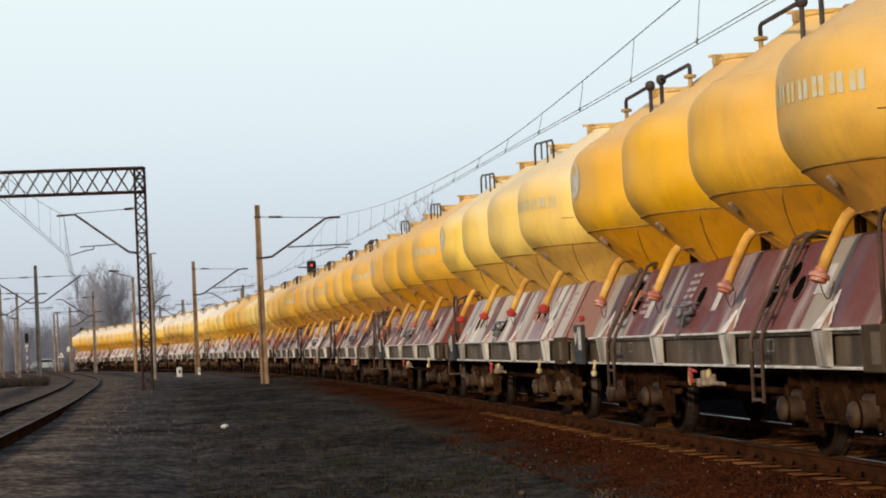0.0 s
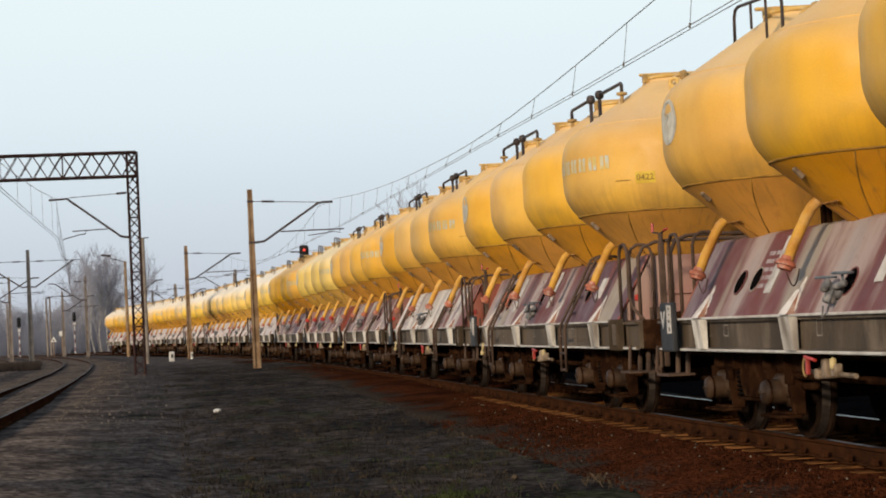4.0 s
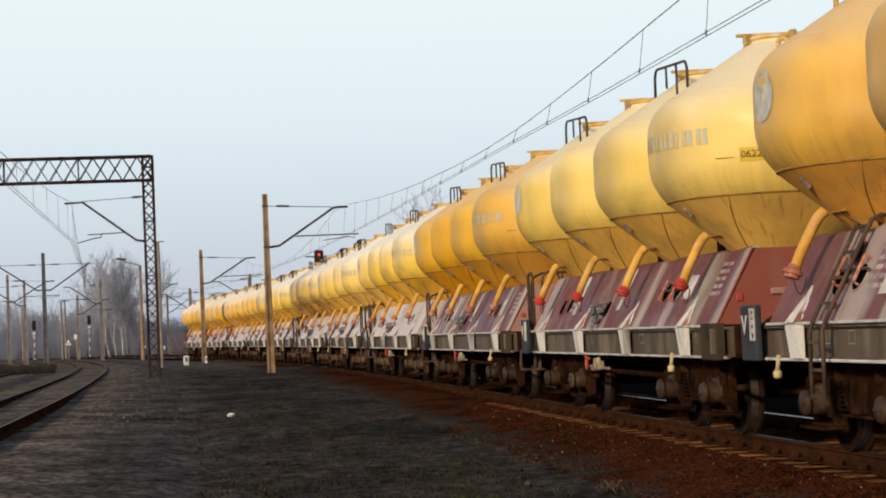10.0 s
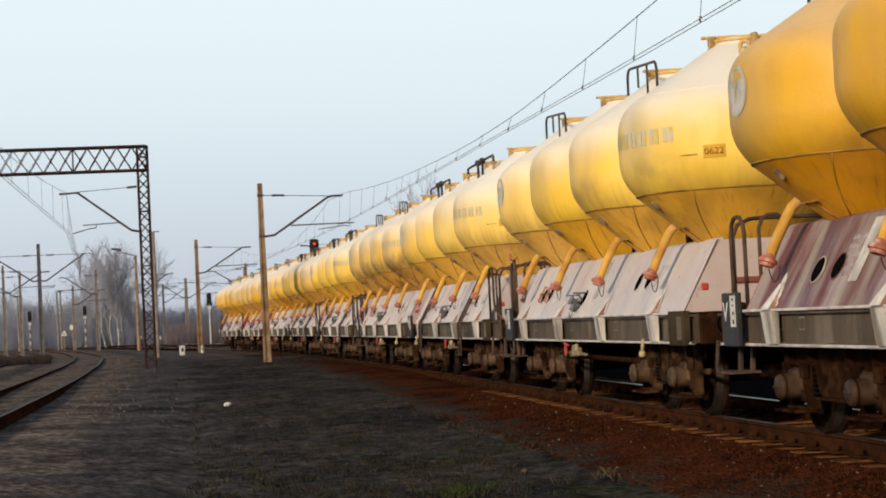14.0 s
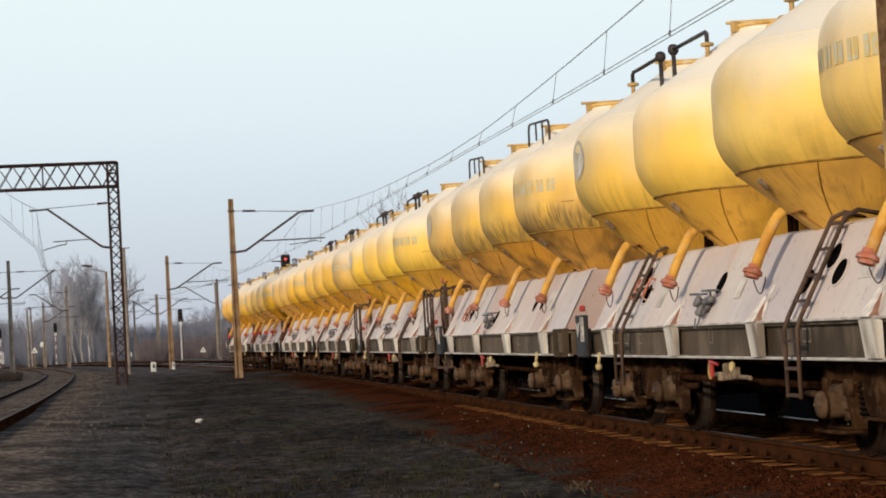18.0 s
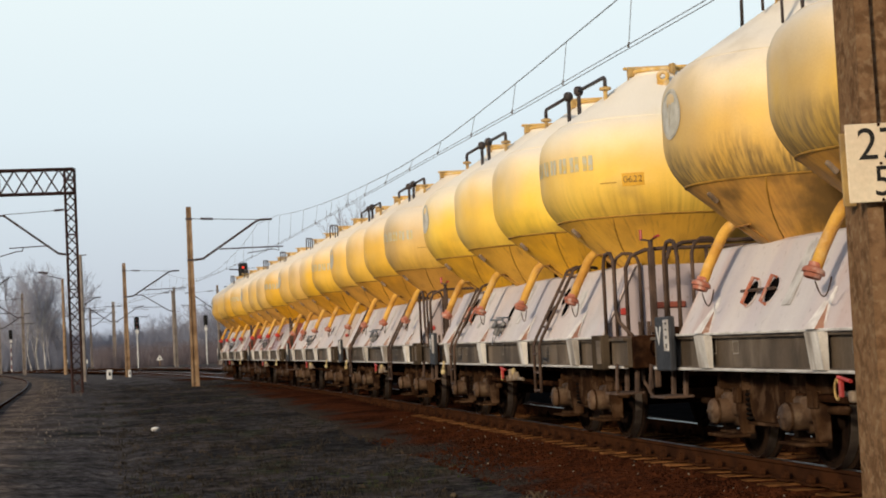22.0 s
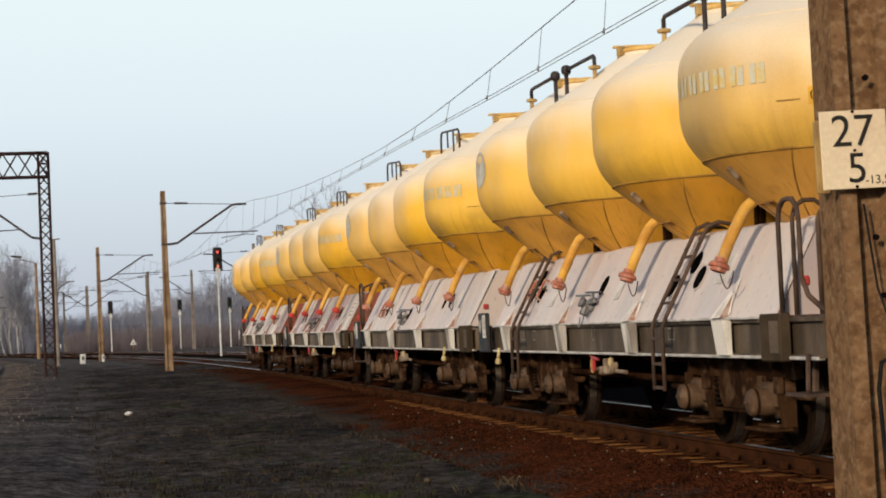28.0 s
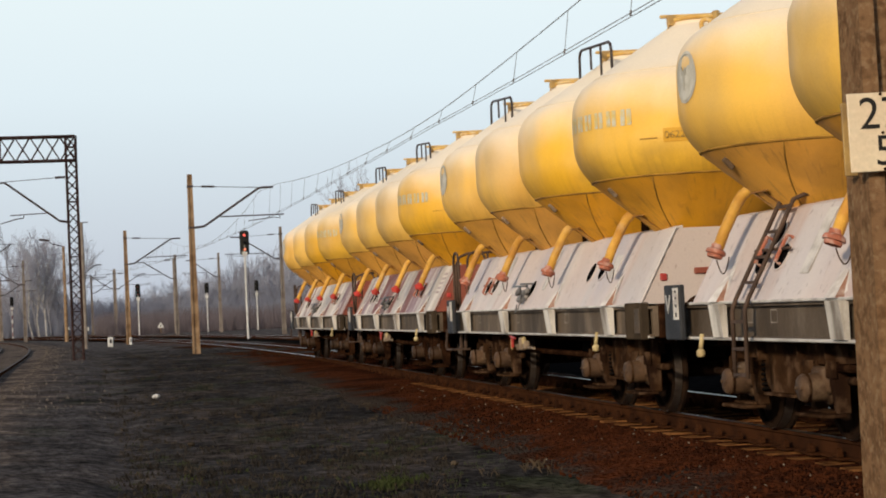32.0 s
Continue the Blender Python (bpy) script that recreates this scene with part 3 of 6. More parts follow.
def make_bed(l0, s0, s1, z0, label, rough, mat=None, near=-2.0, far=3.6, swing=straight):
    """The ballast bed of one track, with an uneven shoulder and a ragged foot."""
    bm = B()
    foot = bm.verts.layers.float.new("foot")
    across = [near * u + -0.8 * (1 - u) for u in (1, 0.82, 0.64, 0.48, 0.32, 0.16, 0)] + [-0.4, 0.2, 0.75, 1.3, 1.9] + [2.3 + (far - 2.3) * u for u in (0, 0.2, 0.45, 0.7, 1)]
    prev = None
    step = 0.5 if rough else 3.0
    n = int((s1 - s0) / step)
    for i in range(n + 1):
        s = s0 + (s1 - s0) * i / n
        ring = []
        dl, dz = swing(s)
        for q, a in enumerate(across):
            fall = max((-0.8 - a) / (-0.8 - near), (a - 2.3) / (far - 2.3), 0)
            h = -0.200 - 0.160 * fall ** 0.9
            p = on_track(s, l0 + a + dl, 0)
            drift = rough * fall * (0.45 * noise.noise(Vector((p.x * 0.35, p.y * 0.35, 2))) + 0.22 * noise.noise(Vector((p.x * 1.5, p.y * 1.5, 4))))
            p = on_track(s, l0 + a + dl - drift, 0)
            h += rough * (0.012 + 0.02 * fall) * noise.noise(Vector((p.x * 1.3, p.y * 1.3, 0.5))) + rough * (0.010 + 0.02 * fall) * noise.noise(Vector((p.x * 4, p.y * 4, 7)))
            h = max(h, min(ground_z(p.x, p.y) - z0 - dz + 0.07 * (1 - fall), -0.09))
            if q in (0, len(across) - 1):
                h = ground_z(p.x, p.y) - 0.12 - dz
            ring.append(bm.verts.new((p.x, p.y, h + z0 + dz)))
            ring[-1][foot] = fall
        if prev:
            for k in range(len(ring) - 1):
                bm.faces.new((prev[k], prev[k + 1], ring[k + 1], ring[k]))
        prev = ring
    return tagged(new("ballast", mesh_of("ballast", bm, mat or BALLAST, True)), label, "ballast", kind="structure")


RAIL_SHAPE = ((-0.068, -0.172), (0.068, -0.172), (0.068, -0.160), (0.012, -0.142), (0.010, -0.045), (0.035, -0.036), (0.035, -0.004), (-0.035, -0.004), (-0.035, -0.036), (-0.010, -0.045), (-0.012, -0.142), (-0.068, -0.160))


def make_rail(l, s0, s1, z0, step, label, head=None, swing=straight):
    e = empty("rail", pose(0, 0, 0), label, "rail", "rails", "structure")
    part("rail_body", sweep(B(), [(l + a, z + z0) for a, z in RAIL_SHAPE], s0, s1, step, swing), RAIL, e)
    part("rail_head", sweep(B(), [(l - 0.030, z0 - 0.004), (l + 0.030, z0 - 0.004), (l + 0.022, z0), (l - 0.022, z0)], s0, s1, step, swing), head or SHINE, e, "worn rail head")


# the train's own track, and the ones beside it
BED = make_bed(0.0, -60, 430, 0.0, "rust-brown ballast bed under the train's track", 1.0)
for _l in (0.0, 1.5):
    make_rail(_l, -60, 430, 0.0, 1.5, "rusty rail with a bright worn head under the train")
make_bed(5.2, -60, 430, 0.02, "dark ballast bed of the second main track", 0.0, BLACK_BED)
for _l in (5.2, 6.7):
    make_rail(_l, -60, 430, 0.03, 3.0, "bright-headed rail of the second main track")
BED_LEFT = make_bed(-10.55, -40, 430, 0.05, "grey-brown ballast bed of the curving siding", 0.6, OLD_BALLAST, -2.0, 4.8, siding)
for _l in (-10.55, -9.05):
    make_rail(_l, -40, 430, 0.05, 2.0, "dark rusty rail of the curving siding", DULL, siding)
make_bed(-15.4, -40, 430, 0.05, "grey-brown ballast bed of the outer siding", 0.0, OLD_BALLAST, -2.0, 3.4, siding)
for _l in (-15.4, -13.9):
    make_rail(_l, -40, 430, 0.05, 3.0, "dark rusty rail of the outer siding", DULL, siding)


# ---- the wagons ----
PITCH = 2.786
SHIFT = 0.28
TANK_R = 1.36
RIM = 4.28           # height of the tanks' mouths


def tank_profile():
    """Lower cone, weld seam, rounded knee, upright shell, rounded shoulder, upper cone, mouth."""
    def bend(a, b, c, d, n):
        a, b, c = Vector(a), Vector(b), Vector(c)
        p, q = b + (a - b).normalized() * d, b + (c - b).normalized() * d
        return [tuple(p * (1 - u) ** 2 + b * (2 * u * (1 - u)) + q * u * u) for u in (k / n for k in range(n + 1))]
    seam, knee, shoulder, mouth = (1.19, 2.565), (TANK_R, 2.76), (TANK_R, 3.54), (0.36, RIM - 0.02)
    return [(0.24, 1.52), (0.28, 1.56), (0.57, 2.0), (1.175, 2.545), seam] + bend(seam, knee, shoulder, 0.235, 7) + bend(knee, shoulder, mouth, 0.25, 9) + [mouth, (0.33, RIM), (0.33, RIM + 0.03)]


TANK_PROFILE = tank_profile()
INSET = 0.22       # the frame is narrower than the tanks
SIDE_A, SIDE_B = pose(0, -INSET, 0), pose(0, INSET, 0, 0, 0, 180)


WIDE, ASIDE = 1.09, 0.22      # tanks: breadth, and how far they stand off the middle


def widen(b):
    """The tanks are broader across the wagon than along it, up to their shoulders."""
    for v in b.verts:
        v.co.y *= float(np.interp(v.co.z, [3.6, 4.26], [1.0 * WIDE, 1.0]))


def slope(x, v, off=0.0):
    """A place on the sloping skirt: v runs from its foot to its top; local z stands off it."""
    tilt = math.degrees(math.atan2(0.80, 0.44))
    n = Vector((0, 0.80, 0.44)).normalized()
    p = Vector((x, 1.50 - 0.44 * v, 1.20 + 0.80 * v)) + n * off
    return Matrix.Translation(p) @ pose(0, 0, 0, 0, 0, 180) @ pose(0, 0, 0, tilt, 0, 0) @ pose(0, 0, 0, 0, 0, 0)


def disc(bm, r, thick, sides=18, sy=1.0):
    lathe(bm, [(r, 0), (r, thick)], sides)
    if sy != 1.0:
        for v in bm.verts:
            v.co.y *= sy
    return bm


def patch(bm, a0, a1, z0, z1, r=None, thick=0.005, steps=6):
    """A thin plate that lies on the round side of a tank."""
    def radius(z):
        return float(np.interp(z, [p[1] for p in TANK_PROFILE[2:-2]], [p[0] for p in TANK_PROFILE[2:-2]]))
    rows = []
    for z in (z0, (z0 + z1) / 2, z1):
        rows.append([bm.verts.new(((radius(z) + thick) * math.cos(radians(a0 + (a1 - a0) * i / steps)), (radius(z) + thick) * math.sin(radians(a0 + (a1 - a0) * i / steps)), z)) for i in range(steps + 1)])
    for a, b in zip(rows, rows[1:]):
        for i in range(steps):
            bm.faces.new((a[i], a[i + 1], b[i + 1], b[i]))
    return bm


def round_patch(bm, angle, z, r, n=20):
    """A disc laid on the tank's side."""
    c = bm.verts.new((0, 0, 0))
    ring = []
    for i in range(n + 1):
        u, w = (r * math.cos(i * 2 * math.pi / n), r * math.sin(i * 2 * math.pi / n)) if i < n else (0, 0)
        a = radians(angle) + u / TANK_R
        zz = z + w
        rr = float(np.interp(zz, [p[1] for p in TANK_PROFILE[2:-2]], [p[0] for p in TANK_PROFILE[2:-2]])) + 0.006
        if i < n:
            ring.append(bm.verts.new((rr * math.cos(a), rr * math.sin(a), zz)))
        else:
            c.co = (rr * math.cos(a), rr * math.sin(a), zz)
    for i in range(n):
        bm.faces.new((c, ring[i], ring[(i + 1) % n]))
    return bm


def letters(text, size, mat, name, parent, m, depth=0.003):
    cu = bpy.data.curves.new(name, "FONT")
    cu.body, cu.size, cu.extrude = text, size, depth
    cu.align_x, cu.align_y = "CENTER", "CENTER"
    tmp = bpy.data.objects.new(name, cu)
    scene.collection.objects.link(tmp)
    me = bpy.data.meshes.new_from_object(tmp.evaluated_get(bpy.context.evaluated_depsgraph_get()))
    bpy.data.objects.remove(tmp)
    me.materials.clear()
    me.materials.append(mat)
    return part(name, me, mat, parent, m=m)


STYLES = {
    "maroon": (TANK_GOLD, SKIRT_MAROON, END_RED, CAP, BOGIE, "golden yellow four-tank cement wagon with maroon and grey skirts"),
    "streaked": (TANK_LEMON, SKIRT_MIXED, END_RED, CAP_RED, BOGIE_PALE, "light yellow four-tank cement wagon with white-streaked skirts"),
    "stained": (TANK_STAINED, SKIRT_PALE, END_PALE, CAP, BOGIE_PALE, "brown-streaked yellow four-tank cement wagon with pale grey skirts"),
    "mixed": (TANK_GOLD, SKIRT_MIXED, END_RED, CAP, BOGIE, "golden yellow four-tank cement wagon with white-streaked skirts"),
    "lemon": (TANK_LEMON, SKIRT_MAROON, END_RED, CAP_RED, BOGIE, "light yellow four-tank cement wagon with maroon and grey skirts"),
    "amber": (TANK_AMBER, SKIRT_PALE, END_PALE, CAP, BOGIE_PALE, "dusty amber four-tank cement wagon with pale grey skirts"),
    "last": (TANK_AMBER, SKIRT_MIXED, END_RED, CAP_RED, BOGIE, "amber yellow four-tank cement wagon with streaked grey skirts"),
    "pale": (TANK_DUSTY, SKIRT_PALE, END_PALE, CAP, BOGIE_PALE, "dusty yellow four-tank cement wagon with pale grey skirts"),
}
SHARED = {}


def once(key, build, mats, smooth=False):
    """Meshes that all wagons share."""
    if key not in SHARED:
        bm = B()
        build(bm)
        SHARED[key] = mesh_of(key, bm, mats, smooth)
    return SHARED[key]


def mesh_with(key, build, mat, smooth=False):
    return once(key + mat.name, build, mat, smooth)


def make_tank(w, i, x, mat, y):
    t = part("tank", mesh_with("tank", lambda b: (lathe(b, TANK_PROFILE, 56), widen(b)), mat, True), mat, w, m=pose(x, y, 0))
    part("seam", mesh_with("seam", lambda b: (lathe(b, [(1.180, 2.550), (1.197, 2.555), (1.200, 2.565), (1.196, 2.573), (1.180, 2.550)], 48), [rod(b, [((1.178 - 0.12 * k) * math.cos(radians(136 + turn - 2.8 * k)), (1.178 - 0.12 * k) * math.sin(radians(136 + turn - 2.8 * k)), 2.548 - 0.108 * k) for k in range(6)], 0.008, 5) for turn in (0, 180)], widen(b)), SEAM, True), SEAM, t)
    part("shoulder_seam", mesh_with("shoulder_seam", lambda b: lathe(b, [(1.146, 3.690), (1.155, 3.694), (1.144, 3.703), (1.13, 3.70), (1.146, 3.690)], 48) and widen(b), mat, True), mat, t)
    h = part("hatch", mesh_with("hatch", lambda b: lathe(b, [(0.30, 0.0), (0.345, 0.005), (0.35, 0.035), (0.33, 0.05), (0.15, 0.075), (0.001, 0.08)], 32), HATCH, True), HATCH, t, m=pose(0, 0, RIM + 0.02))
    for k in range(4):
        a = 100 + 90 * k
        part("latch", mesh_with("latch", lambda b: (box(b, -0.05, 0.05, -0.03, 0.03, -0.07, 0.05, bevel=0.012), rod(b, [(0.02, 0, 0.02), (0.05, 0, -0.12)], 0.012, 6)), LATCH), LATCH, h, m=pose(0.36 * math.cos(radians(a)), 0.36 * math.sin(radians(a)), 0.03, 0, 0, a))
    part("hinge_bar", mesh_with("hinge_bar", lambda b: (box(b, -0.45, 0.42, -0.03, 0.03, 0.07, 0.105, bevel=0.01)), HATCH), HATCH, h, m=pose(0, 0, 0, 0, 0, 80))

    def eye(b):
        rod(b, [(0.055 * math.cos(k * math.pi / 6), 0, 0.055 * math.sin(k * math.pi / 6) + 0.10) for k in range(13)], [0.026] * 13, 8, False)
        box(b, -0.07, 0.07, -0.018, 0.018, -0.06, 0.06)
    for s in (1, -1):
        part("lifting_eye", mesh_with("lifting_eye", eye, HATCH, True), HATCH, t, m=pose(-0.56 * s, 0.12 * s, 4.10, 0, 0, 60))
        part("handle", mesh_with("handle", lambda b: box(b, -0.02, 0.02, -0.02, 0.028, -0.065, 0.065, bevel=0.010), BRAKE), BRAKE, t, m=pose(-0.17 * s, 1.155 * s, 2.43, -45 * s, 0, 8))

        def bracket(b):
            box(b, -0.24, 0.18, 0.825, 0.845, 2.165, 2.18)
            for q in (-0.13, 0.07):
                prism(b, [(0.61, 2.0), (0.835, 2.165), (0.76, 2.165), (0.54, 2.0)], q - 0.012, q + 0.012)
        part("chute_bracket", mesh_with("chute_bracket", bracket, RUSTY_YELLOW), RUSTY_YELLOW, t, "rust-stained bracket above the discharge pipe", m=pose(0, 0, 0, 0, 0, 0 if s > 0 else 180))
    return t


def marks(tanks, side, style_key):
    """Lettering bars, date panel, emblem and warning sign, laid on the tanks of one side."""
    turn = 0 if side == "A" else 180
    first, last = (tanks[0], tanks[3]) if side == "A" else (tanks[3], tanks[0])

    def bars(b):
        for k in range(9):
            for u in (0.0, 3.2):
                patch(b, 62 + k * 8.0 + u, 64.3 + k * 8.0 + u, 3.10, 3.27, steps=2)
        widen(b)
    part("name_mark", mesh_with("name_mark", bars, BLUEGREY), BLUEGREY, first, "faded pale blue lettering as bars", m=pose(0, 0, 0, 0, 0, turn))["kind"] = "stuff"
    part("date_panel", mesh_with("date_panel", lambda b: patch(b, 145.5, 155.5, 2.885, 3.03) and widen(b), LIME if style_key not in ("pale", "amber", "stained") else ORANGE), LIME, first, "small framed date panel", m=pose(0, 0, 0, 0, 0, turn))

    stamp = "0422" if style_key in ("maroon", "mixed") else "0622"
    if stamp not in SHARED:
        ob = letters(stamp, 0.105, PRINT, "date_mark", first, pose(0, 0, 0), 0.001)
        for v in ob.data.vertices:
            a = radians(150.5) + v.co.x / TANK_R
            v.co = Vector((math.cos(a) * (TANK_R + 0.009), math.sin(a) * (TANK_R + 0.009) * WIDE, 2.957 + v.co.y))
        SHARED[stamp] = ob.data
        ob.matrix_local = pose(0, 0, 0, 0, 0, turn)
    else:
        part("date_mark", SHARED[stamp], PRINT, first, m=pose(0, 0, 0, 0, 0, turn))
    part("small_print", mesh_with("small_print", lambda b: patch(b, 135, 143, 2.93, 2.94, thick=0.006) and widen(b), SEAM), SEAM, first, "dark small print as a bar", m=pose(0, 0, 0, 0, 0, turn))
    part("emblem", mesh_with("emblem", lambda b: round_patch(b, 92, 3.22, 0.235, 28) and widen(b), EMBLEM), EMBLEM, last, "round grey-white emblem", m=pose(0, 0, 0, 0, 0, turn))
    def ring(b):
        for r0, r1 in ((0.205, 0.215),):
            vs = []
            for rr in (r0, r1):
                row = []
                for k in range(28):
                    a, zz = radians(92) + rr * math.cos(k * math.pi / 14) / TANK_R, 3.22 + rr * math.sin(k * math.pi / 14)
                    q = float(np.interp(zz, [p[1] for p in TANK_PROFILE[2:-2]], [p[0] for p in TANK_PROFILE[2:-2]])) + 0.010
                    row.append(b.verts.new((q * math.cos(a), q * math.sin(a), zz)))
                vs.append(row)
            for k in range(28):
                b.faces.new((vs[0][k], vs[0][(k + 1) % 28], vs[1][(k + 1) % 28], vs[1][k]))
        widen(b)
    part("emblem_ring", mesh_with("emblem_ring", ring, RING), RING, last, m=pose(0, 0, 0, 0, 0, turn))

    def bird(b):
        for a0, a1, z0, z1 in ((87.6, 89.2, 3.28, 3.33), (89.0, 91.0, 3.25, 3.30), (91.0, 92.6, 3.19, 3.27), (92.4, 93.8, 3.25, 3.31), (91.2, 92.4, 3.11, 3.19)):
            patch(b, a0, a1, z0, z1, thick=0.010, steps=1)
        widen(b)
    part("emblem_mark", mesh_with("emblem_mark", bird, RING), RING, last, m=pose(0, 0, 0, 0, 0, turn))

    def warn(b):
        pts = [(148.5, 3.27), (161.5, 3.27), (155, 3.48)]
        for (a0, z0), (a1, z1) in zip(pts, pts[1:] + pts[:1]):
            r0 = float(np.interp(z0, [p[1] for p in TANK_PROFILE[2:-2]], [p[0] for p in TANK_PROFILE[2:-2]])) + 0.006
            r1 = float(np.interp(z1, [p[1] for p in TANK_PROFILE[2:-2]], [p[0] for p in TANK_PROFILE[2:-2]])) + 0.006
            rod(b, [(r0 * math.cos(radians(a0)), r0 * math.sin(radians(a0)), z0), (r1 * math.cos(radians(a1)), r1 * math.sin(radians(a1)), z1)], 0.011, 5)
        rod(b, [(1.352 * math.cos(radians(a)), 1.352 * math.sin(radians(a)), z) for a, z in ((155, 3.42), (154, 3.37), (156, 3.31))], 0.012, 5)
        widen(b)
    part("warning_mark", mesh_with("warning_mark", warn, INK), INK, last, "black-edged high voltage triangle", m=pose(0, 0, 0, 0, 0, turn))


def make_side(w, side, style, key):
    """All that hangs on one long side. It is written as seen from that side, x running to the left."""
    tank_mat, skirt_mat, end_mat, cap_mat, bogie_mat, _ = style
    M = SIDE_A if side == "A" else SIDE_B
    sh = 0.15 + (SHIFT if side == "A" else -SHIFT)
    lo, hi = (-4.90, 5.45) if side == "A" else (-5.45, 4.90)

    def add(name, k, build, mat, m=None, label="", smooth=False, parent=None):
        mm = pose(0, 0, 0) if m is None else m
        if parent is None:
            return part(name, mesh_with(k, build, mat, smooth), mat, w, label, M @ mm)
        return part(name, mesh_with(k, build, mat, smooth), mat, parent, label, mm)

    add("side_sill", "side_sill", lambda b: (prism(b, [(1.515, 0.86), (1.515, 0.885), (1.47, 0.885), (1.47, 1.15), (1.515, 1.15), (1.515, 1.18), (1.40, 1.18), (1.40, 0.86)], -5.85, 5.85)), SILL)
    add("sill_edge", "sill_edge", lambda b: box(b, -5.83, 5.83, 1.46, 1.53, 0.845, 0.872, bevel=0.006), LIP, label="cement-covered lower edge")
    add("sill_top_edge", "sill_top_edge" + side, lambda b: box(b, lo, hi, 1.46, 1.55, 1.178, 1.204, bevel=0.006), LIP, label="cement-covered ledge")

    def sheet(b):
        a = [(1.50, 1.20), (1.06, 2.0), (0.98, 2.03), (0.98, 2.0), (1.03, 1.985), (1.47, 1.20)]
        n = 24
        prev = None
        for i in range(n + 1):
            x = lo + (hi - lo) * i / n
            d = 0.008 * math.sin(i * 2.1) * (0 < i < n)
            ring = [b.verts.new((x, y + d, z)) for y, z in a]
            if prev:
                for q in range(len(a)):
                    b.faces.new((prev[q], prev[(q + 1) % len(a)], ring[(q + 1) % len(a)], ring[q]))
            else:
                b.faces.new(ring[::-1])
            prev = ring
        b.faces.new(prev)
    skirt = add("skirt", "skirt" + side, sheet, skirt_mat, label="sloping sheet skirt")
    # chutes with their couplings, chains, gussets and ribs
    for i in range(4):
        x = sh + (i - 1.5) * PITCH
        c = add("chute", "chute", lambda b: rod(b, [(-0.26, 1.02, 2.22), (-0.20, 1.16, 2.24), (-0.15, 1.24, 2.22), (-0.10, 1.30, 2.16), (-0.06, 1.34, 2.08), (-0.03, 1.38, 1.99), (-0.01, 1.46, 1.83), (0.0, 1.53, 1.66)], 0.052, 14), CHUTE, m=pose(x, 0, 0), smooth=True, label="bent yellow discharge pipe")
        cm = pose(0, 1.545, 1.645, 20, 0, 0)
        add("coupling", "coupling", lambda b: lathe(b, [(0.056, 0.085), (0.058, 0.05), (0.088, 0.032), (0.095, 0.012), (0.095, -0.004), (0.075, -0.010), (0.070, -0.040), (0.060, -0.044), (0.055, -0.03), (0.01, -0.028)], 20), cap_mat, m=cm, parent=c)

        def chain(b):
            pts = []
            for q in range(11):
                u = q / 10
                pts.append((-0.04 - 0.34 * u, 1.53 + 0.02, 1.58 - 0.55 * u * (1 - u) + 0.02 * u))
            rod(b, pts, 0.0065, 5)
        add("chain", "chain", chain, PIPEWORK, parent=c, smooth=True)

        def gusset(b):
            v = [b.verts.new(p) for p in ((0.06, 1.50, 1.2), (0.30, 1.50, 1.2), (0.30, 1.60, 1.2), (0.06, 1.60, 1.2), (0.24, 1.335, 1.5), (0.30, 1.335, 1.5))]
            for f in ((0, 1, 2, 3), (0, 3, 4), (1, 5, 2), (3, 2, 5, 4), (0, 4, 5, 1)):
                b.faces.new([v[k] for k in f]).material_index = 1 if f == (0, 3, 4) else 0
        gm = once("gusset", gusset, [CEMENT, GUSSET])
        part("gusset", gm, None, w, "cement-splashed gusset with a rusty side", M @ pose(x - 0.1, -0.02, 0))
        def splash(b, seed=i):
            r = random.Random(40 + seed)
            rows, c = [], 0.0
            for q in range(10):
                u = q / 9
                c += r.uniform(-0.012, 0.012)
                hw = 0.02 + 0.12 * (1 - u) ** 0.7 * r.uniform(0.6, 1.2)
                rows.append([b.verts.new((c - hw, -0.44 + 0.36 * u, 0)), b.verts.new((c, -0.44 + 0.36 * u, 0.002)), b.verts.new((c + hw * r.uniform(0.6, 1.1), -0.44 + 0.36 * u, 0))])
            for p, n in zip(rows, rows[1:]):
                b.faces.new((p[0], p[1], n[1], n[0]))
                b.faces.new((p[1], p[2], n[2], n[1]))
        add("cement_splash", "cement_splash%d" % i, splash, CEMENT, m=slope(x + 0.06, 0.5, 0.007), label="white run of spilled cement")
        add("rib", "rib", lambda b: prism(b, [(1.515, 0.872), (1.56, 0.872), (1.60, 1.178), (1.515, 1.178)], -0.13, 0.15), RIB, m=pose(x - 0.02, 0, 0), label="rib with pale cement runs")

    def holes(xs):
        for x, v in xs:
            add("opening", "opening", lambda b: disc(b, 0.125, 0.004), HOLE, m=slope(x, v, 0.006), label="dark round opening")
            add("opening_rim", "opening_rim", lambda b: lathe(b, [(0.125, 0), (0.125, 0.012), (0.14, 0.012), (0.14, 0)], 18), skirt_mat, m=slope(x, v, 0.0))

    base = [sh + (i - 1.5) * PITCH for i in (3, 2, 1, 0)]       # far chute first

    def grips(x, v):
        for d in (-0.24, 0.24):
            add("grip", "grip", lambda b: rod(b, [(0, -0.13, 0), (0, -0.13, 0.06), (0, 0.13, 0.06), (0, 0.13, 0)], 0.018, 6), CAP, m=slope(x + d, v, 0.0), label="faded red grip")
        add("grip_bar", "grip_bar", lambda b: rod(b, [(-0.42, 0, 0.05), (0.42, 0, 0.05)], 0.016, 6), PIPEWORK, m=slope(x, v, 0.0))

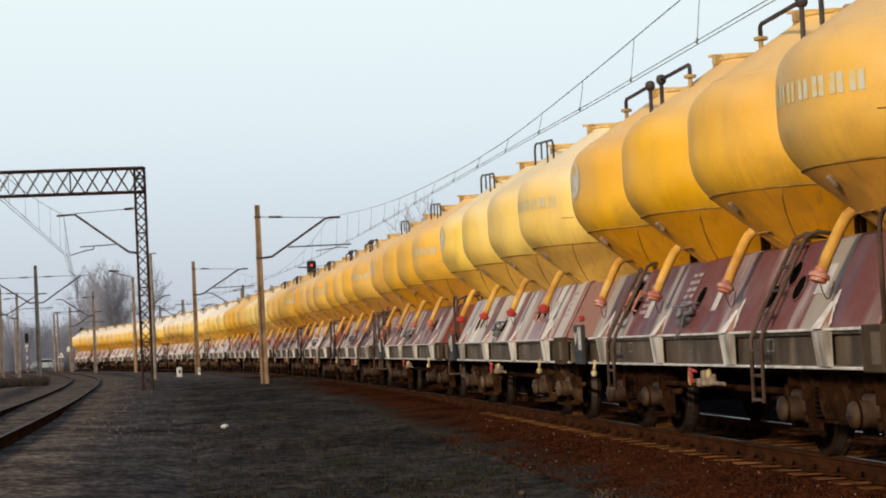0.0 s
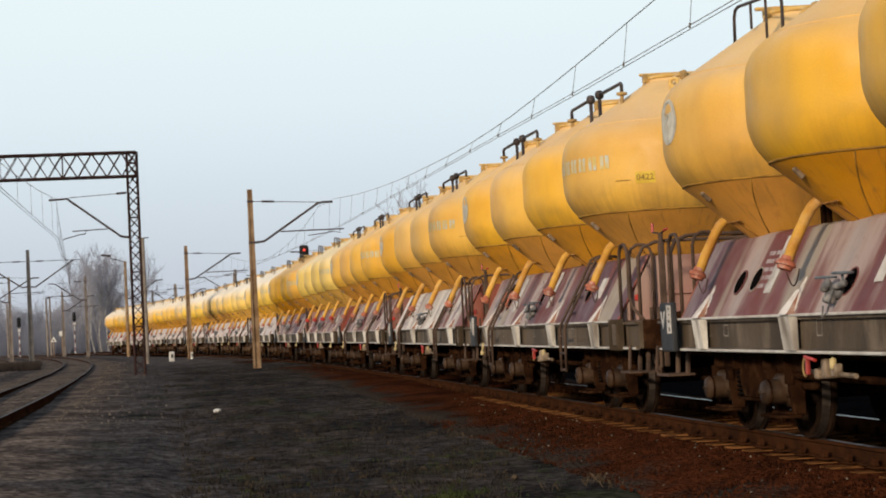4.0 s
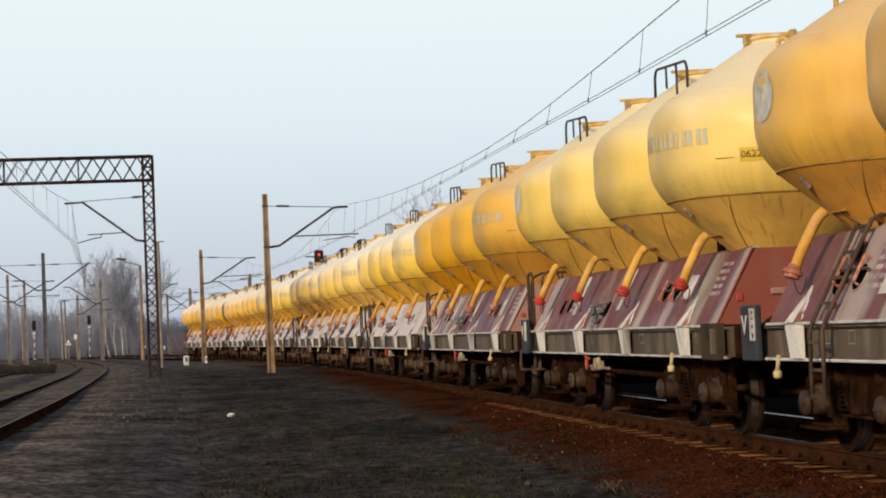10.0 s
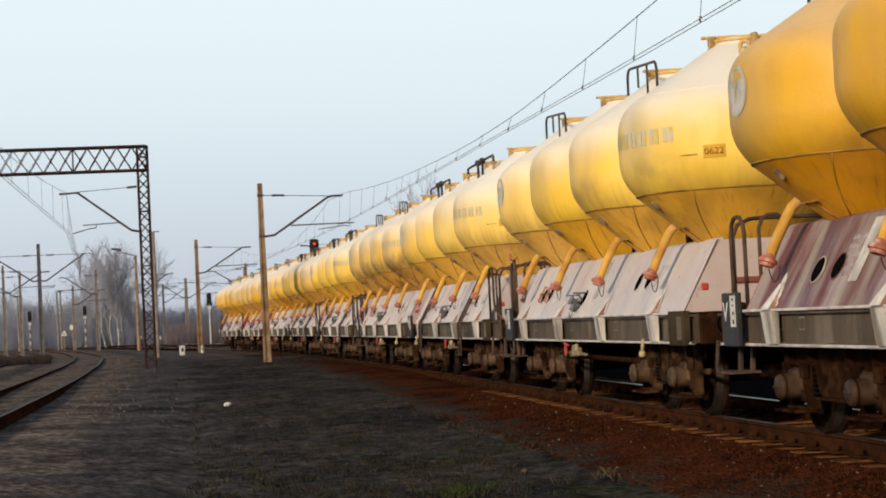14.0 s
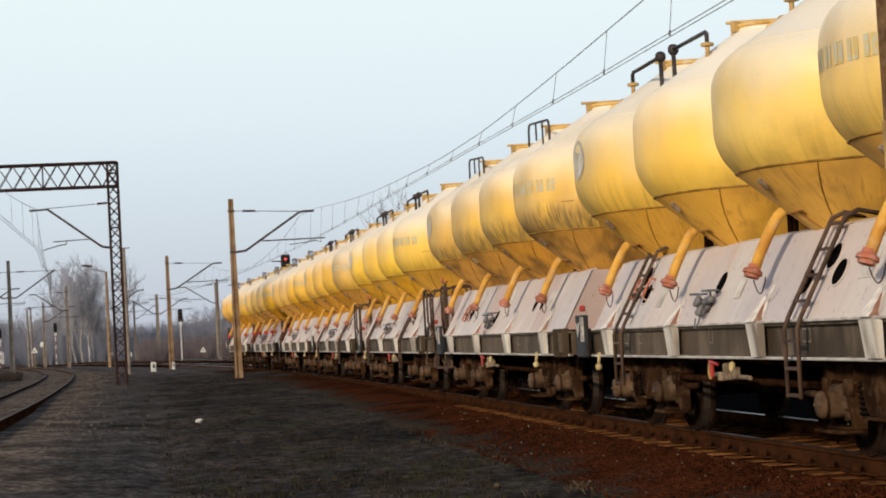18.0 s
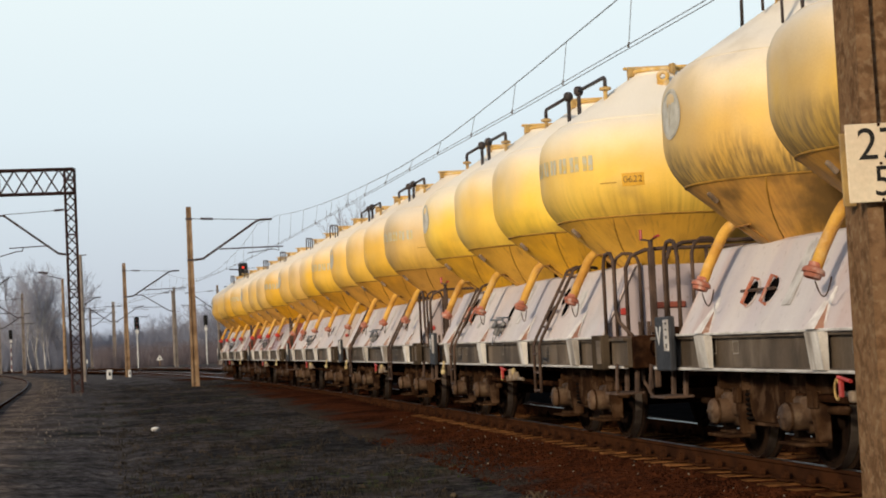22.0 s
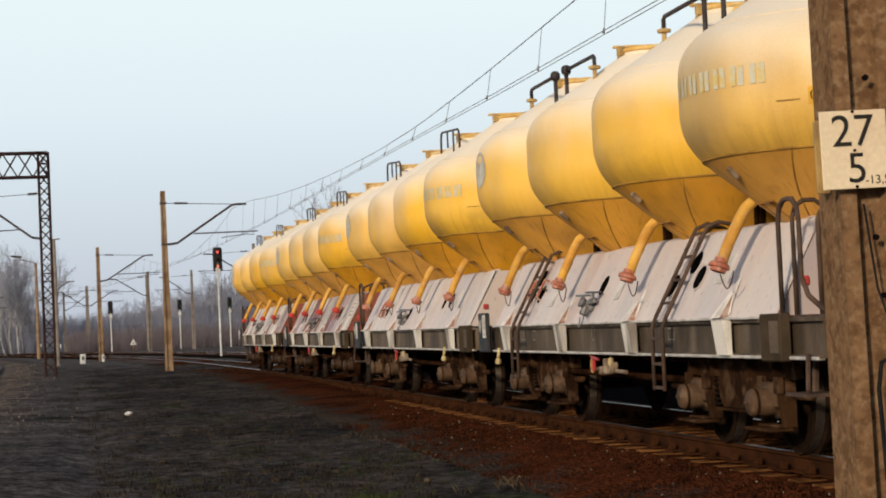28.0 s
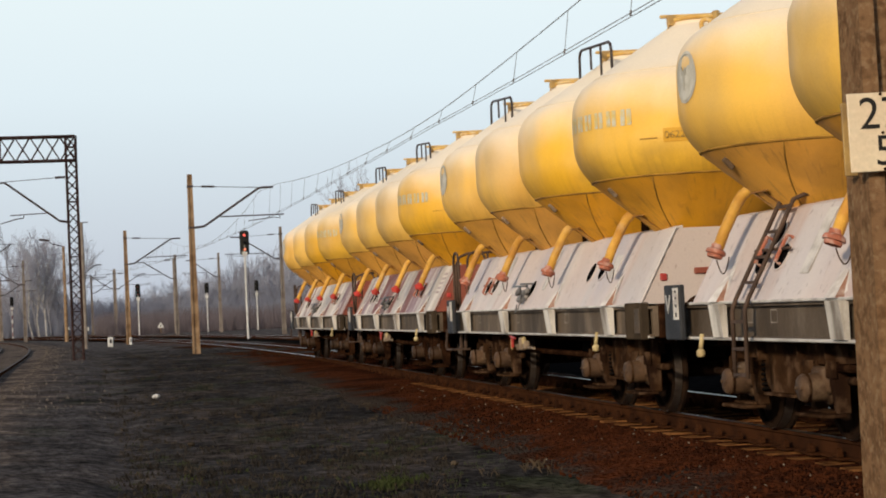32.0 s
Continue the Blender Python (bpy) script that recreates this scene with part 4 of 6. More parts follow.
    if side == "A":
        holes([(base[0] - 0.72, 0.72), (base[0] - 0.62, 0.42), (base[0] - 1.05, 0.46), (base[1] - 1.05, 0.5), (base[2] - 0.85, 0.40), (base[2] - 1.25, 0.66), (base[2] - 1.55, 0.48)])
        grips(base[0] - 0.85, 0.52)
        for x in (base[0] - 0.75, base[2] - 1.15):
            lad = add("ladder", "ladder_rail", lambda b: rod(b, [(0.16, 0.80, 2.08), (0.16, 1.0, 2.12), (0.16, 1.12, 2.07), (0.16, 1.20, 1.92), (0.16, 1.58, 1.22), (0.16, 1.62, 1.12), (0.16, 1.62, 0.52)], 0.021, 8), PIPEWORK, m=pose(x, 0, 0), smooth=True, label="brown steel ladder")
            part("ladder_rail", mesh_with("ladder_rail", None, PIPEWORK), PIPEWORK, lad, m=pose(-0.32, 0, 0))
            for y, z in ((1.14, 2.02), (1.26, 1.80), (1.38, 1.58), (1.50, 1.36), (1.62, 1.02), (1.62, 0.78), (1.62, 0.55)):
                part("rung", mesh_with("rung", lambda b: box(b, -0.16, 0.16, -0.02, 0.02, -0.014, 0.014), PIPEWORK), PIPEWORK, lad, m=pose(0, y, z))
    else:
        holes([(base[0] - 0.75, 0.42), (base[0] - 1.25, 0.44), (base[1] - 1.1, 0.32), (base[2] - 1.2, 0.5), (base[2] - 1.7, 0.52)])
        grips(*((base[0] - 1.0, 0.43) if skirt_mat is SKIRT_PALE else (base[2] - 1.45, 0.5)))
    # valve between the middle chutes
    vx = base[1] - 1.0
    vm = slope(vx, 0.2, 0.0)
    vb = add("valve", "valve", lambda b: (lathe(b, [(0.070, 0.0), (0.070, 0.05), (0.045, 0.07), (0.045, 0.13), (0.062, 0.14), (0.062, 0.17), (0.001, 0.18)], 14), rod(b, [(-0.20, 0.03, 0.07), (-0.08, 0.02, 0.09), (0.08, 0.02, 0.09), (0.20, 0.06, 0.07)], 0.030, 8), box(b, -0.05, 0.05, -0.13, -0.02, 0.03, 0.12, bevel=0.015)), VALVE_BODY, m=vm, smooth=True, label="rusty grey discharge valve")
    for dx, dv in ((-0.19, 0.10), (0.17, 0.13)):
        part("handwheel", mesh_with("handwheel", lambda b: (rod(b, [(0.085 * math.cos(k * math.pi / 8), 0.085 * math.sin(k * math.pi / 8), 0.0) for k in range(17)], 0.013, 6, False), box(b, -0.085, 0.085, -0.010, 0.010, -0.008, 0.008), box(b, -0.010, 0.010, -0.085, 0.085, -0.008, 0.008), rod(b, [(0, 0, 0), (0, 0, -0.09)], 0.012, 6)), VALVE), VALVE, vb, "grey-blue handwheel", m=pose(dx, dv, 0.12, -62, 0, 0))
    part("valve_chain", mesh_with("valve_chain", lambda b: rod(b, [(0.06, -0.02, 0.10), (0.05, -0.20, 0.06), (0.0, -0.27, 0.06), (-0.06, -0.16, 0.08)], 0.008, 5), VALVE_BODY), VALVE_BODY, vb)
    for k, (x, v, wd, hg) in enumerate(((base[0] - 1.75, 0.6, 0.20, 0.62), (base[1] - 1.75, 0.62, 0.18, 0.6), (base[3] + 0.6, 0.55, 0.3, 0.3))):
        add("label_plate", "label_plate%d" % k, lambda b: box(b, -wd / 2, wd / 2, -hg / 2, hg / 2, 0, 0.006), LIP, m=slope(x, v, 0.004), label="pale plate on the skirt")

    def lines(b):
        for q in range(5):
            split = random.uniform(-0.12, 0.10)
            for x0, x1 in ((-0.20, split - 0.02), (split + 0.02, random.uniform(0.14, 0.22))):
                box(b, x0, x1, -0.20 + q * 0.09, -0.155 + q * 0.09, 0, 0.003)
    for x, v in ((base[0] - 1.5, 0.55), (base[3] - 0.55 if side == "B" else base[1] - 0.5, 0.62)):
        if skirt_mat is not SKIRT_PALE:
            add("text_block", "text_block", lines, PRINT_PALE, m=slope(x, v, 0.003), label="white small print as bars")

    for x0, wd, hg in ((3.9, 0.20, 0.16), (3.3, 0.16, 0.12), (0.6, 0.14, 0.15), (-2.2, 0.2, 0.12)):
        def mark(b):
            o = [(x0, 1.0), (x0 + wd, 1.0), (x0 + wd, 1.0 + hg), (x0, 1.0 + hg)]
            i = [(x0 + 0.012, 1.012), (x0 + wd - 0.012, 1.012), (x0 + wd - 0.012, 0.988 + hg), (x0 + 0.012, 0.988 + hg)]
            vo, vi = [[b.verts.new((p, 1.474, q)) for p, q in r] for r in (o, i)]
            for k in range(4):
                b.faces.new((vo[k], vo[(k + 1) % 4], vi[(k + 1) % 4], vi[k]))
        add("sill_mark", "sill_mark%g" % x0, mark, FADED, label="white framed mark")
    # plate with a letter at the far end, box at the near end
    px = 5.76 if side == "A" else 5.10
    pl = add("plate", "plate", lambda b: box(b, -0.24, 0.24, 1.56, 1.62, 0.84, 1.38, bevel=0.012), PLATE, m=pose(px, 0, 0), label="dark grey end plate")
    letters("V", 0.27, WHITE, "plate_letter", pl, pose(0.11, 1.625, 1.18, 90, 0, 180))
    part("plate_window", mesh_with("plate_window", lambda b: [box(b, *q, 1.618, 1.632, *r) for q, r in (((-0.21, -0.185), (1.04, 1.35)), ((-0.095, -0.07), (1.04, 1.35)), ((-0.185, -0.095), (1.325, 1.35)), ((-0.185, -0.095), (1.04, 1.065)), ((-0.185, -0.095), (1.11, 1.16)), ((-0.185, -0.095), (1.19, 1.24)), ((-0.185, -0.095), (1.26, 1.30)))], LIP), LIP, pl, "pale frame of a card holder")
    bx0, bx1 = (-5.25, -4.8) if side == "A" else (-5.8, -5.2)
    add("end_box", "end_box" + side, lambda b: box(b, bx0, bx1, 1.50, 1.60, 0.83, 1.22, bevel=0.012), BOX, label="brown steel box")
    add("rivet_plate", "rivet_plate" + side, lambda b: (box(b, bx0 + 0.03, bx0 + 0.22, 1.598, 1.606, 0.90, 1.16), [lathe(b, [(0.012, 1.604), (0.012, 1.612)], 6, bx0 + u, z, "y") for u in (0.06, 0.19) for z in (0.95, 1.03, 1.11)]), SILL, label="riveted plate")
    add("drain", "drain", lambda b: (rod(b, [(0, 1.53, 0.90), (0, 1.54, 0.82), (0, 1.55, 0.76)], 0.022, 10), lathe(b, [(0.03, 0.68), (0.042, 0.70), (0.042, 0.74), (0.025, 0.76)], 12, 0, 1.55)), DRAIN, m=pose(5.15 if side == "A" else -3.75, 0, 0), smooth=True, label="cream-yellow drain pipe")
    # brake valve below the middle
    bm_ = pose(0.25 if side == "A" else 0.6, 0, 0)
    bv = add("brake_valve", "brake_valve", lambda b: (box(b, -0.05, 0.05, 1.40, 1.49, 0.63, 0.80, bevel=0.015), box(b, -0.24, -0.13, 1.39, 1.47, 0.64, 0.76, bevel=0.015), box(b, 0.20, 0.29, 1.40, 1.47, 0.62, 0.71, bevel=0.012), rod(b, [(-0.6, 1.42, 0.66), (0.5, 1.42, 0.68)], 0.022, 8)), BRAKE, m=bm_, label="pale brake change-over gear")
    part("brake_handle", mesh_with("brake_handle", lambda b: (rod(b, [(0.1, 1.52, 0.79), (0.30, 1.54, 0.82)], 0.016, 8), box(b, 0.27, 0.31, 1.50, 1.54, 0.66, 0.81, bevel=0.008)), RED), RED, bv, "red brake handle")
    part("brake_ring", mesh_with("brake_ring", lambda b: rod(b, [(0.42 + 0.05 * math.cos(k * math.pi / 8), 1.50, 0.72 + 0.08 * math.sin(k * math.pi / 8)) for k in range(17)], 0.010, 6, False), LATCH), LATCH, bv)
    part("brake_knob", mesh_with("brake_knob", lambda b: lathe(b, [(0.025, 0.72), (0.032, 0.74), (0.03, 0.80), (0.001, 0.82)], 12, -0.18, 1.46), DRAIN), DRAIN, bv)
    add("pull_rod", "pull_rod", lambda b: rod(b, [(-2.6, 1.25, 0.60), (2.6, 1.25, 0.62)], 0.035, 8), BOGIE, label="rusty brake rod")
    add("air_pipe", "air_pipe", lambda b: rod(b, [(-5.6, 1.2, 0.80), (5.6, 1.2, 0.80)], 0.03, 8), BOGIE)


def make_bogie(w, x, mat):
    """Side frames with horn guides, axle boxes, springs and brake gear, and two wheelsets that roll."""
    bg = part("bogie", mesh_with("bolster", lambda b: (box(b, -0.25, 0.25, -0.9, 0.9, 0.48, 0.80, bevel=0.04), box(b, -1.15, 1.15, -0.2, 0.2, 0.42, 0.55), rod(b, [(-0.4, -0.74, 0.40), (-0.4, 0.74, 0.40)], 0.05, 8), rod(b, [(0.4, -0.74, 0.40), (0.4, 0.74, 0.40)], 0.05, 8)), mat), mat, w, "rusty two-axle bogie", pose(x, 0, 0))
    out = []

    drum = AXLE_BOX_DARK if mat is BOGIE else AXLE_BOX

    def frame_beam(b):
        o = [(-1.42, 0.66), (-1.36, 0.84), (-0.58, 0.86), (-0.46, 0.80), (0.46, 0.80), (0.58, 0.86), (1.36, 0.84), (1.42, 0.66), (0.56, 0.64), (0.46, 0.44), (0.36, 0.36), (-0.36, 0.36), (-0.46, 0.44), (-0.56, 0.64)]
        a = [b.verts.new((px, 0.94, pz)) for px, pz in o]
        c = [b.verts.new((px, 1.02, pz)) for px, pz in o]
        for q in range(len(o)):
            b.faces.new((a[q], a[(q + 1) % len(o)], c[(q + 1) % len(o)], c[q]))
        b.faces.new(a[::-1])
        b.faces.new(c)
        box(b, -1.36, 1.36, 0.92, 1.12, 0.825, 0.85)
        box(b, -0.36, 0.36, 0.92, 1.10, 0.35, 0.375)
        for q in (-1.1, -0.48, 0.48, 1.1):
            box(b, q - 0.012, q + 0.012, 1.02, 1.10, 0.66, 0.83)

    def guide(b):
        prism(b, [(0.93, 0.70), (1.08, 0.66), (1.08, 0.48), (1.05, 0.24), (0.93, 0.24)], -0.045, 0.045)
        bmesh.ops.bevel(b, geom=list(b.edges), offset=0.014, segments=1, affect="EDGES")
        box(b, -0.07, 0.07, 1.06, 1.10, 0.54, 0.68)

    def journal(b):
        lathe(b, [(0.15, 0.98), (0.15, 1.02), (0.122, 1.03), (0.122, 1.06), (0.118, 1.235), (0.10, 1.262), (0.001, 1.268)], 20, axis="y")
        box(b, -0.17, 0.17, 0.98, 1.10, -0.05, 0.17, bevel=0.03)
        for q in (-1, 1):
            box(b, q * 0.06 - 0.012, q * 0.06 + 0.012, 1.25, 1.28, -0.012, 0.012)
    for s in (1, -1):
        flip = pose(0, 0, 0, 0, 0, 0 if s > 0 else 180)
        part("side_frame", mesh_with("side_frame", frame_beam, mat), mat, bg, m=flip)
        part("brake_rod", mesh_with("brake_rod", lambda b: rod(b, [(-1.80, 1.03, 0.53), (-1.45, 1.03, 0.52), (-1.30, 0.90, 0.51), (1.30, 0.90, 0.51), (1.45, 1.03, 0.52), (1.80, 1.03, 0.53)], 0.035, 8), mat, True), mat, bg, "rusty brake rod", flip)
        for ax in (-0.925, 0.925):
            here = pose(ax, 0, 0) @ flip
            part("axle_box", mesh_with("axle_box", journal, drum, True), drum, bg, "drum-shaped axle box", pose(ax, 0, 0.46) @ flip)
            part("box_band", mesh_with("box_band", lambda b: (lathe(b, [(0.126, 1.20), (0.126, 1.222), (0.116, 1.222), (0.116, 1.20), (0.126, 1.20)], 20, axis="y")), mat), mat, bg, m=pose(ax, 0, 0.46) @ flip)
            part("box_foot", mesh_with("box_foot", lambda b: (box(b, -0.30, 0.30, 0.98, 1.20, 0.215, 0.245, bevel=0.008), box(b, -0.24, 0.24, 0.98, 1.10, 0.245, 0.27, bevel=0.008)), mat), mat, bg, "horn tie plate", here)
            for d in (-0.245, 0.245):
                part("horn_guide", mesh_with("horn_guide", guide, mat), mat, bg, "upright horn guide", here @ pose(d, 0, 0))
            part("spring", mesh_with("spring", lambda b: rod(b, [(0.38 + 0.055 * math.cos(q * math.pi / 4), 0.98 + 0.055 * math.sin(q * math.pi / 4), 0.38 + q * 0.0056) for q in range(49)], 0.015, 5), DARK, True), DARK, bg, m=here if s * ax < 0 else pose(ax - 0.76 * s, 0, 0) @ flip)
            part("brake_shoe", mesh_with("brake_shoe", lambda b: (box(b, 0.48, 0.56, 0.70, 0.84, -0.16, 0.14, bevel=0.02), rod(b, [(0.52, 0.77, 0.1), (0.50, 0.80, 0.36)], 0.03, 6)), BOGIE), BOGIE, bg, m=pose(ax, 0, 0.46) @ flip)
    for ax in (-0.925, 0.925):
        def wheels(b):
            lathe(b, [(0.09, -0.60), (0.40, -0.66), (0.40, -0.70), (0.49, -0.70), (0.49, -0.73), (0.46, -0.75), (0.455, -0.84), (0.41, -0.84), (0.40, -0.80), (0.16, -0.76), (0.15, -0.90), (0.09, -0.92), (0.085, -1.04)][::-1], 32, axis="y")
            lathe(b, [(0.085, -0.62), (0.085, 0.62)], 12, axis="y")
            lathe(b, [(0.09, 0.60), (0.40, 0.66), (0.40, 0.70), (0.49, 0.70), (0.49, 0.73), (0.46, 0.75), (0.455, 0.84), (0.41, 0.84), (0.40, 0.80), (0.16, 0.76), (0.15, 0.90), (0.09, 0.92), (0.085, 1.04)], 32, axis="y")
        ws = part("wheelset", mesh_with("wheelset", wheels, WHEEL, False), WHEEL, w, "dark steel wheels on an axle", pose(x + ax, 0, 0.46))
        for s in (1, -1):
            part("tread", mesh_with("tread%d" % s, lambda b: lathe(b, [(0.462, s * 0.755), (0.459, s * 0.835), (0.45, s * 0.835), (0.45, s * 0.755), (0.462, s * 0.755)], 32, axis="y"), TREAD), TREAD, ws, "bright worn tread")
        out.append(ws)
    return out


def make_wagon(key, side):
    """Four upright hopper tanks on a flat frame, built as type A, with its brake platform at the -x end; side tells which face the camera will see."""
    style = STYLES[key]
    tank_mat, skirt_mat, end_mat, cap_mat, bogie_mat, label = style
    w = empty("hopper_wagon", pose(0, 0, 0), label, "railway wagon", "wagons of the train")
    near = 1 if side == "A" else -1
    ts = SHIFT - 0.3 * near
    tanks = [make_tank(w, i, ts + (i - 1.5) * PITCH, tank_mat, ASIDE * near) for i in range(4)]
    for s in ("A", "B"):
        marks(tanks, s, key)
        make_side(w, s, style, key)
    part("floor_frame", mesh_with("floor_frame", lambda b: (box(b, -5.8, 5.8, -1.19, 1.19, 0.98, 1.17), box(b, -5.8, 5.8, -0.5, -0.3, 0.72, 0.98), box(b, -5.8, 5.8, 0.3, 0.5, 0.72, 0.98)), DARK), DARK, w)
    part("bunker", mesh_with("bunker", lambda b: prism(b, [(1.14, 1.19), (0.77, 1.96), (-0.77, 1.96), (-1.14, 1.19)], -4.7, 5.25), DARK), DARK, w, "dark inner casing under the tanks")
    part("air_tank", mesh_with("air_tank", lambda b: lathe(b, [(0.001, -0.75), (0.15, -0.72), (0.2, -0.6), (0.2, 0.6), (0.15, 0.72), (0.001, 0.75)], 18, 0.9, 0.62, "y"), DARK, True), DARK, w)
    for x in (-4.88, 5.43):
        e = part("bulkhead", mesh_with("bulkhead%d" % (x > 0), lambda b: prism(b, [(1.26, 1.20), (0.83, 2.0), (-0.83, 2.0), (-1.26, 1.20)], x - 0.02, x + 0.02), end_mat), end_mat, w, "sheet end wall of the bunker")
        for s in (1, -1):
            part("edge_strip", mesh_with("edge_strip%d%d" % (x > 0, s), lambda b: rod(b, [(x - 0.025 * (1 if x < 0 else -1), s * 1.27, 1.2), (x - 0.025 * (1 if x < 0 else -1), s * 0.84, 2.0)], 0.014, 4), end_mat), end_mat, e)
        for s in (1, -1):
            part("reflector", mesh_with("reflector%d%d" % (x > 0, s), lambda b: box(b, x - 0.04, x + 0.04, s * 1.0 - 0.04, s * 1.0 + 0.04, 1.44, 1.52, bevel=0.012), RED), RED, e, "red square reflector")
            part("end_bar", mesh_with("end_bar%d%d" % (x > 0, s), lambda b: box(b, x - 0.05, x + 0.05, s * 0.46 - 0.2, s * 0.46 + 0.2, 1.50, 1.57, bevel=0.012), END_RED), END_RED, e, "rust-red end bar")
    for sx in (1, -1):
        part("headstock", mesh_with("headstock", lambda b: box(b, 5.74, 5.88, -1.2, 1.2, 0.84, 1.2, bevel=0.015), BOGIE), BOGIE, w, m=pose(0, 0, 0, 0, 0, 0 if sx > 0 else 180))
        for sy in (1, -1):
            bf = part("buffer", mesh_with("buffer", lambda b: lathe(b, [(0.13, 0), (0.13, 0.26), (0.09, 0.26), (0.09, 0.42), (0.2, 0.44), (0.225, 0.47), (0.22, 0.49), (0.001, 0.50)], 20), BOGIE, True), BOGIE, w, "rusty side buffer", pose(5.88 * sx, 0.875 * sy, 1.06, 0, 90 * sx, 0))
        part("coupler", mesh_with("coupler", lambda b: (box(b, 5.85, 6.1, -0.06, 0.06, 1.0, 1.1, bevel=0.02), rod(b, [(6.05, 0.0, 1.05), (6.2, 0.05, 0.95), (6.34, 0.05, 0.85)], 0.035, 8), rod(b, [(5.9, 0.25, 0.95), (6.1, 0.25, 0.62), (6.3, 0.2, 0.6)], 0.03, 8)), BOGIE), BOGIE, w, "screw coupling and brake hose", pose(0, 0, 0, 0, 0, 0 if sx > 0 else 180))
    # brake platform
    part("platform", mesh_with("platform", lambda b: box(b, -5.86, -4.9, -1.2, 1.2, 1.17, 1.2), PIPEWORK), PIPEWORK, w)
    for sy in (1, -1):
        part("inner_rail", mesh_with("inner_rail", lambda b: rod(b, [(-4.94, 1.10, 1.2), (-4.94, 1.10, 2.0), (-4.94, 1.07, 2.09), (-4.94, 1.0, 2.14), (-4.94, 0.90, 2.14), (-4.94, 0.83, 2.09), (-4.94, 0.80, 2.0), (-4.94, 0.80, 1.2)], 0.020, 8), PIPEWORK, True), PIPEWORK, w, "arched hand rail by the end wall", pose(0, 0, 0) if sy > 0 else Matrix.Diagonal((1, -1, 1, 1)))
        part("side_rail", mesh_with("side_rail", lambda b: rod(b, [(-4.98, 1.24, 1.2), (-4.98, 1.24, 1.95), (-5.01, 1.24, 2.06), (-5.10, 1.24, 2.13), (-5.2, 1.24, 2.14), (-5.30, 1.24, 2.13), (-5.39, 1.24, 2.06), (-5.42, 1.24, 1.95), (-5.42, 1.24, 1.5), (-5.50, 1.22, 1.35), (-5.72, 1.15, 1.2)], 0.022, 8), PIPEWORK, True), PIPEWORK, w, "arched hand rail", pose(0, 0, 0) if sy > 0 else Matrix.Diagonal((1, -1, 1, 1)))
        st = part("step", mesh_with("step", lambda b: (box(b, -5.75, -5.25, 1.05, 1.36, 0.56, 0.585), rod(b, [(-5.30, 1.10, 0.95), (-5.30, 1.12, 0.58)], 0.03, 6), rod(b, [(-5.70, 1.10, 0.95), (-5.70, 1.12, 0.58)], 0.03, 6), rod(b, [(-5.72, 1.34, 0.9), (-5.74, 1.36, 0.62), (-5.70, 1.34, 0.57)], 0.02, 6)), PIPEWORK), PIPEWORK, w, "hanging foot step", pose(0, 0, 0) if sy > 0 else Matrix.Diagonal((1, -1, 1, 1)))
    part("end_rail", mesh_with("end_rail", lambda b: (rod(b, [(-5.62, 1.16, 1.2), (-5.62, 1.16, 1.95), (-5.64, 1.10, 2.08), (-5.68, 0.95, 2.14), (-5.72, 0.8, 2.15), (-5.72, -0.8, 2.15), (-5.68, -0.95, 2.14), (-5.64, -1.10, 2.08), (-5.62, -1.16, 1.95), (-5.62, -1.16, 1.2)], 0.023, 8), rod(b, [(-5.72, 0.25, 1.2), (-5.72, 0.25, 2.15)], 0.02, 8), rod(b, [(-5.72, -0.6, 1.2), (-5.72, -0.6, 2.15)], 0.02, 8)), PIPEWORK, True), PIPEWORK, w, "tubular end railing")
    hb = part("handbrake", mesh_with("handbrake", lambda b: (box(b, -5.795, -5.725, 0.865, 0.935, 0.62, 2.14, bevel=0.012), box(b, -5.83, -5.69, 0.83, 0.97, 1.22, 1.30, bevel=0.01), rod(b, [(-5.76, 0.90, 2.1), (-5.76, 0.90, 2.24)], 0.03, 8), rod(b, [(-5.60, 1.02, 1.35), (-5.62, 1.02, 0.7), (-5.70, 0.94, 0.55), (-5.8, 0.98, 0.62), (-5.8, 0.98, 1.35)], 0.022, 8)), PIPEWORK), PIPEWORK, w, "handbrake column")
    cr = part("crank", mesh_with("crank", lambda b: rod(b, [(-5.40, 0.90, 2.27), (-5.60, 0.90, 2.25), (-5.76, 0.90, 2.235), (-5.92, 0.90, 2.26), (-6.06, 0.90, 2.27)], 0.012, 6), BLACKPIPE), BLACKPIPE, hb, "handbrake crank")
    part("grip", mesh_with("crank_grip", lambda b: (rod(b, [(-5.40, 0.90, 2.26), (-5.40, 0.90, 2.38)], 0.018, 8), rod(b, [(-5.92, 0.90, 2.265), (-6.08, 0.90, 2.275)], 0.016, 8)), RED), RED, cr, "red grips")
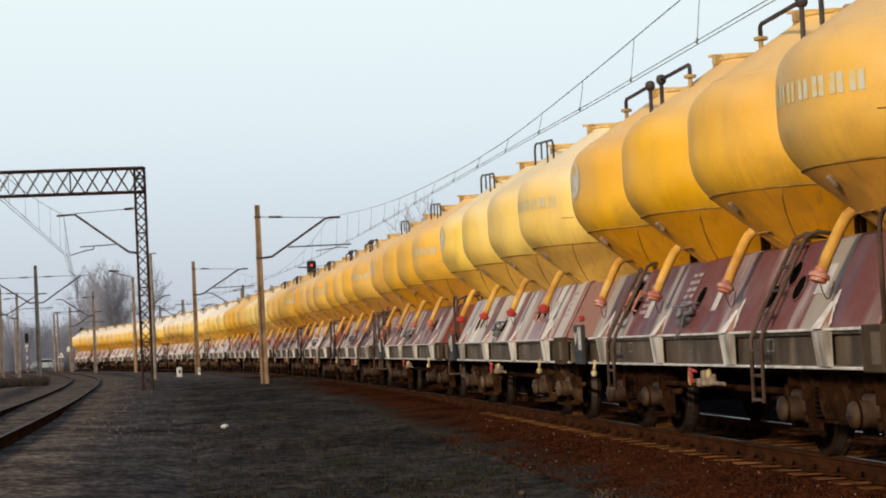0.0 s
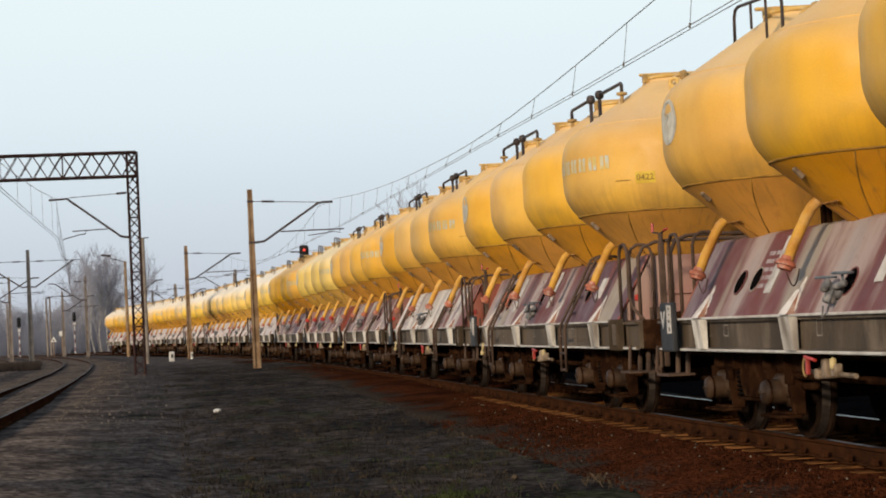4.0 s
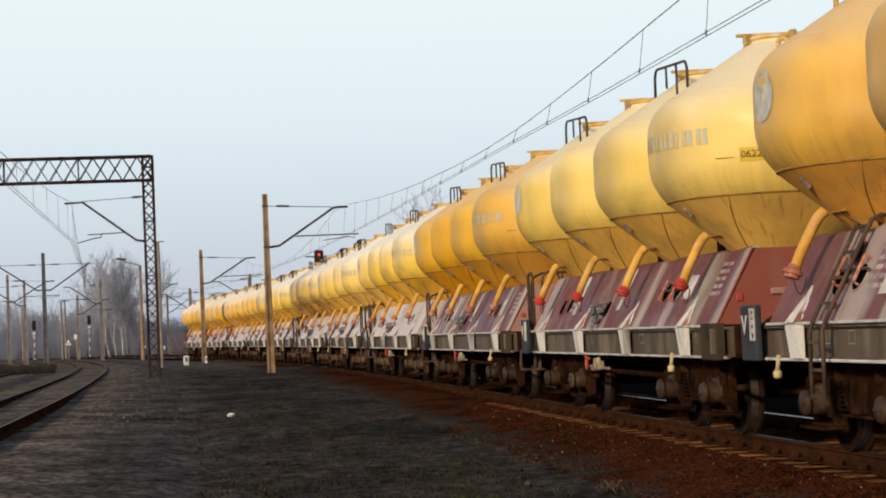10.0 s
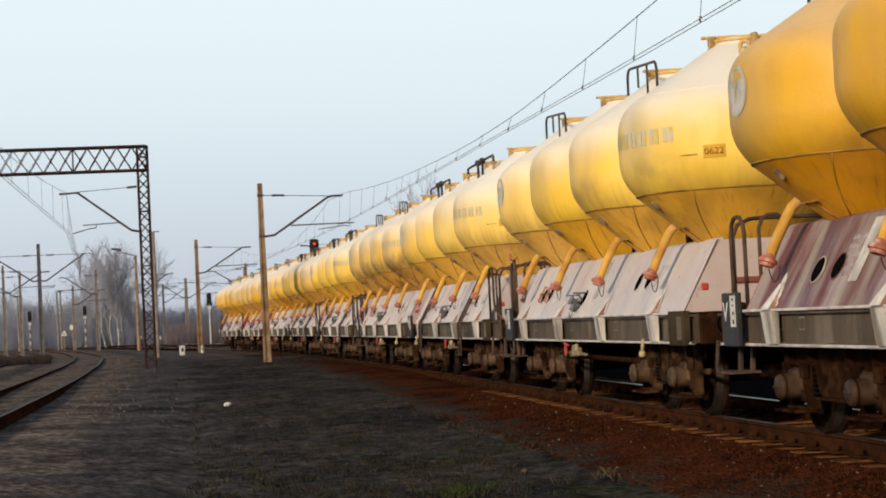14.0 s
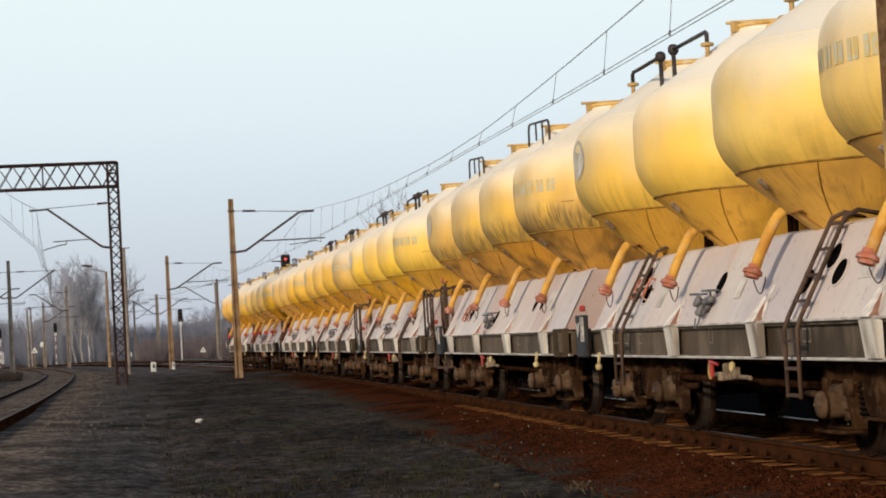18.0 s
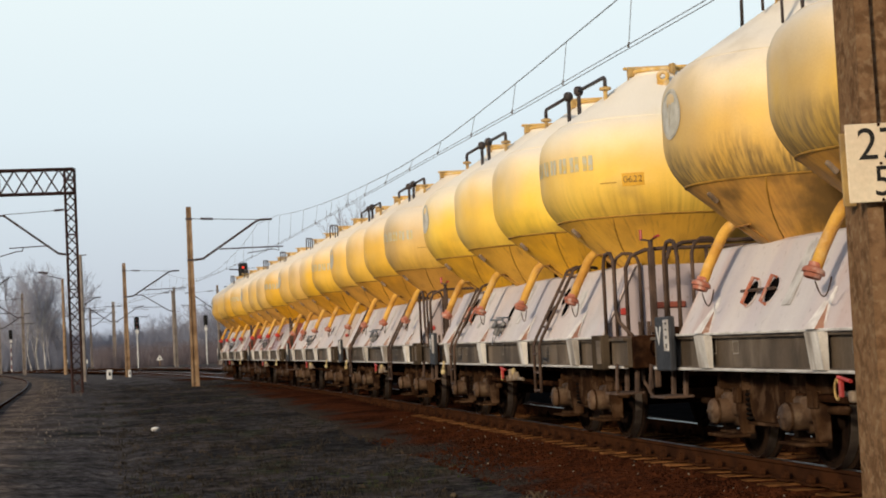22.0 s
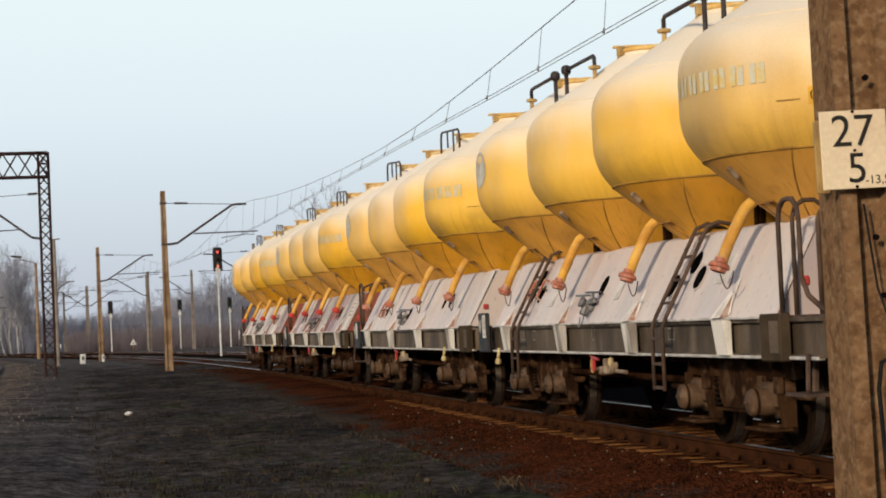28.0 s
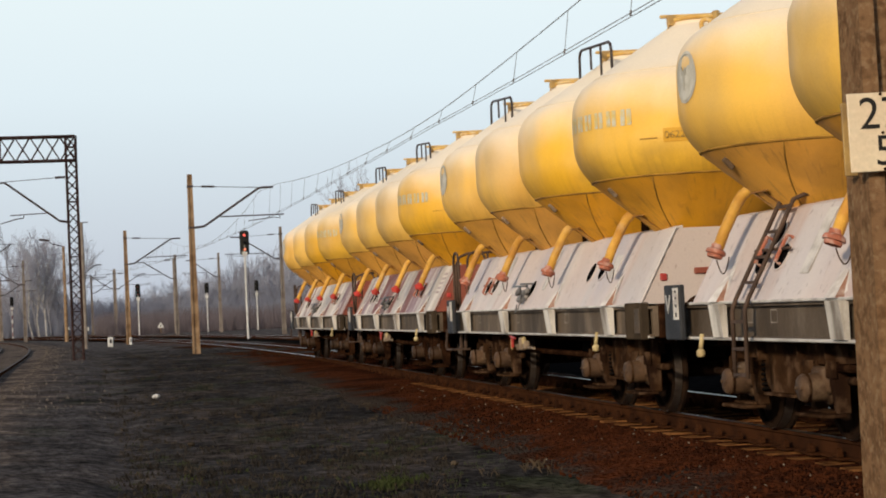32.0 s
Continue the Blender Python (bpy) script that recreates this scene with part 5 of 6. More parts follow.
    # pipes and arches on the roof
    for j in (0, 2) if side == "A" else ():
        xm = ts + (j - 1.0) * PITCH
        for s in (1, -1):
            def pipe(b):
                rod(b, [(1.50 * s, 0.95, 4.10), (1.50 * s, 0.95, 4.23), (1.45 * s, 0.95, 4.255), (0.26 * s, 0.95, 4.26)], 0.024, 8)
                rod(b, [(0.26 * s, 0.95, 4.26), (0.26 * s, 0.95, 3.4)], 0.026, 8)
                lathe(b, [(0.001, 4.195), (0.04, 4.205), (0.06, 4.235), (0.06, 4.285), (0.04, 4.315), (0.001, 4.325)], 14, 0.26 * s, 0.95)
            rp = part("roof_pipe", mesh_with("roof_pipe%d" % s, pipe, BLACKPIPE, True), BLACKPIPE, w, "dark roof pipe with a ball valve", pose(xm - 0.12, 0, 0))
            part("pipe_post", mesh_with("pipe_post%d" % s, lambda b: (rod(b, [(1.5 * s, 0.95, 3.8), (1.5 * s, 0.95, 4.14)], 0.026, 8), lathe(b, [(0.03, 4.09), (0.07, 4.10), (0.07, 4.13), (0.03, 4.14)], 14, 1.5 * s, 0.95)), LATCH), LATCH, rp, "cream flanged post")
    for j in () if side == "A" else (0, 2):
        xm = ts + (j - 1.5) * PITCH
        part("roof_rail", mesh_with("roof_rail", lambda b: (rod(b, [(1.0, 0, 3.85), (1.0, 0, 4.30), (0.97, 0, 4.38), (0.90, 0, 4.42), (-0.36, 0, 4.50), (-0.45, 0, 4.48), (-0.50, 0, 4.41), (-0.52, 0, 4.1)], 0.018, 8), rod(b, [(0.52, 0, 4.445), (0.52, 0, 4.0)], 0.015, 6), rod(b, [(0.05, 0, 4.475), (0.05, 0, 4.2)], 0.015, 6)), BLACKPIPE, True), BLACKPIPE, w, "dark arched roof rail", pose(xm + 0.15, -0.80, -0.06))
    for j in range(3):
        xm = ts + (j - 1.0) * PITCH
        for s in (1, -1):
            part("down_pipe", mesh_with("down_pipe", lambda b: (rod(b, [(-0.06, 0.55, 1.9), (-0.06, 0.55, 3.1)], 0.03, 8), rod(b, [(0.10, 0.55, 1.9), (0.10, 0.55, 2.9)], 0.03, 8), rod(b, [(-0.1, 0.55, 2.45), (0.14, 0.55, 2.45)], 0.018, 6)), BOGIE, True), BOGIE, w, "rusty pipes between the tanks", pose(xm, 0, 0, 0, 0, 0 if s > 0 else 180))
    for xb in (3.5, -3.5):
        make_bogie(w, SHIFT + xb, bogie_mat)
    return w


# front wagon first: which face it shows, and its looks
ROW = [("A", "maroon"), ("A", "maroon"), ("A", "maroon"), ("B", "streaked"), ("B", "maroon"), ("A", "maroon"), ("A", "mixed"), ("A", "maroon"), ("B", "lemon"), ("B", "maroon"), ("B", "pale"), ("A", "pale"), ("B", "stained"), ("A", "pale"), ("A", "amber"), ("B", "amber"), ("B", "last"), ("B", "last")]
MIDDLE, LENGTH = 19.96, 12.747
WAGONS, BUILT = [], {}
for _i, (_side, _key) in enumerate(ROW):
    if (_side, _key) in BUILT:
        _w = copy_thing(BUILT[_side, _key], pose(0, 0, 0))
    else:
        _w = BUILT[_side, _key] = make_wagon(_key, _side)
    WAGONS.append((_w, MIDDLE + LENGTH * (_i - 2), _side))


def travel(t):
    return float(np.interp(t, [r[0] for r in TRAVEL], [r[1] for r in TRAVEL]))


def train_pose(a, side, t):
    s = a - travel(t)
    p, q = on_track(s - 3.5, 0.75), on_track(s + 3.5, 0.75)
    c = (p + q) / 2
    return pose(c.x, c.y, 0, 0, 0, math.degrees(math.atan2(q.y - p.y, q.x - p.x)) + (0 if side == "A" else 180))


# ---- masts, wires, signals ----
WIRE_L = 0.78


def contact_z(s):
    return float(np.interp(s, [9, 20, 30, 40, 50, 78], [5.02, 4.95, 5.0, 5.1, 5.15, 5.16]))


def messenger_z(s, a, b, top=6.45, sag=1.05):
    u = (s - a) / (b - a)
    sag -= 0.12 * min(max((0.5 - u) / 0.25, 0), 1)
    lift = float(np.interp(s, [38, 50, 62, 72, 78.3], [0, 0.15, 0.22, 0.26, 0])) if a < 38 < b else 0.0
    return top - 4 * sag * u * (1 - u) + lift


def concrete_post(e, height, wide, mat=CONC):
    """An H-shaped tapering concrete post with recessed long faces."""
    bm = B()
    rings = []
    for z, k in ((-0.4, 1.0), (height, 0.62)):
        w, d, t, r = wide / 2 * k, wide / 2 * 1.15 * k, wide * 0.16 * k, wide * 0.20 * k
        o = [(-w, -d), (-w + t * 1.6, -d), (-w + t * 2.0, -d + r), (w - t * 2.0, -d + r), (w - t * 1.6, -d), (w, -d), (w, d), (w - t * 1.6, d), (w - t * 2.0, d - r), (-w + t * 2.0, d - r), (-w + t * 1.6, d), (-w, d)]
        rings.append([bm.verts.new((x, y, z)) for x, y in o])
    n = len(rings[0])
    for k in range(n):
        bm.faces.new((rings[0][k], rings[0][(k + 1) % n], rings[1][(k + 1) % n], rings[1][k]))
    bm.faces.new(rings[0][::-1])
    bm.faces.new(rings[1])
    return part("post", bm, mat, e)


def insulator(e, p, q):
    p, q = Vector(p), Vector(q)
    bm = B()
    n = 7
    pts, rs = [], []
    for k in range(n * 2 + 1):
        pts.append(p.lerp(q, k / (n * 2)))
        rs.append(0.055 if k % 2 else 0.03)
    rod(bm, pts, rs, 8)
    return part("insulator", bm, PORCELAIN, e)


def mast(name, x, y, turn, height, reach, label, wide=0.30, foot=0.0):
    """A concrete mast whose arm reaches out along its local +x."""
    z = ground_z(x, y)
    e = empty(name, pose(x, y, z, 0, 0, turn), label, "overhead line mast", "overhead line masts")
    # masts past y = 125 get the copy with haze in its colour
    concrete_post(e, height, wide, CONC_HAZED if y > 125 else CONC)
    k = height / 7.1
    h = lambda v: v * k
    part("tie_rod", rod(B(), [(0.1, 0, h(6.62)), (reach * 0.9, 0, h(6.50))], 0.016, 6), TUBE, e)
    insulator(e, (0.45, 0, h(6.61)), (0.95, 0, h(6.59)))
    part("strut", rod(B(), [(0.12, 0, h(4.98)), (0.5, 0, h(5.02)), (reach * 0.86, 0, h(6.46)), (reach * 0.92, 0, h(6.50)), (reach * 1.05, 0, h(6.50))], 0.045, 8), TUBE, e)
    insulator(e, (0.15, 0, h(4.98)), (0.48, 0, h(5.02)))
    part("steady_tube", rod(B(), [(1.15, 0, h(5.38)), (reach * 1.18, 0, h(5.40))], 0.026, 8), TUBE, e)
    part("steady_arm", rod(B(), [(reach * 1.12, 0, h(5.40)), (reach * 1.13, 0, h(5.25)), (reach * 1.05, 0, h(5.30)), (reach * 0.72, 0, h(5.18))], 0.018, 6), TUBE, e)
    for zz in (h(4.98), h(6.62)):
        part("clamp", box(B(), -0.12, 0.12, -0.135, 0.135, zz - 0.04, zz + 0.04), TUBE, e)
    return e


def to_track(x, y, l=WIRE_L):
    """Turn of an arm at (x, y) that points square to the nearest track."""
    i = int(np.argmin((LAY_X - x) ** 2 + (LAY_Y - y) ** 2))
    return math.degrees(LAY_T[i])


mast("catenary_mast", -8.33, 72.95, to_track(-8.33, 72.95), 7.0, 3.1, "sunlit concrete overhead line mast with a tubular arm")
mast("catenary_mast", -17.12, 114.2, to_track(-17.12, 114.2), 6.95, 3.2, "slim concrete overhead line mast beside the track")
for _x, _y, _h, _r, _t in ((-28.8, 157.4, 6.9, 3.0, 0), (-38.3, 226.8, 7.2, 3.0, 0), (-8.8, 131.7, 7.6, 3.4, 180), (-21.0, 169.7, 7.3, 3.3, 180), (-30.8, 196.6, 7.0, 3.2, 0), (-32.4, 207.5, 7.3, 3.2, 180), (-18.0, 179.1, 7.6, 3.0, 180), (-34.6, 135.7, 6.8, 3.2, 0), (-35.6, 144.7, 6.7, 3.0, 180), (-33.1, 161.6, 7.1, 3.0, 180), (-40.4, 185.7, 6.5, 3.0, 0)):
    mast("catenary_mast", _x, _y, to_track(_x, _y) + _t, _h, _r, "distant concrete overhead line mast with an arm", 0.28)


def near_mast():
    """The thick mast close to the camera, with its kilometre plate and cables."""
    p = on_track(9.55, -2.225)
    z = ground_z(p.x, p.y)
    e = empty("catenary_mast", pose(p.x, p.y, z, 0, -0.8, heading(9.5) - 6), "thick brown concrete mast carrying a kilometre plate", "overhead line mast", "overhead line masts")
    concrete_post(e, 7.6, 0.36, CONC_DARK)
    pl = part("kilometre_plate", box(B(), -0.262, 0.078, -0.242, -0.232, 2.195, 2.585, bevel=0.003), ENAMEL, e, "cream kilometre plate with black figures")
    letters("27", 0.225, INK, "figure", pl, pose(-0.097, -0.2435, 2.475, 90, 0, 0), 0.001)
    letters("5", 0.215, INK, "figure", pl, pose(-0.085, -0.2435, 2.29, 90, 0, 0), 0.001)
    letters("-13,5", 0.062, INK, "figure", pl, pose(0.015, -0.2435, 2.235, 90, 0, 0), 0.001)
    for zz in (2.205, 2.385, 2.577):
        part("screw", lathe(B(), [(0.008, -0.247), (0.008, -0.238)], 8, -0.092, zz, "y"), BOGIE, pl)
    part("back_plate", box(B(), -0.232, -0.165, -0.05, -0.03, 2.19, 2.56, bevel=0.004), LATCH, e, "plate mounted square to the track, seen edge on")
    part("cable_loop", rod(B(), [(0.02, -0.235, -0.2), (-0.03, -0.235, 0.6), (-0.05, -0.24, 1.2), (-0.03, -0.245, 1.33), (0.04, -0.25, 1.36), (0.12, -0.24, 1.30)], 0.012, 8), RUBBER, e, "black cable loop", smooth=True)
    part("cable_loop", rod(B(), [(0.09, -0.235, -0.2), (0.06, -0.235, 0.6), (0.04, -0.24, 1.05), (0.06, -0.245, 1.15), (0.11, -0.25, 1.16), (0.15, -0.24, 1.08)], 0.012, 8), RUBBER, e, "black cable loop", smooth=True)
    part("cable", rod(B(), [(-0.05, -0.2, 2.12), (-0.01, -0.205, 1.7), (0.1, -0.22, 1.32), (0.14, -0.23, 1.2)], 0.006, 6), RUBBER, e, "thin black cable")
    # black plugs in place of the shade inside bolt holes
    for q, (xx, zz) in enumerate(((0.0, 1.95), (0.02, 1.66), (0.03, 1.38), (0.02, 1.02), (0.02, 0.72), (0.0, 2.75))):
        part("bolt_hole", lathe(B(), [(0.016, -0.212), (0.016, -0.196)], 10, xx, zz, "y"), HOLE, e)
    part("tie_rod", rod(B(), [(0.1, 0, 6.95), (3.0, 0, 6.8)], 0.016, 6), TUBE, e)
    part("strut", rod(B(), [(0.12, 0, 5.3), (2.8, 0, 6.76), (3.3, 0, 6.8)], 0.045, 8), TUBE, e)


near_mast()


def lattice(bm, p, q, up, wide, tall, bays, leg=0.045, brace=0.018):
    """A four-legged lattice beam from p to q; up: the direction of its height."""
    p, q, up = Vector(p), Vector(q), Vector(up).normalized()
    d = (q - p).normalized()
    side = d.cross(up).normalized()
    cor = [side * (a * wide / 2) + up * (b * tall / 2) for a, b in ((-1, -1), (1, -1), (1, 1), (-1, 1))]
    for c in cor:
        rod(bm, [p + c, q + c], leg, 4)
    n = bays
    for f in range(4):
        a, b = cor[f], cor[(f + 1) % 4]
        for k in range(n):
            s0, s1 = p.lerp(q, k / n), p.lerp(q, (k + 1) / n)
            rod(bm, [s0 + a, s1 + b], brace, 4)
            rod(bm, [s0 + b, s1 + a], brace, 4)
            if k % 5 == 0:
                rod(bm, [s0 + a, s0 + b], brace * 1.3, 4)


def gantry():
    """A rusty lattice portal over the sidings."""
    base = Vector((-12.1, 68.36))
    t = radians(heading(71))
    left = Vector((-math.cos(t), -math.sin(t)))
    z0 = ground_z(*base)
    e = empty("portal", pose(0, 0, 0), "rusty lattice steel portal over the sidings", "portal")
    top = 7.72
    for k, far in ((0, 0.0), (1, 13.5)):
        c = base + left * far
        bm = B()
        lattice(bm, (c.x, c.y, z0 - 0.2), (c.x, c.y, top + 0.45), (left.x, left.y, 0), 0.36, 0.36, 21, 0.048, 0.016)
        part("mast", bm, STEEL, e)
    a, b = base - left * 0.15, base + left * 13.7
    bm = B()
    lattice(bm, (a.x, a.y, top), (b.x, b.y, top), (0, 0, 1), 0.5, 0.88, 26, 0.042, 0.016)
    part("beam", bm, STEEL, e)
    dirv = Vector((left.x, left.y, 0))
    o = Vector((base.x, base.y, 0))

    def pt(u, z):
        return o + dirv * u + Vector((0, 0, z))
    part("strut", rod(B(), [pt(0.2, 5.03), pt(0.5, 5.08), pt(2.4, 6.53), pt(3.05, 6.50)], 0.04, 8), TUBE, e)
    insulator(e, pt(0.2, 5.03), pt(0.5, 5.08))
    part("tie_rod", rod(B(), [pt(0.2, 6.68), pt(2.4, 6.56)], 0.014, 6), TUBE, e)
    insulator(e, pt(0.25, 6.68), pt(0.6, 6.66))
    part("steady_tube", rod(B(), [pt(0.85, 5.38), pt(2.25, 5.33)], 0.022, 6), TUBE, e)
    part("steady_arm", rod(B(), [pt(1.75, 5.34), pt(1.78, 5.22), pt(2.0, 5.20), pt(2.6, 5.04)], 0.02, 6), TUBE, e)
    part("drop_post", rod(B(), [pt(7.2, 7.3), pt(7.2, 4.9)], 0.05, 6), STEEL, e)


gantry()


def double_mast():
    x, y = -28.4, 120.7
    e = empty("catenary_mast", pose(x, y, ground_z(x, y), 0, 0, to_track(x, y)), "dark mast with arms to both sides between the sidings", "overhead line mast", "overhead line masts")
    concrete_post(e, 7.5, 0.34, SLATE)
    for s in (1, -1):
        part("strut", rod(B(), [(0.1 * s, 0, 5.1), (0.4 * s, 0, 5.05), (2.9 * s, 0, 6.75)], 0.045, 8), TUBE, e)
        part("tie_rod", rod(B(), [(0.1 * s, 0, 6.75), (3.4 * s, 0, 6.75)], 0.02, 6), TUBE, e)
        insulator(e, (0.5 * s, 0, 6.75), (1.0 * s, 0, 6.75))
        insulator(e, (0.12 * s, 0, 5.1), (0.42 * s, 0, 5.06))


double_mast()


def thin_poles():
    for x, y, h, lab in ((-17.9, 103.5, 7.0, "bare pole with a small crossbar behind the portal"), (-23.5, 188.5, 7.6, "distant bare line pole"), (-43.0, 190.0, 6.0, "distant bare line pole"), (-46.0, 205.0, 6.5, "distant bare line pole"), (-52.0, 210.0, 6.2, "distant bare line pole")):
        e = empty("pole", pose(x, y, ground_z(x, y)), lab, "pole", "bare poles")
        part("shaft", rod(B(), [(0, 0, -0.3), (0, 0, h)], [0.13, 0.09], 8), CONC_HAZED, e)
        part("crossbar", rod(B(), [(-0.35, 0, h - 0.05), (0.35, 0, h - 0.02)], 0.03, 6), TUBE, e)


thin_poles()


def lamp_post(x, y, h, turn):
    e = empty("street_lamp", pose(x, y, ground_z(x, y), 0, 0, turn), "tall concrete lamp post with a flat lamp head", "street lamp")
    part("shaft", rod(B(), [(0, 0, -0.3), (0, 0, h)], [0.16, 0.10], 8), CONC, e)
    part("bracket", rod(B(), [(0, 0, h - 0.05), (-0.5, 0, h + 0.1), (-1.2, 0, h + 0.3)], 0.035, 8), TUBE, e)
    bm = B()
    box(bm, -2.0, -1.15, -0.14, 0.14, 0.26, 0.42, bevel=0.05)
    part("lamp_head", bm, TUBE, e, m=pose(0, 0, h - 0.02, 0, 8, 0))


lamp_post(-27.9, 152.5, 7.8, 10)


def wires():
    """Contact and carrying wires with their droppers over the train's track and the siding."""
    supports = [-50.0, 9.55, 78.3, 122.2, 166.0, 212.0, 262.0, 320.0]
    for k, (a, b) in enumerate(zip(supports, supports[1:])):
        e = empty("overhead_wires", pose(0, 0, 0), "thin overhead line wires with droppers above the train", "overhead wires", "overhead wire spans")
        n = 40
        ss = [a + (b - a) * i / n for i in range(n + 1)]
        part("carrying_wire", rod(B(), [on_track(s, WIRE_L + 0.09, messenger_z(s, a, b, 6.45, 1.17)) for s in ss], 0.0085, 5), WIRE, e)
        for off in (-0.05, 0.05):
            part("contact_wire", rod(B(), [on_track(s, WIRE_L + off, contact_z(s)) for s in ss], 0.0065, 5), WIRE, e)
        gap = 3.58 if k < 4 else 9.0
        s = a + (1.05 if k == 1 else 0.5) * gap
        while s < b - 1:
            top = messenger_z(s, a, b, 6.45, 1.17)
            bm = rod(B(), [on_track(s, WIRE_L + 0.09, top), on_track(s, WIRE_L + 0.01, contact_z(s) + 0.05)], 0.005, 4)
            rod(bm, [on_track(s, WIRE_L + 0.01, contact_z(s) + 0.06), on_track(s, WIRE_L, contact_z(s) - 0.01)], 0.017, 6)
            part("dropper", bm, WIRE, e)
            s += gap
    # over the siding the wires run straight from support to support; the portal's arm carries them at its tip
    t = radians(heading(71))
    arm = Vector((-12.1, 68.36, 0)) + Vector((-math.cos(t), -math.sin(t), 0)) * 2.8
    feet = [on_track(-60, -10.4), on_track(0, -10.35), arm] + [on_track(q, -9.8 + siding(q)[0]) for q in (124.0, 172.0, 225.0, 280.0)]
    for k, (a, b) in enumerate(zip(feet, feet[1:])):
        e = empty("overhead_wires", pose(0, 0, 0), "thin overhead line wires above the curving siding", "overhead wires", "overhead wire spans")

        def hang(u, low):
            return a.lerp(b, u) + Vector((0, 0, 5.1 if low else 6.55 - 3.6 * u * (1 - u)))
        part("carrying_wire", rod(B(), [hang(i / 20, False) for i in range(21)], 0.009, 5), WIRE, e)
        for off in (-0.05, 0.05) if k < 3 else (0.0,):
            part("contact_wire", rod(B(), [hang(i / 20, True) + Vector((off, 0, 0)) for i in range(21)], 0.008, 5), WIRE, e)
        n = 14 if k in (1, 2) else 6
        for i in range(n):
            u = (i + 0.5) / n
            part("dropper", rod(B(), [hang(u, False), hang(u, True)], 0.005, 4), WIRE, e)


wires()


def signal(x, y, h, turn, lit, label, striped=False, big=1.0, glass=None):
    e = empty("signal", pose(x, y, ground_z(x, y), 0, 0, turn), label, "railway signal", "signals")
    if striped:
        for k in range(8):
            part("post_band", rod(B(), [(0, 0, -0.2 + k * (h - 1.0) / 8), (0, 0, -0.2 + (k + 1) * (h - 1.0) / 8)], 0.07, 10), (WHITEWASH, BAND)[k % 2], e)
    else:
        part("post", rod(B(), [(0, 0, -0.2), (0, 0, h - 0.9)], 0.065, 10), WHITEWASH, e, "white signal post")
    head = part("head", box(B(), -0.21 * big, 0.21 * big, -0.06, 0.10, h - 1.1 * big, h, bevel=0.09), INK, e, "black signal head")
    for k in range(3):
        z = h - (0.22 + k * 0.32) * big
        part("hood", lathe(B(), [(0.10, -0.26), (0.105, -0.06), (0.09, -0.06), (0.085, -0.26), (0.10, -0.26)], 14, 0, z, "y"), INK, head)
        mat = LAMP_RED if lit and k == 0 else (LAMP_WARM if lit and k == 2 else glass or GLASS)
        part("lens", lathe(B(), [(0.085, -0.07), (0.06, -0.09), (0.001, -0.1)], 14, 0, z, "y"), mat, head)
    part("number_plate", box(B(), -0.15, 0.15, -0.09, -0.075, h - 1.55, h - 1.25), WHITEWASH, e, "white square plate")
    part("ladder", rod(B(), [(0.18, 0.1, 0), (0.18, 0.1, h - 1.2)], 0.015, 6), TUBE, e)


signal(-9.8, 113.6, 6.6, 8, True, "tall main signal showing two red lights", False, 1.35)
signal(-25.7, 178.2, 4.9, 8, False, "white-posted signal with a black head and red lenses", False, 1.1, RED)
signal(-20.3, 188.9, 5.0, 8, False, "white-posted signal with a black head")
signal(-15.3, 189.4, 5.0, 8, False, "white-posted signal with a black head")
signal(-47.2, 223.1, 5.0, 12, False, "signal on a red and white banded post", True)
signal(-49.5, 205.0, 4.4, 12, False, "signal on a red and white banded post", True)
signal(-60.0, 214.0, 4.8, 14, False, "signal on a red and white banded post", True)


def triangle_sign(x, y, h, s=0.55):
    e = empty("triangle_sign", pose(x, y, ground_z(x, y), 0, 0, 10), "white triangular railway sign on a post", "sign", "triangle signs")
    part("post", rod(B(), [(0, 0, -0.2), (0, 0, h)], 0.05, 8), CONC, e)
    bm = B()
    v = [bm.verts.new(p) for p in ((-s, -0.06, h - 0.1), (s, -0.06, h - 0.1), (0, -0.06, h + s * 1.4), (-s, -0.08, h - 0.1), (s, -0.08, h - 0.1), (0, -0.08, h + s * 1.4))]
    for f in ((0, 1, 2), (3, 5, 4), (0, 3, 4, 1), (1, 4, 5, 2), (2, 5, 3, 0)):
        bm.faces.new([v[k] for k in f])
    part("board", bm, WHITEWASH, e)
    part("mark", box(B(), -0.22 * s, 0.22 * s, -0.09, -0.081, h + 0.05 * s, h + 0.45 * s), INK, e)


triangle_sign(-39.2, 175.7, 1.6, 0.3)
triangle_sign(-25.0, 188.3, 0.75, 0.34)


def marker_stone(x, y, w, h, label):
    e = empty("marker_stone", pose(x, y, ground_z(x, y), 2, 1, 15), label, "marker stone", "marker stones")
    bm = B()
    box(bm, -w / 2, w / 2, -0.1, 0.1, -0.2, h, bevel=0.035)
    part("stone", bm, WHITEWASH, e)
    part("figure_bar", box(B(), -w * 0.2, w * 0.2, -0.106, -0.1, h * 0.35, h * 0.75), PLATE, e)


marker_stone(-17.2, 107.6, 0.31, 0.54, "whitewashed trackside marker stone")
marker_stone(-16.93, 113.6, 0.16, 0.42, "small white peg beside a mast")
for _x, _y in ((-28.4, 156.0), (-18.1, 105.2)):
    e_ = empty("notice", pose(_x, _y, ground_z(_x, _y)), "small pale notice plate on a peg", "sign", "notices")
    part("peg", rod(B(), [(0, 0, -0.2), (0, 0, 1.15)], 0.03, 6), CONC, e_)
    part("board", box(B(), -0.11, 0.11, -0.07, -0.05, 0.95, 1.17), WHITEWASH, e_)
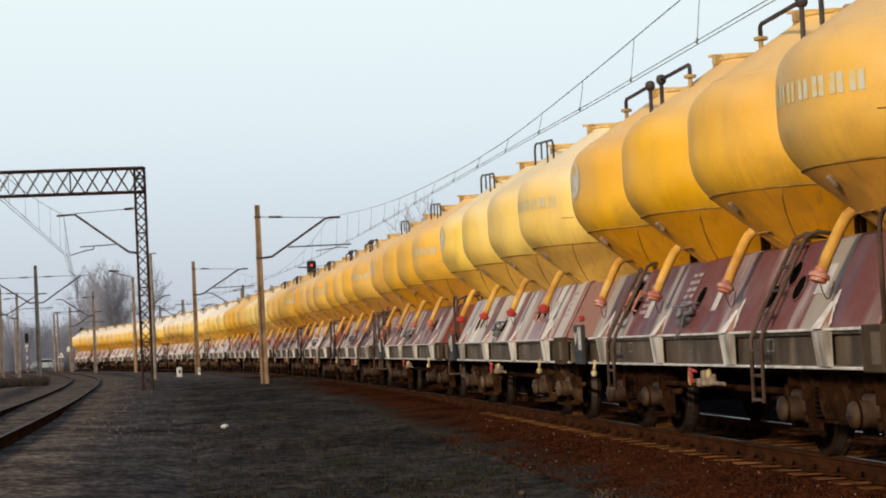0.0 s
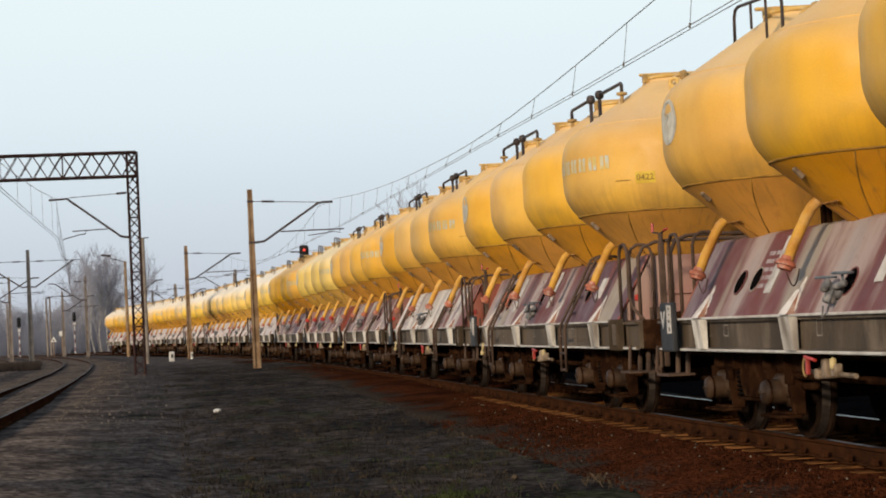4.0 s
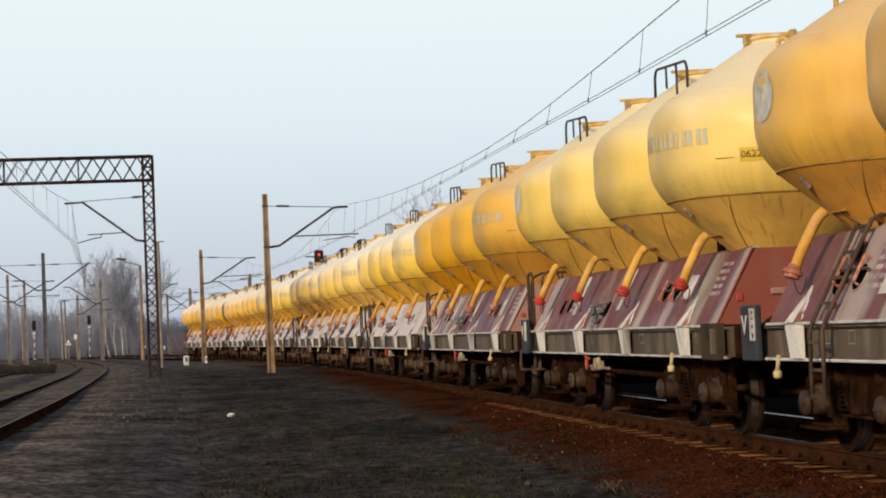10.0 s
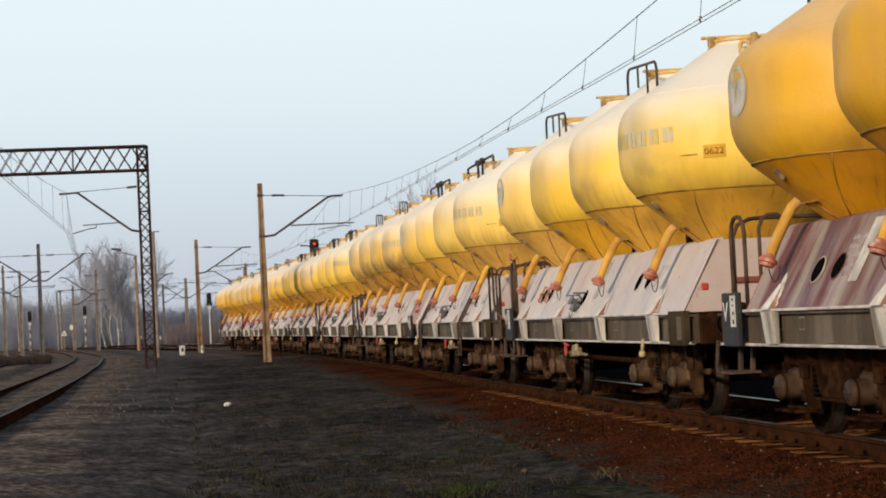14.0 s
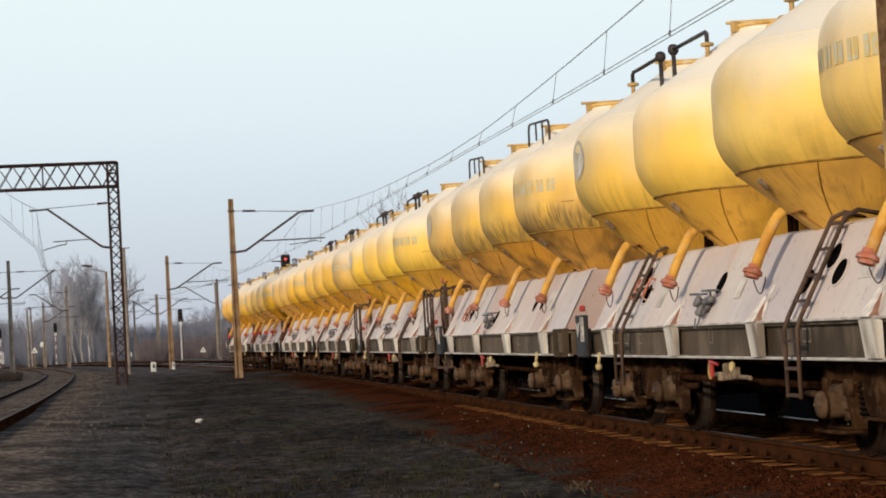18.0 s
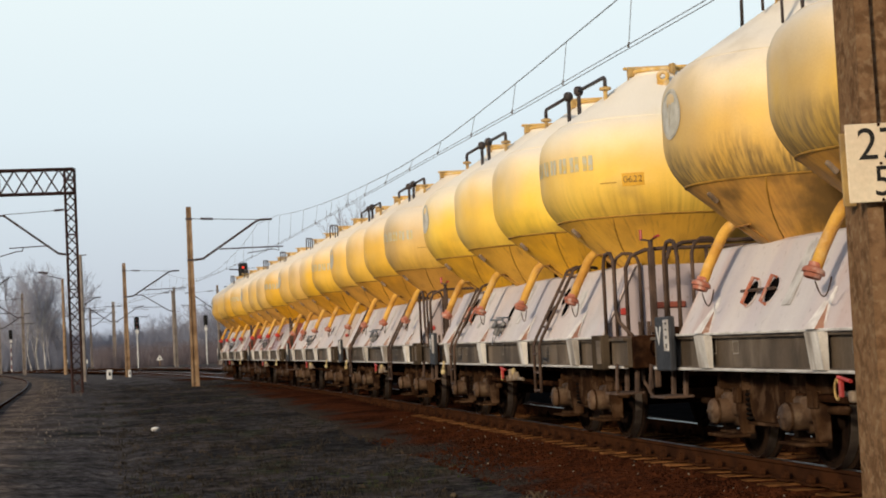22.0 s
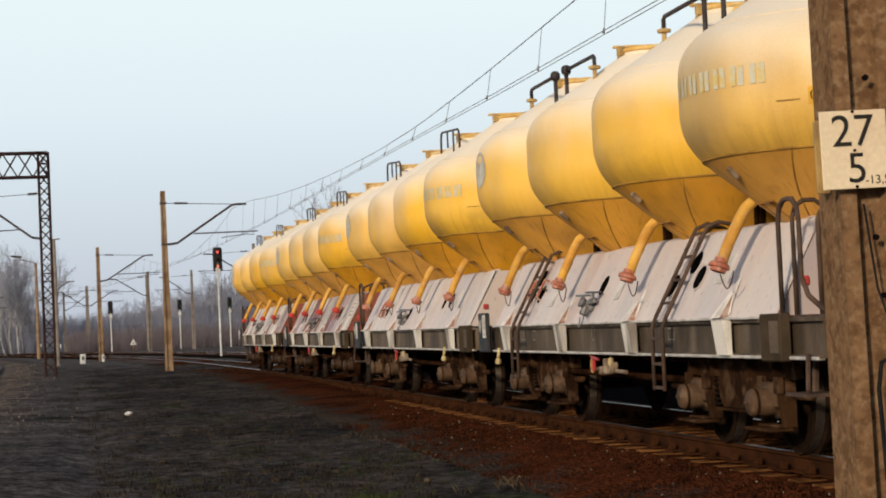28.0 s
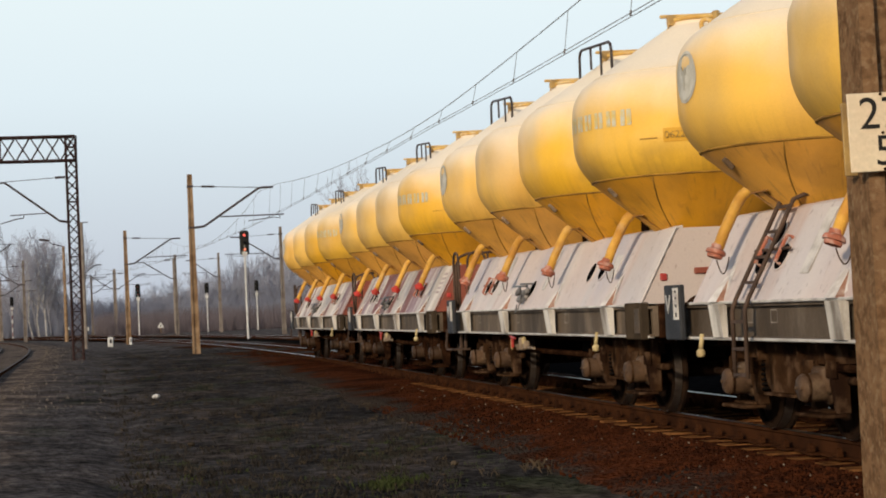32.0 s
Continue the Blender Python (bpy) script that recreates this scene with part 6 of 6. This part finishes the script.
e_ = empty("notice", pose(-42.7, 195.4, ground_z(-42.7, 195.4)), "square white notice board on a post", "sign", "notices")
part("peg", rod(B(), [(0, 0, -0.2), (0, 0, 2.6)], 0.05, 6), CONC, e_)
part("board", box(B(), -0.26, 0.26, -0.08, -0.05, 2.1, 2.6), WHITEWASH, e_)


def make_car(x, y, turn, label, van=False):
    """A small car far off: body, glass, wheels."""
    e = empty("car", pose(x, y, 0.0, 0, 0, turn), label, "car", "passing cars")
    o = [(-2.0, 0.35), (-2.05, 0.75), (-1.1, 0.92), (-0.5, 1.42), (0.9, 1.45), (1.55, 0.95), (2.0, 0.85), (2.02, 0.35)]
    if van:
        o = [(-2.2, 0.35), (-2.25, 0.9), (-1.5, 1.1), (-1.0, 1.75), (2.1, 1.8), (2.15, 0.35)]
    bm = B()
    prism(bm, [(p, q) for p, q in o], -0.8, 0.8)
    bmesh.ops.bevel(bm, geom=list(bm.edges), offset=0.07, segments=2, affect="EDGES")
    part("body", bm, CARPAINT, e, m=pose(0, 0, 0, 0, 0, -90))
    bm = B()
    prism(bm, [(-0.85, 1.0), (-0.45, 1.34), (0.8, 1.36), (1.2, 1.0)], -0.815, 0.815)
    part("side_glass", bm, GLASS, e, m=pose(0, 0, 0, 0, 0, -90))
    for wx in (-1.25, 1.25):
        for wy in (-0.72, 0.72):
            wl = part("wheel", lathe(B(), [(0.001, -0.1), (0.3, -0.1), (0.31, 0.1), (0.001, 0.1)], 16, wx, 0.31, "y"), RUBBER, e, m=pose(0, wy, 0))
    return e


CARS = [make_car(-53, 231, 195, "small white car passing on the far road"), make_car(-53, 231, 195, "white saloon car passing on the far road"), make_car(-53, 231, 15, "white van passing on the far road", True)]
_r = B()
box(_r, -320, 240, -3.2, 3.2, -0.05, 0.02)
tagged(new("road", mesh_of("road", _r, SILL)), "grey far road behind the tracks", "road", kind="structure").matrix_world = pose(-50, 233, ground_z(-50, 233) + 0.02, 0, 0, 12)

# ---- trees ----


def bare_tree(seed, height, spread, levels, trunk_r):
    """A winter tree as vertex and face lists: trunk and limbs, then fine twigs."""
    rng = random.Random(seed)
    out = {0: ([], []), 1: ([], [])}

    def limb(p, d, length, r, depth):
        vs, fs = out[0 if depth < 2 else 1]
        segs = 4 if depth == 0 else (3 if depth == 1 else 2)
        sides = 6 if depth == 0 else (4 if depth == 1 else 3)
        pts = [p]
        dirs = [d]
        for k in range(segs):
            d = (d + Vector((rng.gauss(0, 0.13), rng.gauss(0, 0.13), rng.gauss(0.05, 0.08)))).normalized()
            p = p + d * (length / segs)
            pts.append(p)
            dirs.append(d)
        base = len(vs)
        for k, q in enumerate(pts):
            dd = dirs[k]
            u = dd.cross(Vector((0.31, 0.9, 0.2))).normalized()
            w = dd.cross(u)
            rr = max(r * (1 - 0.75 * k / segs), 0.012)
            for j in range(sides):
                a = j * 2 * math.pi / sides
                vs.append(q + (u * math.cos(a) + w * math.sin(a)) * rr)
        for k in range(segs):
            for j in range(sides):
                a, b = base + k * sides + j, base + k * sides + (j + 1) % sides
                fs.append((a, b, b + sides, a + sides))
        if depth >= levels:
            return
        n = (15, 8, 6, 5)[min(depth, 3)]
        for k in range(n):
            u = (0.28 + 0.72 * (k + rng.random()) / n) if depth == 0 else (0.2 + 0.8 * (k + rng.random()) / n)
            i = min(int(u * segs), segs - 1)
            q = pts[i].lerp(pts[i + 1], u * segs - i)
            az = rng.random() * 2 * math.pi
            dd = dirs[i]
            side = dd.cross(Vector((math.cos(az), math.sin(az), 0.3))).normalized()
            nd = (dd * rng.uniform(0.5, 0.9) + side * spread * rng.uniform(0.6, 1.1) + Vector((0, 0, 0.25))).normalized()
            limb(q, nd, length * rng.uniform(0.32, 0.55) * (1.15 - 0.5 * u if depth == 0 else 1), r * 0.42 * (1.2 - 0.6 * u), depth + 1)

    limb(Vector((0, 0, -0.2)), Vector((0, 0, 1)), height * 0.82, trunk_r, 0)
    return out


def tree_mesh(key, data, mat):
    me = bpy.data.meshes.new(key)
    me.from_pydata([tuple(v) for v in data[0]], [], data[1])
    me.materials.append(mat)
    return me


def make_tree(seed, height, spread, levels, r, bark, label):
    d = bare_tree(seed, height, spread, levels, r)
    e = empty("tree", pose(0, 0, 0), label, "tree", "bare trees")
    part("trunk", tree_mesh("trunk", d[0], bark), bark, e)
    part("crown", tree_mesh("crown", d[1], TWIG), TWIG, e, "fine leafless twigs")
    return e


TREES = [make_tree(3, 11, 0.8, 3, 0.16, BARK, "leafless grey-brown tree at the wood's edge"), make_tree(5, 9, 0.9, 3, 0.13, BARK, "leafless young tree in the far wood"), make_tree(9, 13, 0.7, 3, 0.2, BARK, "tall leafless tree in the far wood"), make_tree(14, 12.5, 0.6, 3, 0.13, BIRCH, "white-stemmed leafless birch at the road's edge")]
_rng = random.Random(77)


def plant(kind, x, y, size, lean=3.0):
    m = pose(x, y, ground_z(x, y) - 0.05, _rng.uniform(-lean, lean), _rng.uniform(-lean, lean), _rng.uniform(0, 360))
    t = copy_thing(TREES[kind], m)
    t.scale = (size, size, size * _rng.uniform(0.9, 1.1))
    return t


def polar(az, d):
    return d * math.sin(radians(az)), d * math.cos(radians(az))


# birches by the road
for _az, _d, _s in ((-10.95, 226, 0.84), (-11.15, 228, 0.92), (-11.35, 224, 0.80)):
    plant(3, *polar(_az, _d), _s, 5)
for _az, _d, _s, _k in ((-10.8, 236, 0.88, 2), (-11.75, 238, 0.92, 0), (-10.6, 240, 0.85, 0), (-11.2, 239, 0.95, 2), (-11.5, 234, 0.98, 0), (-10.95, 237, 1.0, 0), (-10.3, 238, 0.86, 1), (-11.95, 240, 0.9, 1)):
    plant(_k, *polar(_az, _d), _s)
# the wood behind the sidings and the tracks
for _i in range(250):
    _az = _rng.uniform(-19, 3)
    _top = float(np.interp(_az, [-19, -14, -12, -11.6, -10.9, -10.4, -9, -7.5, -6, -4.5, -3, 0, 3], [7.5, 7.0, 6.6, 7.6, 7.6, 4.2, 4.0, 5.6, 7.4, 9.0, 10.0, 13, 16]))
    _d = _rng.uniform(240, 310)
    _k = _rng.choice((0, 0, 1, 1, 2))
    plant(_k, *polar(_az, _d), _top * _d / 240 / (11, 9, 13)[_k] * _rng.uniform(0.72, 1.02))
# the nearer copse behind the train
for _i in range(26):
    _az = _rng.uniform(-4.5, 3.5)
    _d = _rng.uniform(165, 205)
    _k = _rng.choice((0, 1, 2))
    plant(_k, *polar(_az, _d), float(np.interp(_az, [-4.5, -2.5, -1, 1, 3.5], [5.0, 6.0, 8.0, 13.0, 14.0])) / (11, 9, 13)[_k] * _rng.uniform(0.75, 1.0))
plant(2, *polar(-1.2, 148), 11.2 / 13, 2)
plant(0, *polar(-0.75, 151), 10.3 / 11, 2)
for _k, _t in enumerate(TREES):
    _x, _y = polar(-16 + 2.1 * _k, 262)
    _t.matrix_world = pose(_x, _y, ground_z(_x, _y) - 0.05, 0, 0, 40 * _k)


def thicket(name, az0, az1, d0, d1, count, h0, h1, label, seed, mat=SCRUB):
    """Undergrowth: many thin upright twigs that fan out, in one mesh."""
    rng = random.Random(seed)
    vs, fs = [], []
    for k in range(count):
        x, y = polar(rng.uniform(az0, az1), rng.uniform(d0, d1))
        z = ground_z(x, y)
        for q in range(7):
            h = rng.uniform(h0, h1)
            a = rng.uniform(0, 6.28)
            u = rng.uniform(0.15, 1.0) * h * 0.6
            w = rng.uniform(0.008, 0.022)
            tip = Vector((x + u * math.cos(a), y + u * math.sin(a), z + h))
            mid = Vector((x + u * 0.35 * math.cos(a), y + u * 0.35 * math.sin(a), z + h * 0.55))
            n = len(vs)
            for p, r in ((Vector((x, y, z - 0.1)), w), (mid, w * 0.8), (tip, w * 0.3)):
                for j in range(3):
                    vs.append((p.x + r * math.cos(j * 2.094), p.y + r * math.sin(j * 2.094), p.z))
            for s in (0, 3):
                for j in range(3):
                    fs.append((n + s + j, n + s + (j + 1) % 3, n + s + 3 + (j + 1) % 3, n + s + 3 + j))
    me = bpy.data.meshes.new(name)
    me.from_pydata(vs, [], fs)
    me.materials.append(mat)
    return tagged(new(name, me), label, "undergrowth", kind="stuff")


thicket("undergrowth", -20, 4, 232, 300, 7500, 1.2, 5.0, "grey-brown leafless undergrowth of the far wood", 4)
thicket("undergrowth", -9.5, 3, 193, 228, 2600, 0.6, 2.8, "brown winter scrub behind the tracks", 8, BRUSH)
thicket("bramble", -14.6, -13.0, 96, 106, 300, 0.2, 0.5, "dark bramble clump between the sidings", 5, BRIAR)
thicket("bramble", -15.6, -14.3, 108, 122, 160, 0.2, 0.5, "dark bramble clump between the sidings", 6, BRIAR)


def wood_floor():
    """The dense far wood as a bank with a ragged top, closing the view below the trees."""
    bm = B()
    rng = random.Random(2)
    prev = None
    for k in range(800):
        az = -24 + k * 0.055
        x, y = polar(az, 320 + 6 * math.sin(k * 0.3))
        top = float(np.interp(az, [-24, -14, -10.5, -9, -8, -6, -3, 0, 20], [5.6, 5.4, 6.0, 4.4, 4.8, 6.4, 8.4, 12, 13])) + rng.uniform(-1.3, 0.7) + 0.6 * math.sin(k * 0.21)
        ring = [bm.verts.new((x * (1 + 0.01 * q), y * (1 + 0.01 * q), (0.0, top * 0.6, top, 0.0)[q] - 0.1)) for q in range(4)]
        if prev:
            for q in range(3):
                bm.faces.new((prev[q], prev[q + 1], ring[q + 1], ring[q]))
        prev = ring
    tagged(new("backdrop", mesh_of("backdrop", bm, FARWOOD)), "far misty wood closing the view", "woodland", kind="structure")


wood_floor()

# ---- small things on the ground ----


def scatter(name, count, place, size, mat, label, category, seed):
    """Many small stones in one mesh."""
    rng = random.Random(seed)
    vs, fs = [], []
    shape = [(1, 0, 0), (-1, 0, 0), (0, 1, 0), (0, -1, 0), (0, 0, 1), (0, 0, -1)]
    tri = [(0, 2, 4), (2, 1, 4), (1, 3, 4), (3, 0, 4), (2, 0, 5), (1, 2, 5), (3, 1, 5), (0, 3, 5)]
    for k in range(count):
        p = place(rng)
        s = size * rng.uniform(0.5, 1.5)
        rot = Euler((rng.uniform(0, 6), rng.uniform(0, 6), rng.uniform(0, 6))).to_matrix()
        n = len(vs)
        for v in shape:
            q = rot @ Vector((v[0] * rng.uniform(0.7, 1.2), v[1] * rng.uniform(0.7, 1.2), v[2] * rng.uniform(0.5, 0.9))) * s
            vs.append((p.x + q.x, p.y + q.y, p.z + q.z))
        fs += [(n + a, n + b, n + c) for a, b, c in tri]
    me = bpy.data.meshes.new(name)
    me.from_pydata(vs, [], fs)
    me.materials.append(mat)
    return tagged(new(name, me), label, category, kind="stuff")


def on_shoulder(rng):
    s = 8 + 46 * rng.random() ** 1.3
    a = -0.36 - 1.6 * rng.random() ** 1.4
    h = -0.195 - 0.165 * (max(-0.8 - a, 0) / 1.2) ** 0.9
    return on_track(s, a, h)


def between_rails(rng):
    return on_track(8 + 50 * rng.random(), rng.uniform(0.1, 1.45), -0.215)


def on_soil(rng):
    y = 15 + 70 * rng.random() ** 1.6
    x = rng.uniform(-0.34, 0.02) * y
    return Vector((x, y, ground_z(x, y) - 0.01))


def beside_siding(rng):
    s = 22 + 95 * rng.random() ** 1.3
    while noise.noise(Vector((s * 0.5, 3, 8))) + 0.3 * noise.noise(Vector((s * 1.9, 3, 8))) < rng.uniform(-0.5, 0.35):
        s = 22 + 95 * rng.random() ** 1.3
    out = 0.75 + 2.0 * rng.random() ** 2.2
    p = on_track(s, -9.0 + siding(s)[0] + out)
    return Vector((p.x, p.y, ground_z(p.x, p.y) - 0.015 + 0.15 * max(0, 1 - (out - 0.8) / 2.3)))


scatter("pebbles", 800, beside_siding, 0.021, CHIPS, "pale stones spilled beside the siding", "pebbles", 16)
scatter("ballast_stones", 18000, on_shoulder, 0.018, STONE, "loose rust-brown ballast stones on the shoulder", "ballast stones", 3)
scatter("ballast_stones", 3500, between_rails, 0.030, STONE, "loose rust-brown ballast stones between the rails", "ballast stones", 5)
scatter("pebbles", 380, on_shoulder, 0.014, CHIPS, "pale chips among the rust-brown ballast", "pebbles", 21)
scatter("pebbles", 700, on_soil, 0.012, STRAW, "scattered pale pebbles and litter on the soil", "pebbles", 6)


def lump(x, y, r, mat, label, category):
    e = B()
    bmesh.ops.create_icosphere(e, subdivisions=2, radius=r)
    for v in e.verts:
        v.co *= 1 + 0.35 * noise.noise(v.co * 9 / max(r, 0.01) * 0.1 + Vector((x, y, 0)))
        v.co.z *= 0.6
    ob = new("stone" if category == "stone" else "clod", mesh_of("lump", e, mat))
    ob.matrix_world = pose(x, y, ground_z(x, y) + r * 0.18, 0, 0, x * 50)
    tagged(ob, label, category, "loose lumps")


lump(-5.1, 37.3, 0.085, WHITEWASH, "pale stone lying on the dark ground", "stone")
lump(-2.84, 23.85, 0.05, STRAW, "small tan stone lying on the dark ground", "stone")
lump(-6.0, 27.5, 0.10, SOIL, "dark clod of earth on the ground", "clod")
lump(1.55, 17.6, 0.05, STRAW, "tan lump at the edge of the ballast", "stone")
lump(0.4, 19.3, 0.045, STRAW, "tan lump at the edge of the ballast", "stone")
lump(-3.3, 18.9, 0.02, WHITEWASH, "pale chip on the dark ground", "stone")


def tufts(name, count, place, h, mat, label, seed, wide=0.012):
    rng = random.Random(seed)
    vs, fs = [], []
    for k in range(count):
        p = place(rng)
        for q in range(9):
            a = rng.uniform(0, 6.28)
            hh = h * rng.uniform(0.4, 1.2)
            u = hh * rng.uniform(0.3, 1.3)
            b = p + Vector((rng.gauss(0, 0.05), rng.gauss(0, 0.05), 0))
            n = len(vs)
            px, py = -math.sin(a) * wide, math.cos(a) * wide
            vs += [(b.x - px, b.y - py, b.z - 0.02), (b.x + px, b.y + py, b.z - 0.02), (b.x + u * 0.5 * math.cos(a), b.y + u * 0.5 * math.sin(a), b.z + hh * 0.8), (b.x + u * math.cos(a), b.y + u * math.sin(a), b.z + hh)]
            fs += [(n, n + 1, n + 2), (n, n + 2, n + 3)]
    me = bpy.data.meshes.new(name)
    me.from_pydata(vs, [], fs)
    me.materials.append(mat)
    tagged(new(name, me), label, "grass", kind="stuff")


def near_bottom(rng):
    y = 15.5 + 9 * rng.random() ** 2
    x = rng.uniform(-0.28, 0.06) * y
    return Vector((x, y, ground_z(x, y)))


def clump(rng):
    return Vector((-0.28 + rng.gauss(0, 0.16), 17.3 + rng.gauss(0, 0.25), -0.35))


tufts("grass", 700, on_soil, 0.03, STRAW, "short dry grass scattered over the soil", 11, 0.006)
tufts("grass", 3200, on_soil, 0.045, DEAD, "dark dead grass in low tufts over the soil", 15, 0.010)
tufts("grass", 260, near_bottom, 0.018, GRASS, "sparse short green grass in the foreground", 12, 0.006)
tufts("weeds", 26, clump, 0.05, GRASS, "small green weed clump in the foreground", 13, 0.012)
tufts("straw", 6, lambda r: Vector((0.95 + r.gauss(0, 0.2), 18.0 + r.gauss(0, 0.3), -0.34)), 0.07, STRAW, "dry stalks at the ballast edge", 14, 0.0018)


# ---- sleepers, chairs ----
def sleepers():
    bm = B()
    box(bm, -0.13, 0.13, -0.31, 1.81, -0.33, -0.172, bevel=0.012)
    me = mesh_of("sleeper", bm, WOOD)
    for v in me.vertices:
        v.co.y = -v.co.y
    bm = B()
    for y in (-0.0, -1.5):
        box(bm, -0.11, 0.11, y - 0.15, y + 0.15, -0.172, -0.150, bevel=0.006)
        for d in (-0.11, 0.11):
            box(bm, -0.05, 0.05, y + d - 0.03, y + d + 0.03, -0.150, -0.115, bevel=0.008)
            lathe(bm, [(0.045, y + d - 0.02), (0.045, y + d + 0.02), (0.001, y + d + 0.022)], 10, 0, -0.112, "y")
    chair = mesh_of("rail_chair", bm, RAIL)
    for k in range(170):
        s = -8 + 0.62 * k
        m = track_pose(s)
        ob = part("sleeper", me, WOOD, BED)
        ob.matrix_local = m @ pose(0, _rng.uniform(-0.04, 0.04), _rng.uniform(-0.022, -0.008), 0, 0, _rng.uniform(-0.8, 0.8))
        if -4 < s < 60:
            part("rail_chair", chair, RAIL, BED).matrix_local = m
    for k in range(90):
        ob = part("sleeper", me, WOOD, BED_LEFT)
        s = 20 + 0.7 * k
        ob.matrix_local = track_pose(s, -10.55 + siding(s)[0], -0.005)


sleepers()



def motions():
    times = [r[0] for r in TRAVEL]
    total = travel(32.0)
    steps = int(total / 0.46 / radians(75)) + 1
    fine = np.linspace(0, 32, 1281)
    gone = np.array([travel(t) for t in fine])
    roll = sorted({0.0, 32.0} | {round(float(np.interp(total * i / steps, gone, fine)) * FPS) / FPS for i in range(1, steps)})
    for ob, a, side in WAGONS:
        walk(ob, [(t, train_pose(a, side, t)) for t in times])
        for ws in [c for c in ob.children if c.name.startswith("wheelset")]:
            at = ws.location.copy()
            sign = -1 if side == "A" else 1
            walk(ws, [(t, pose(at.x, at.y, at.z, 0, sign * math.degrees(travel(t) / 0.46), 0)) for t in roll])
    # cars on the far road: where each is at a moment, and its speed along the road
    along = Vector((math.cos(radians(12)), math.sin(radians(12)), 0))
    for car, t0, place, speed in ((CARS[0], 0.0, (-53.0, 229.6), -6.5), (CARS[1], 9.0, (-57.6, 228.8), -4.5), (CARS[2], 19.0, (-50.9, 230.1), 6.2)):
        turn = 192 if speed < 0 else 12
        rows = []
        for t in (0.0, 32.0):
            p = Vector((*place, 0)) + along * speed * (t - t0)
            rows.append((t, pose(p.x, p.y, ground_z(p.x, p.y) + 0.05, 0, 0, turn)))
        walk(car, rows)


motions()
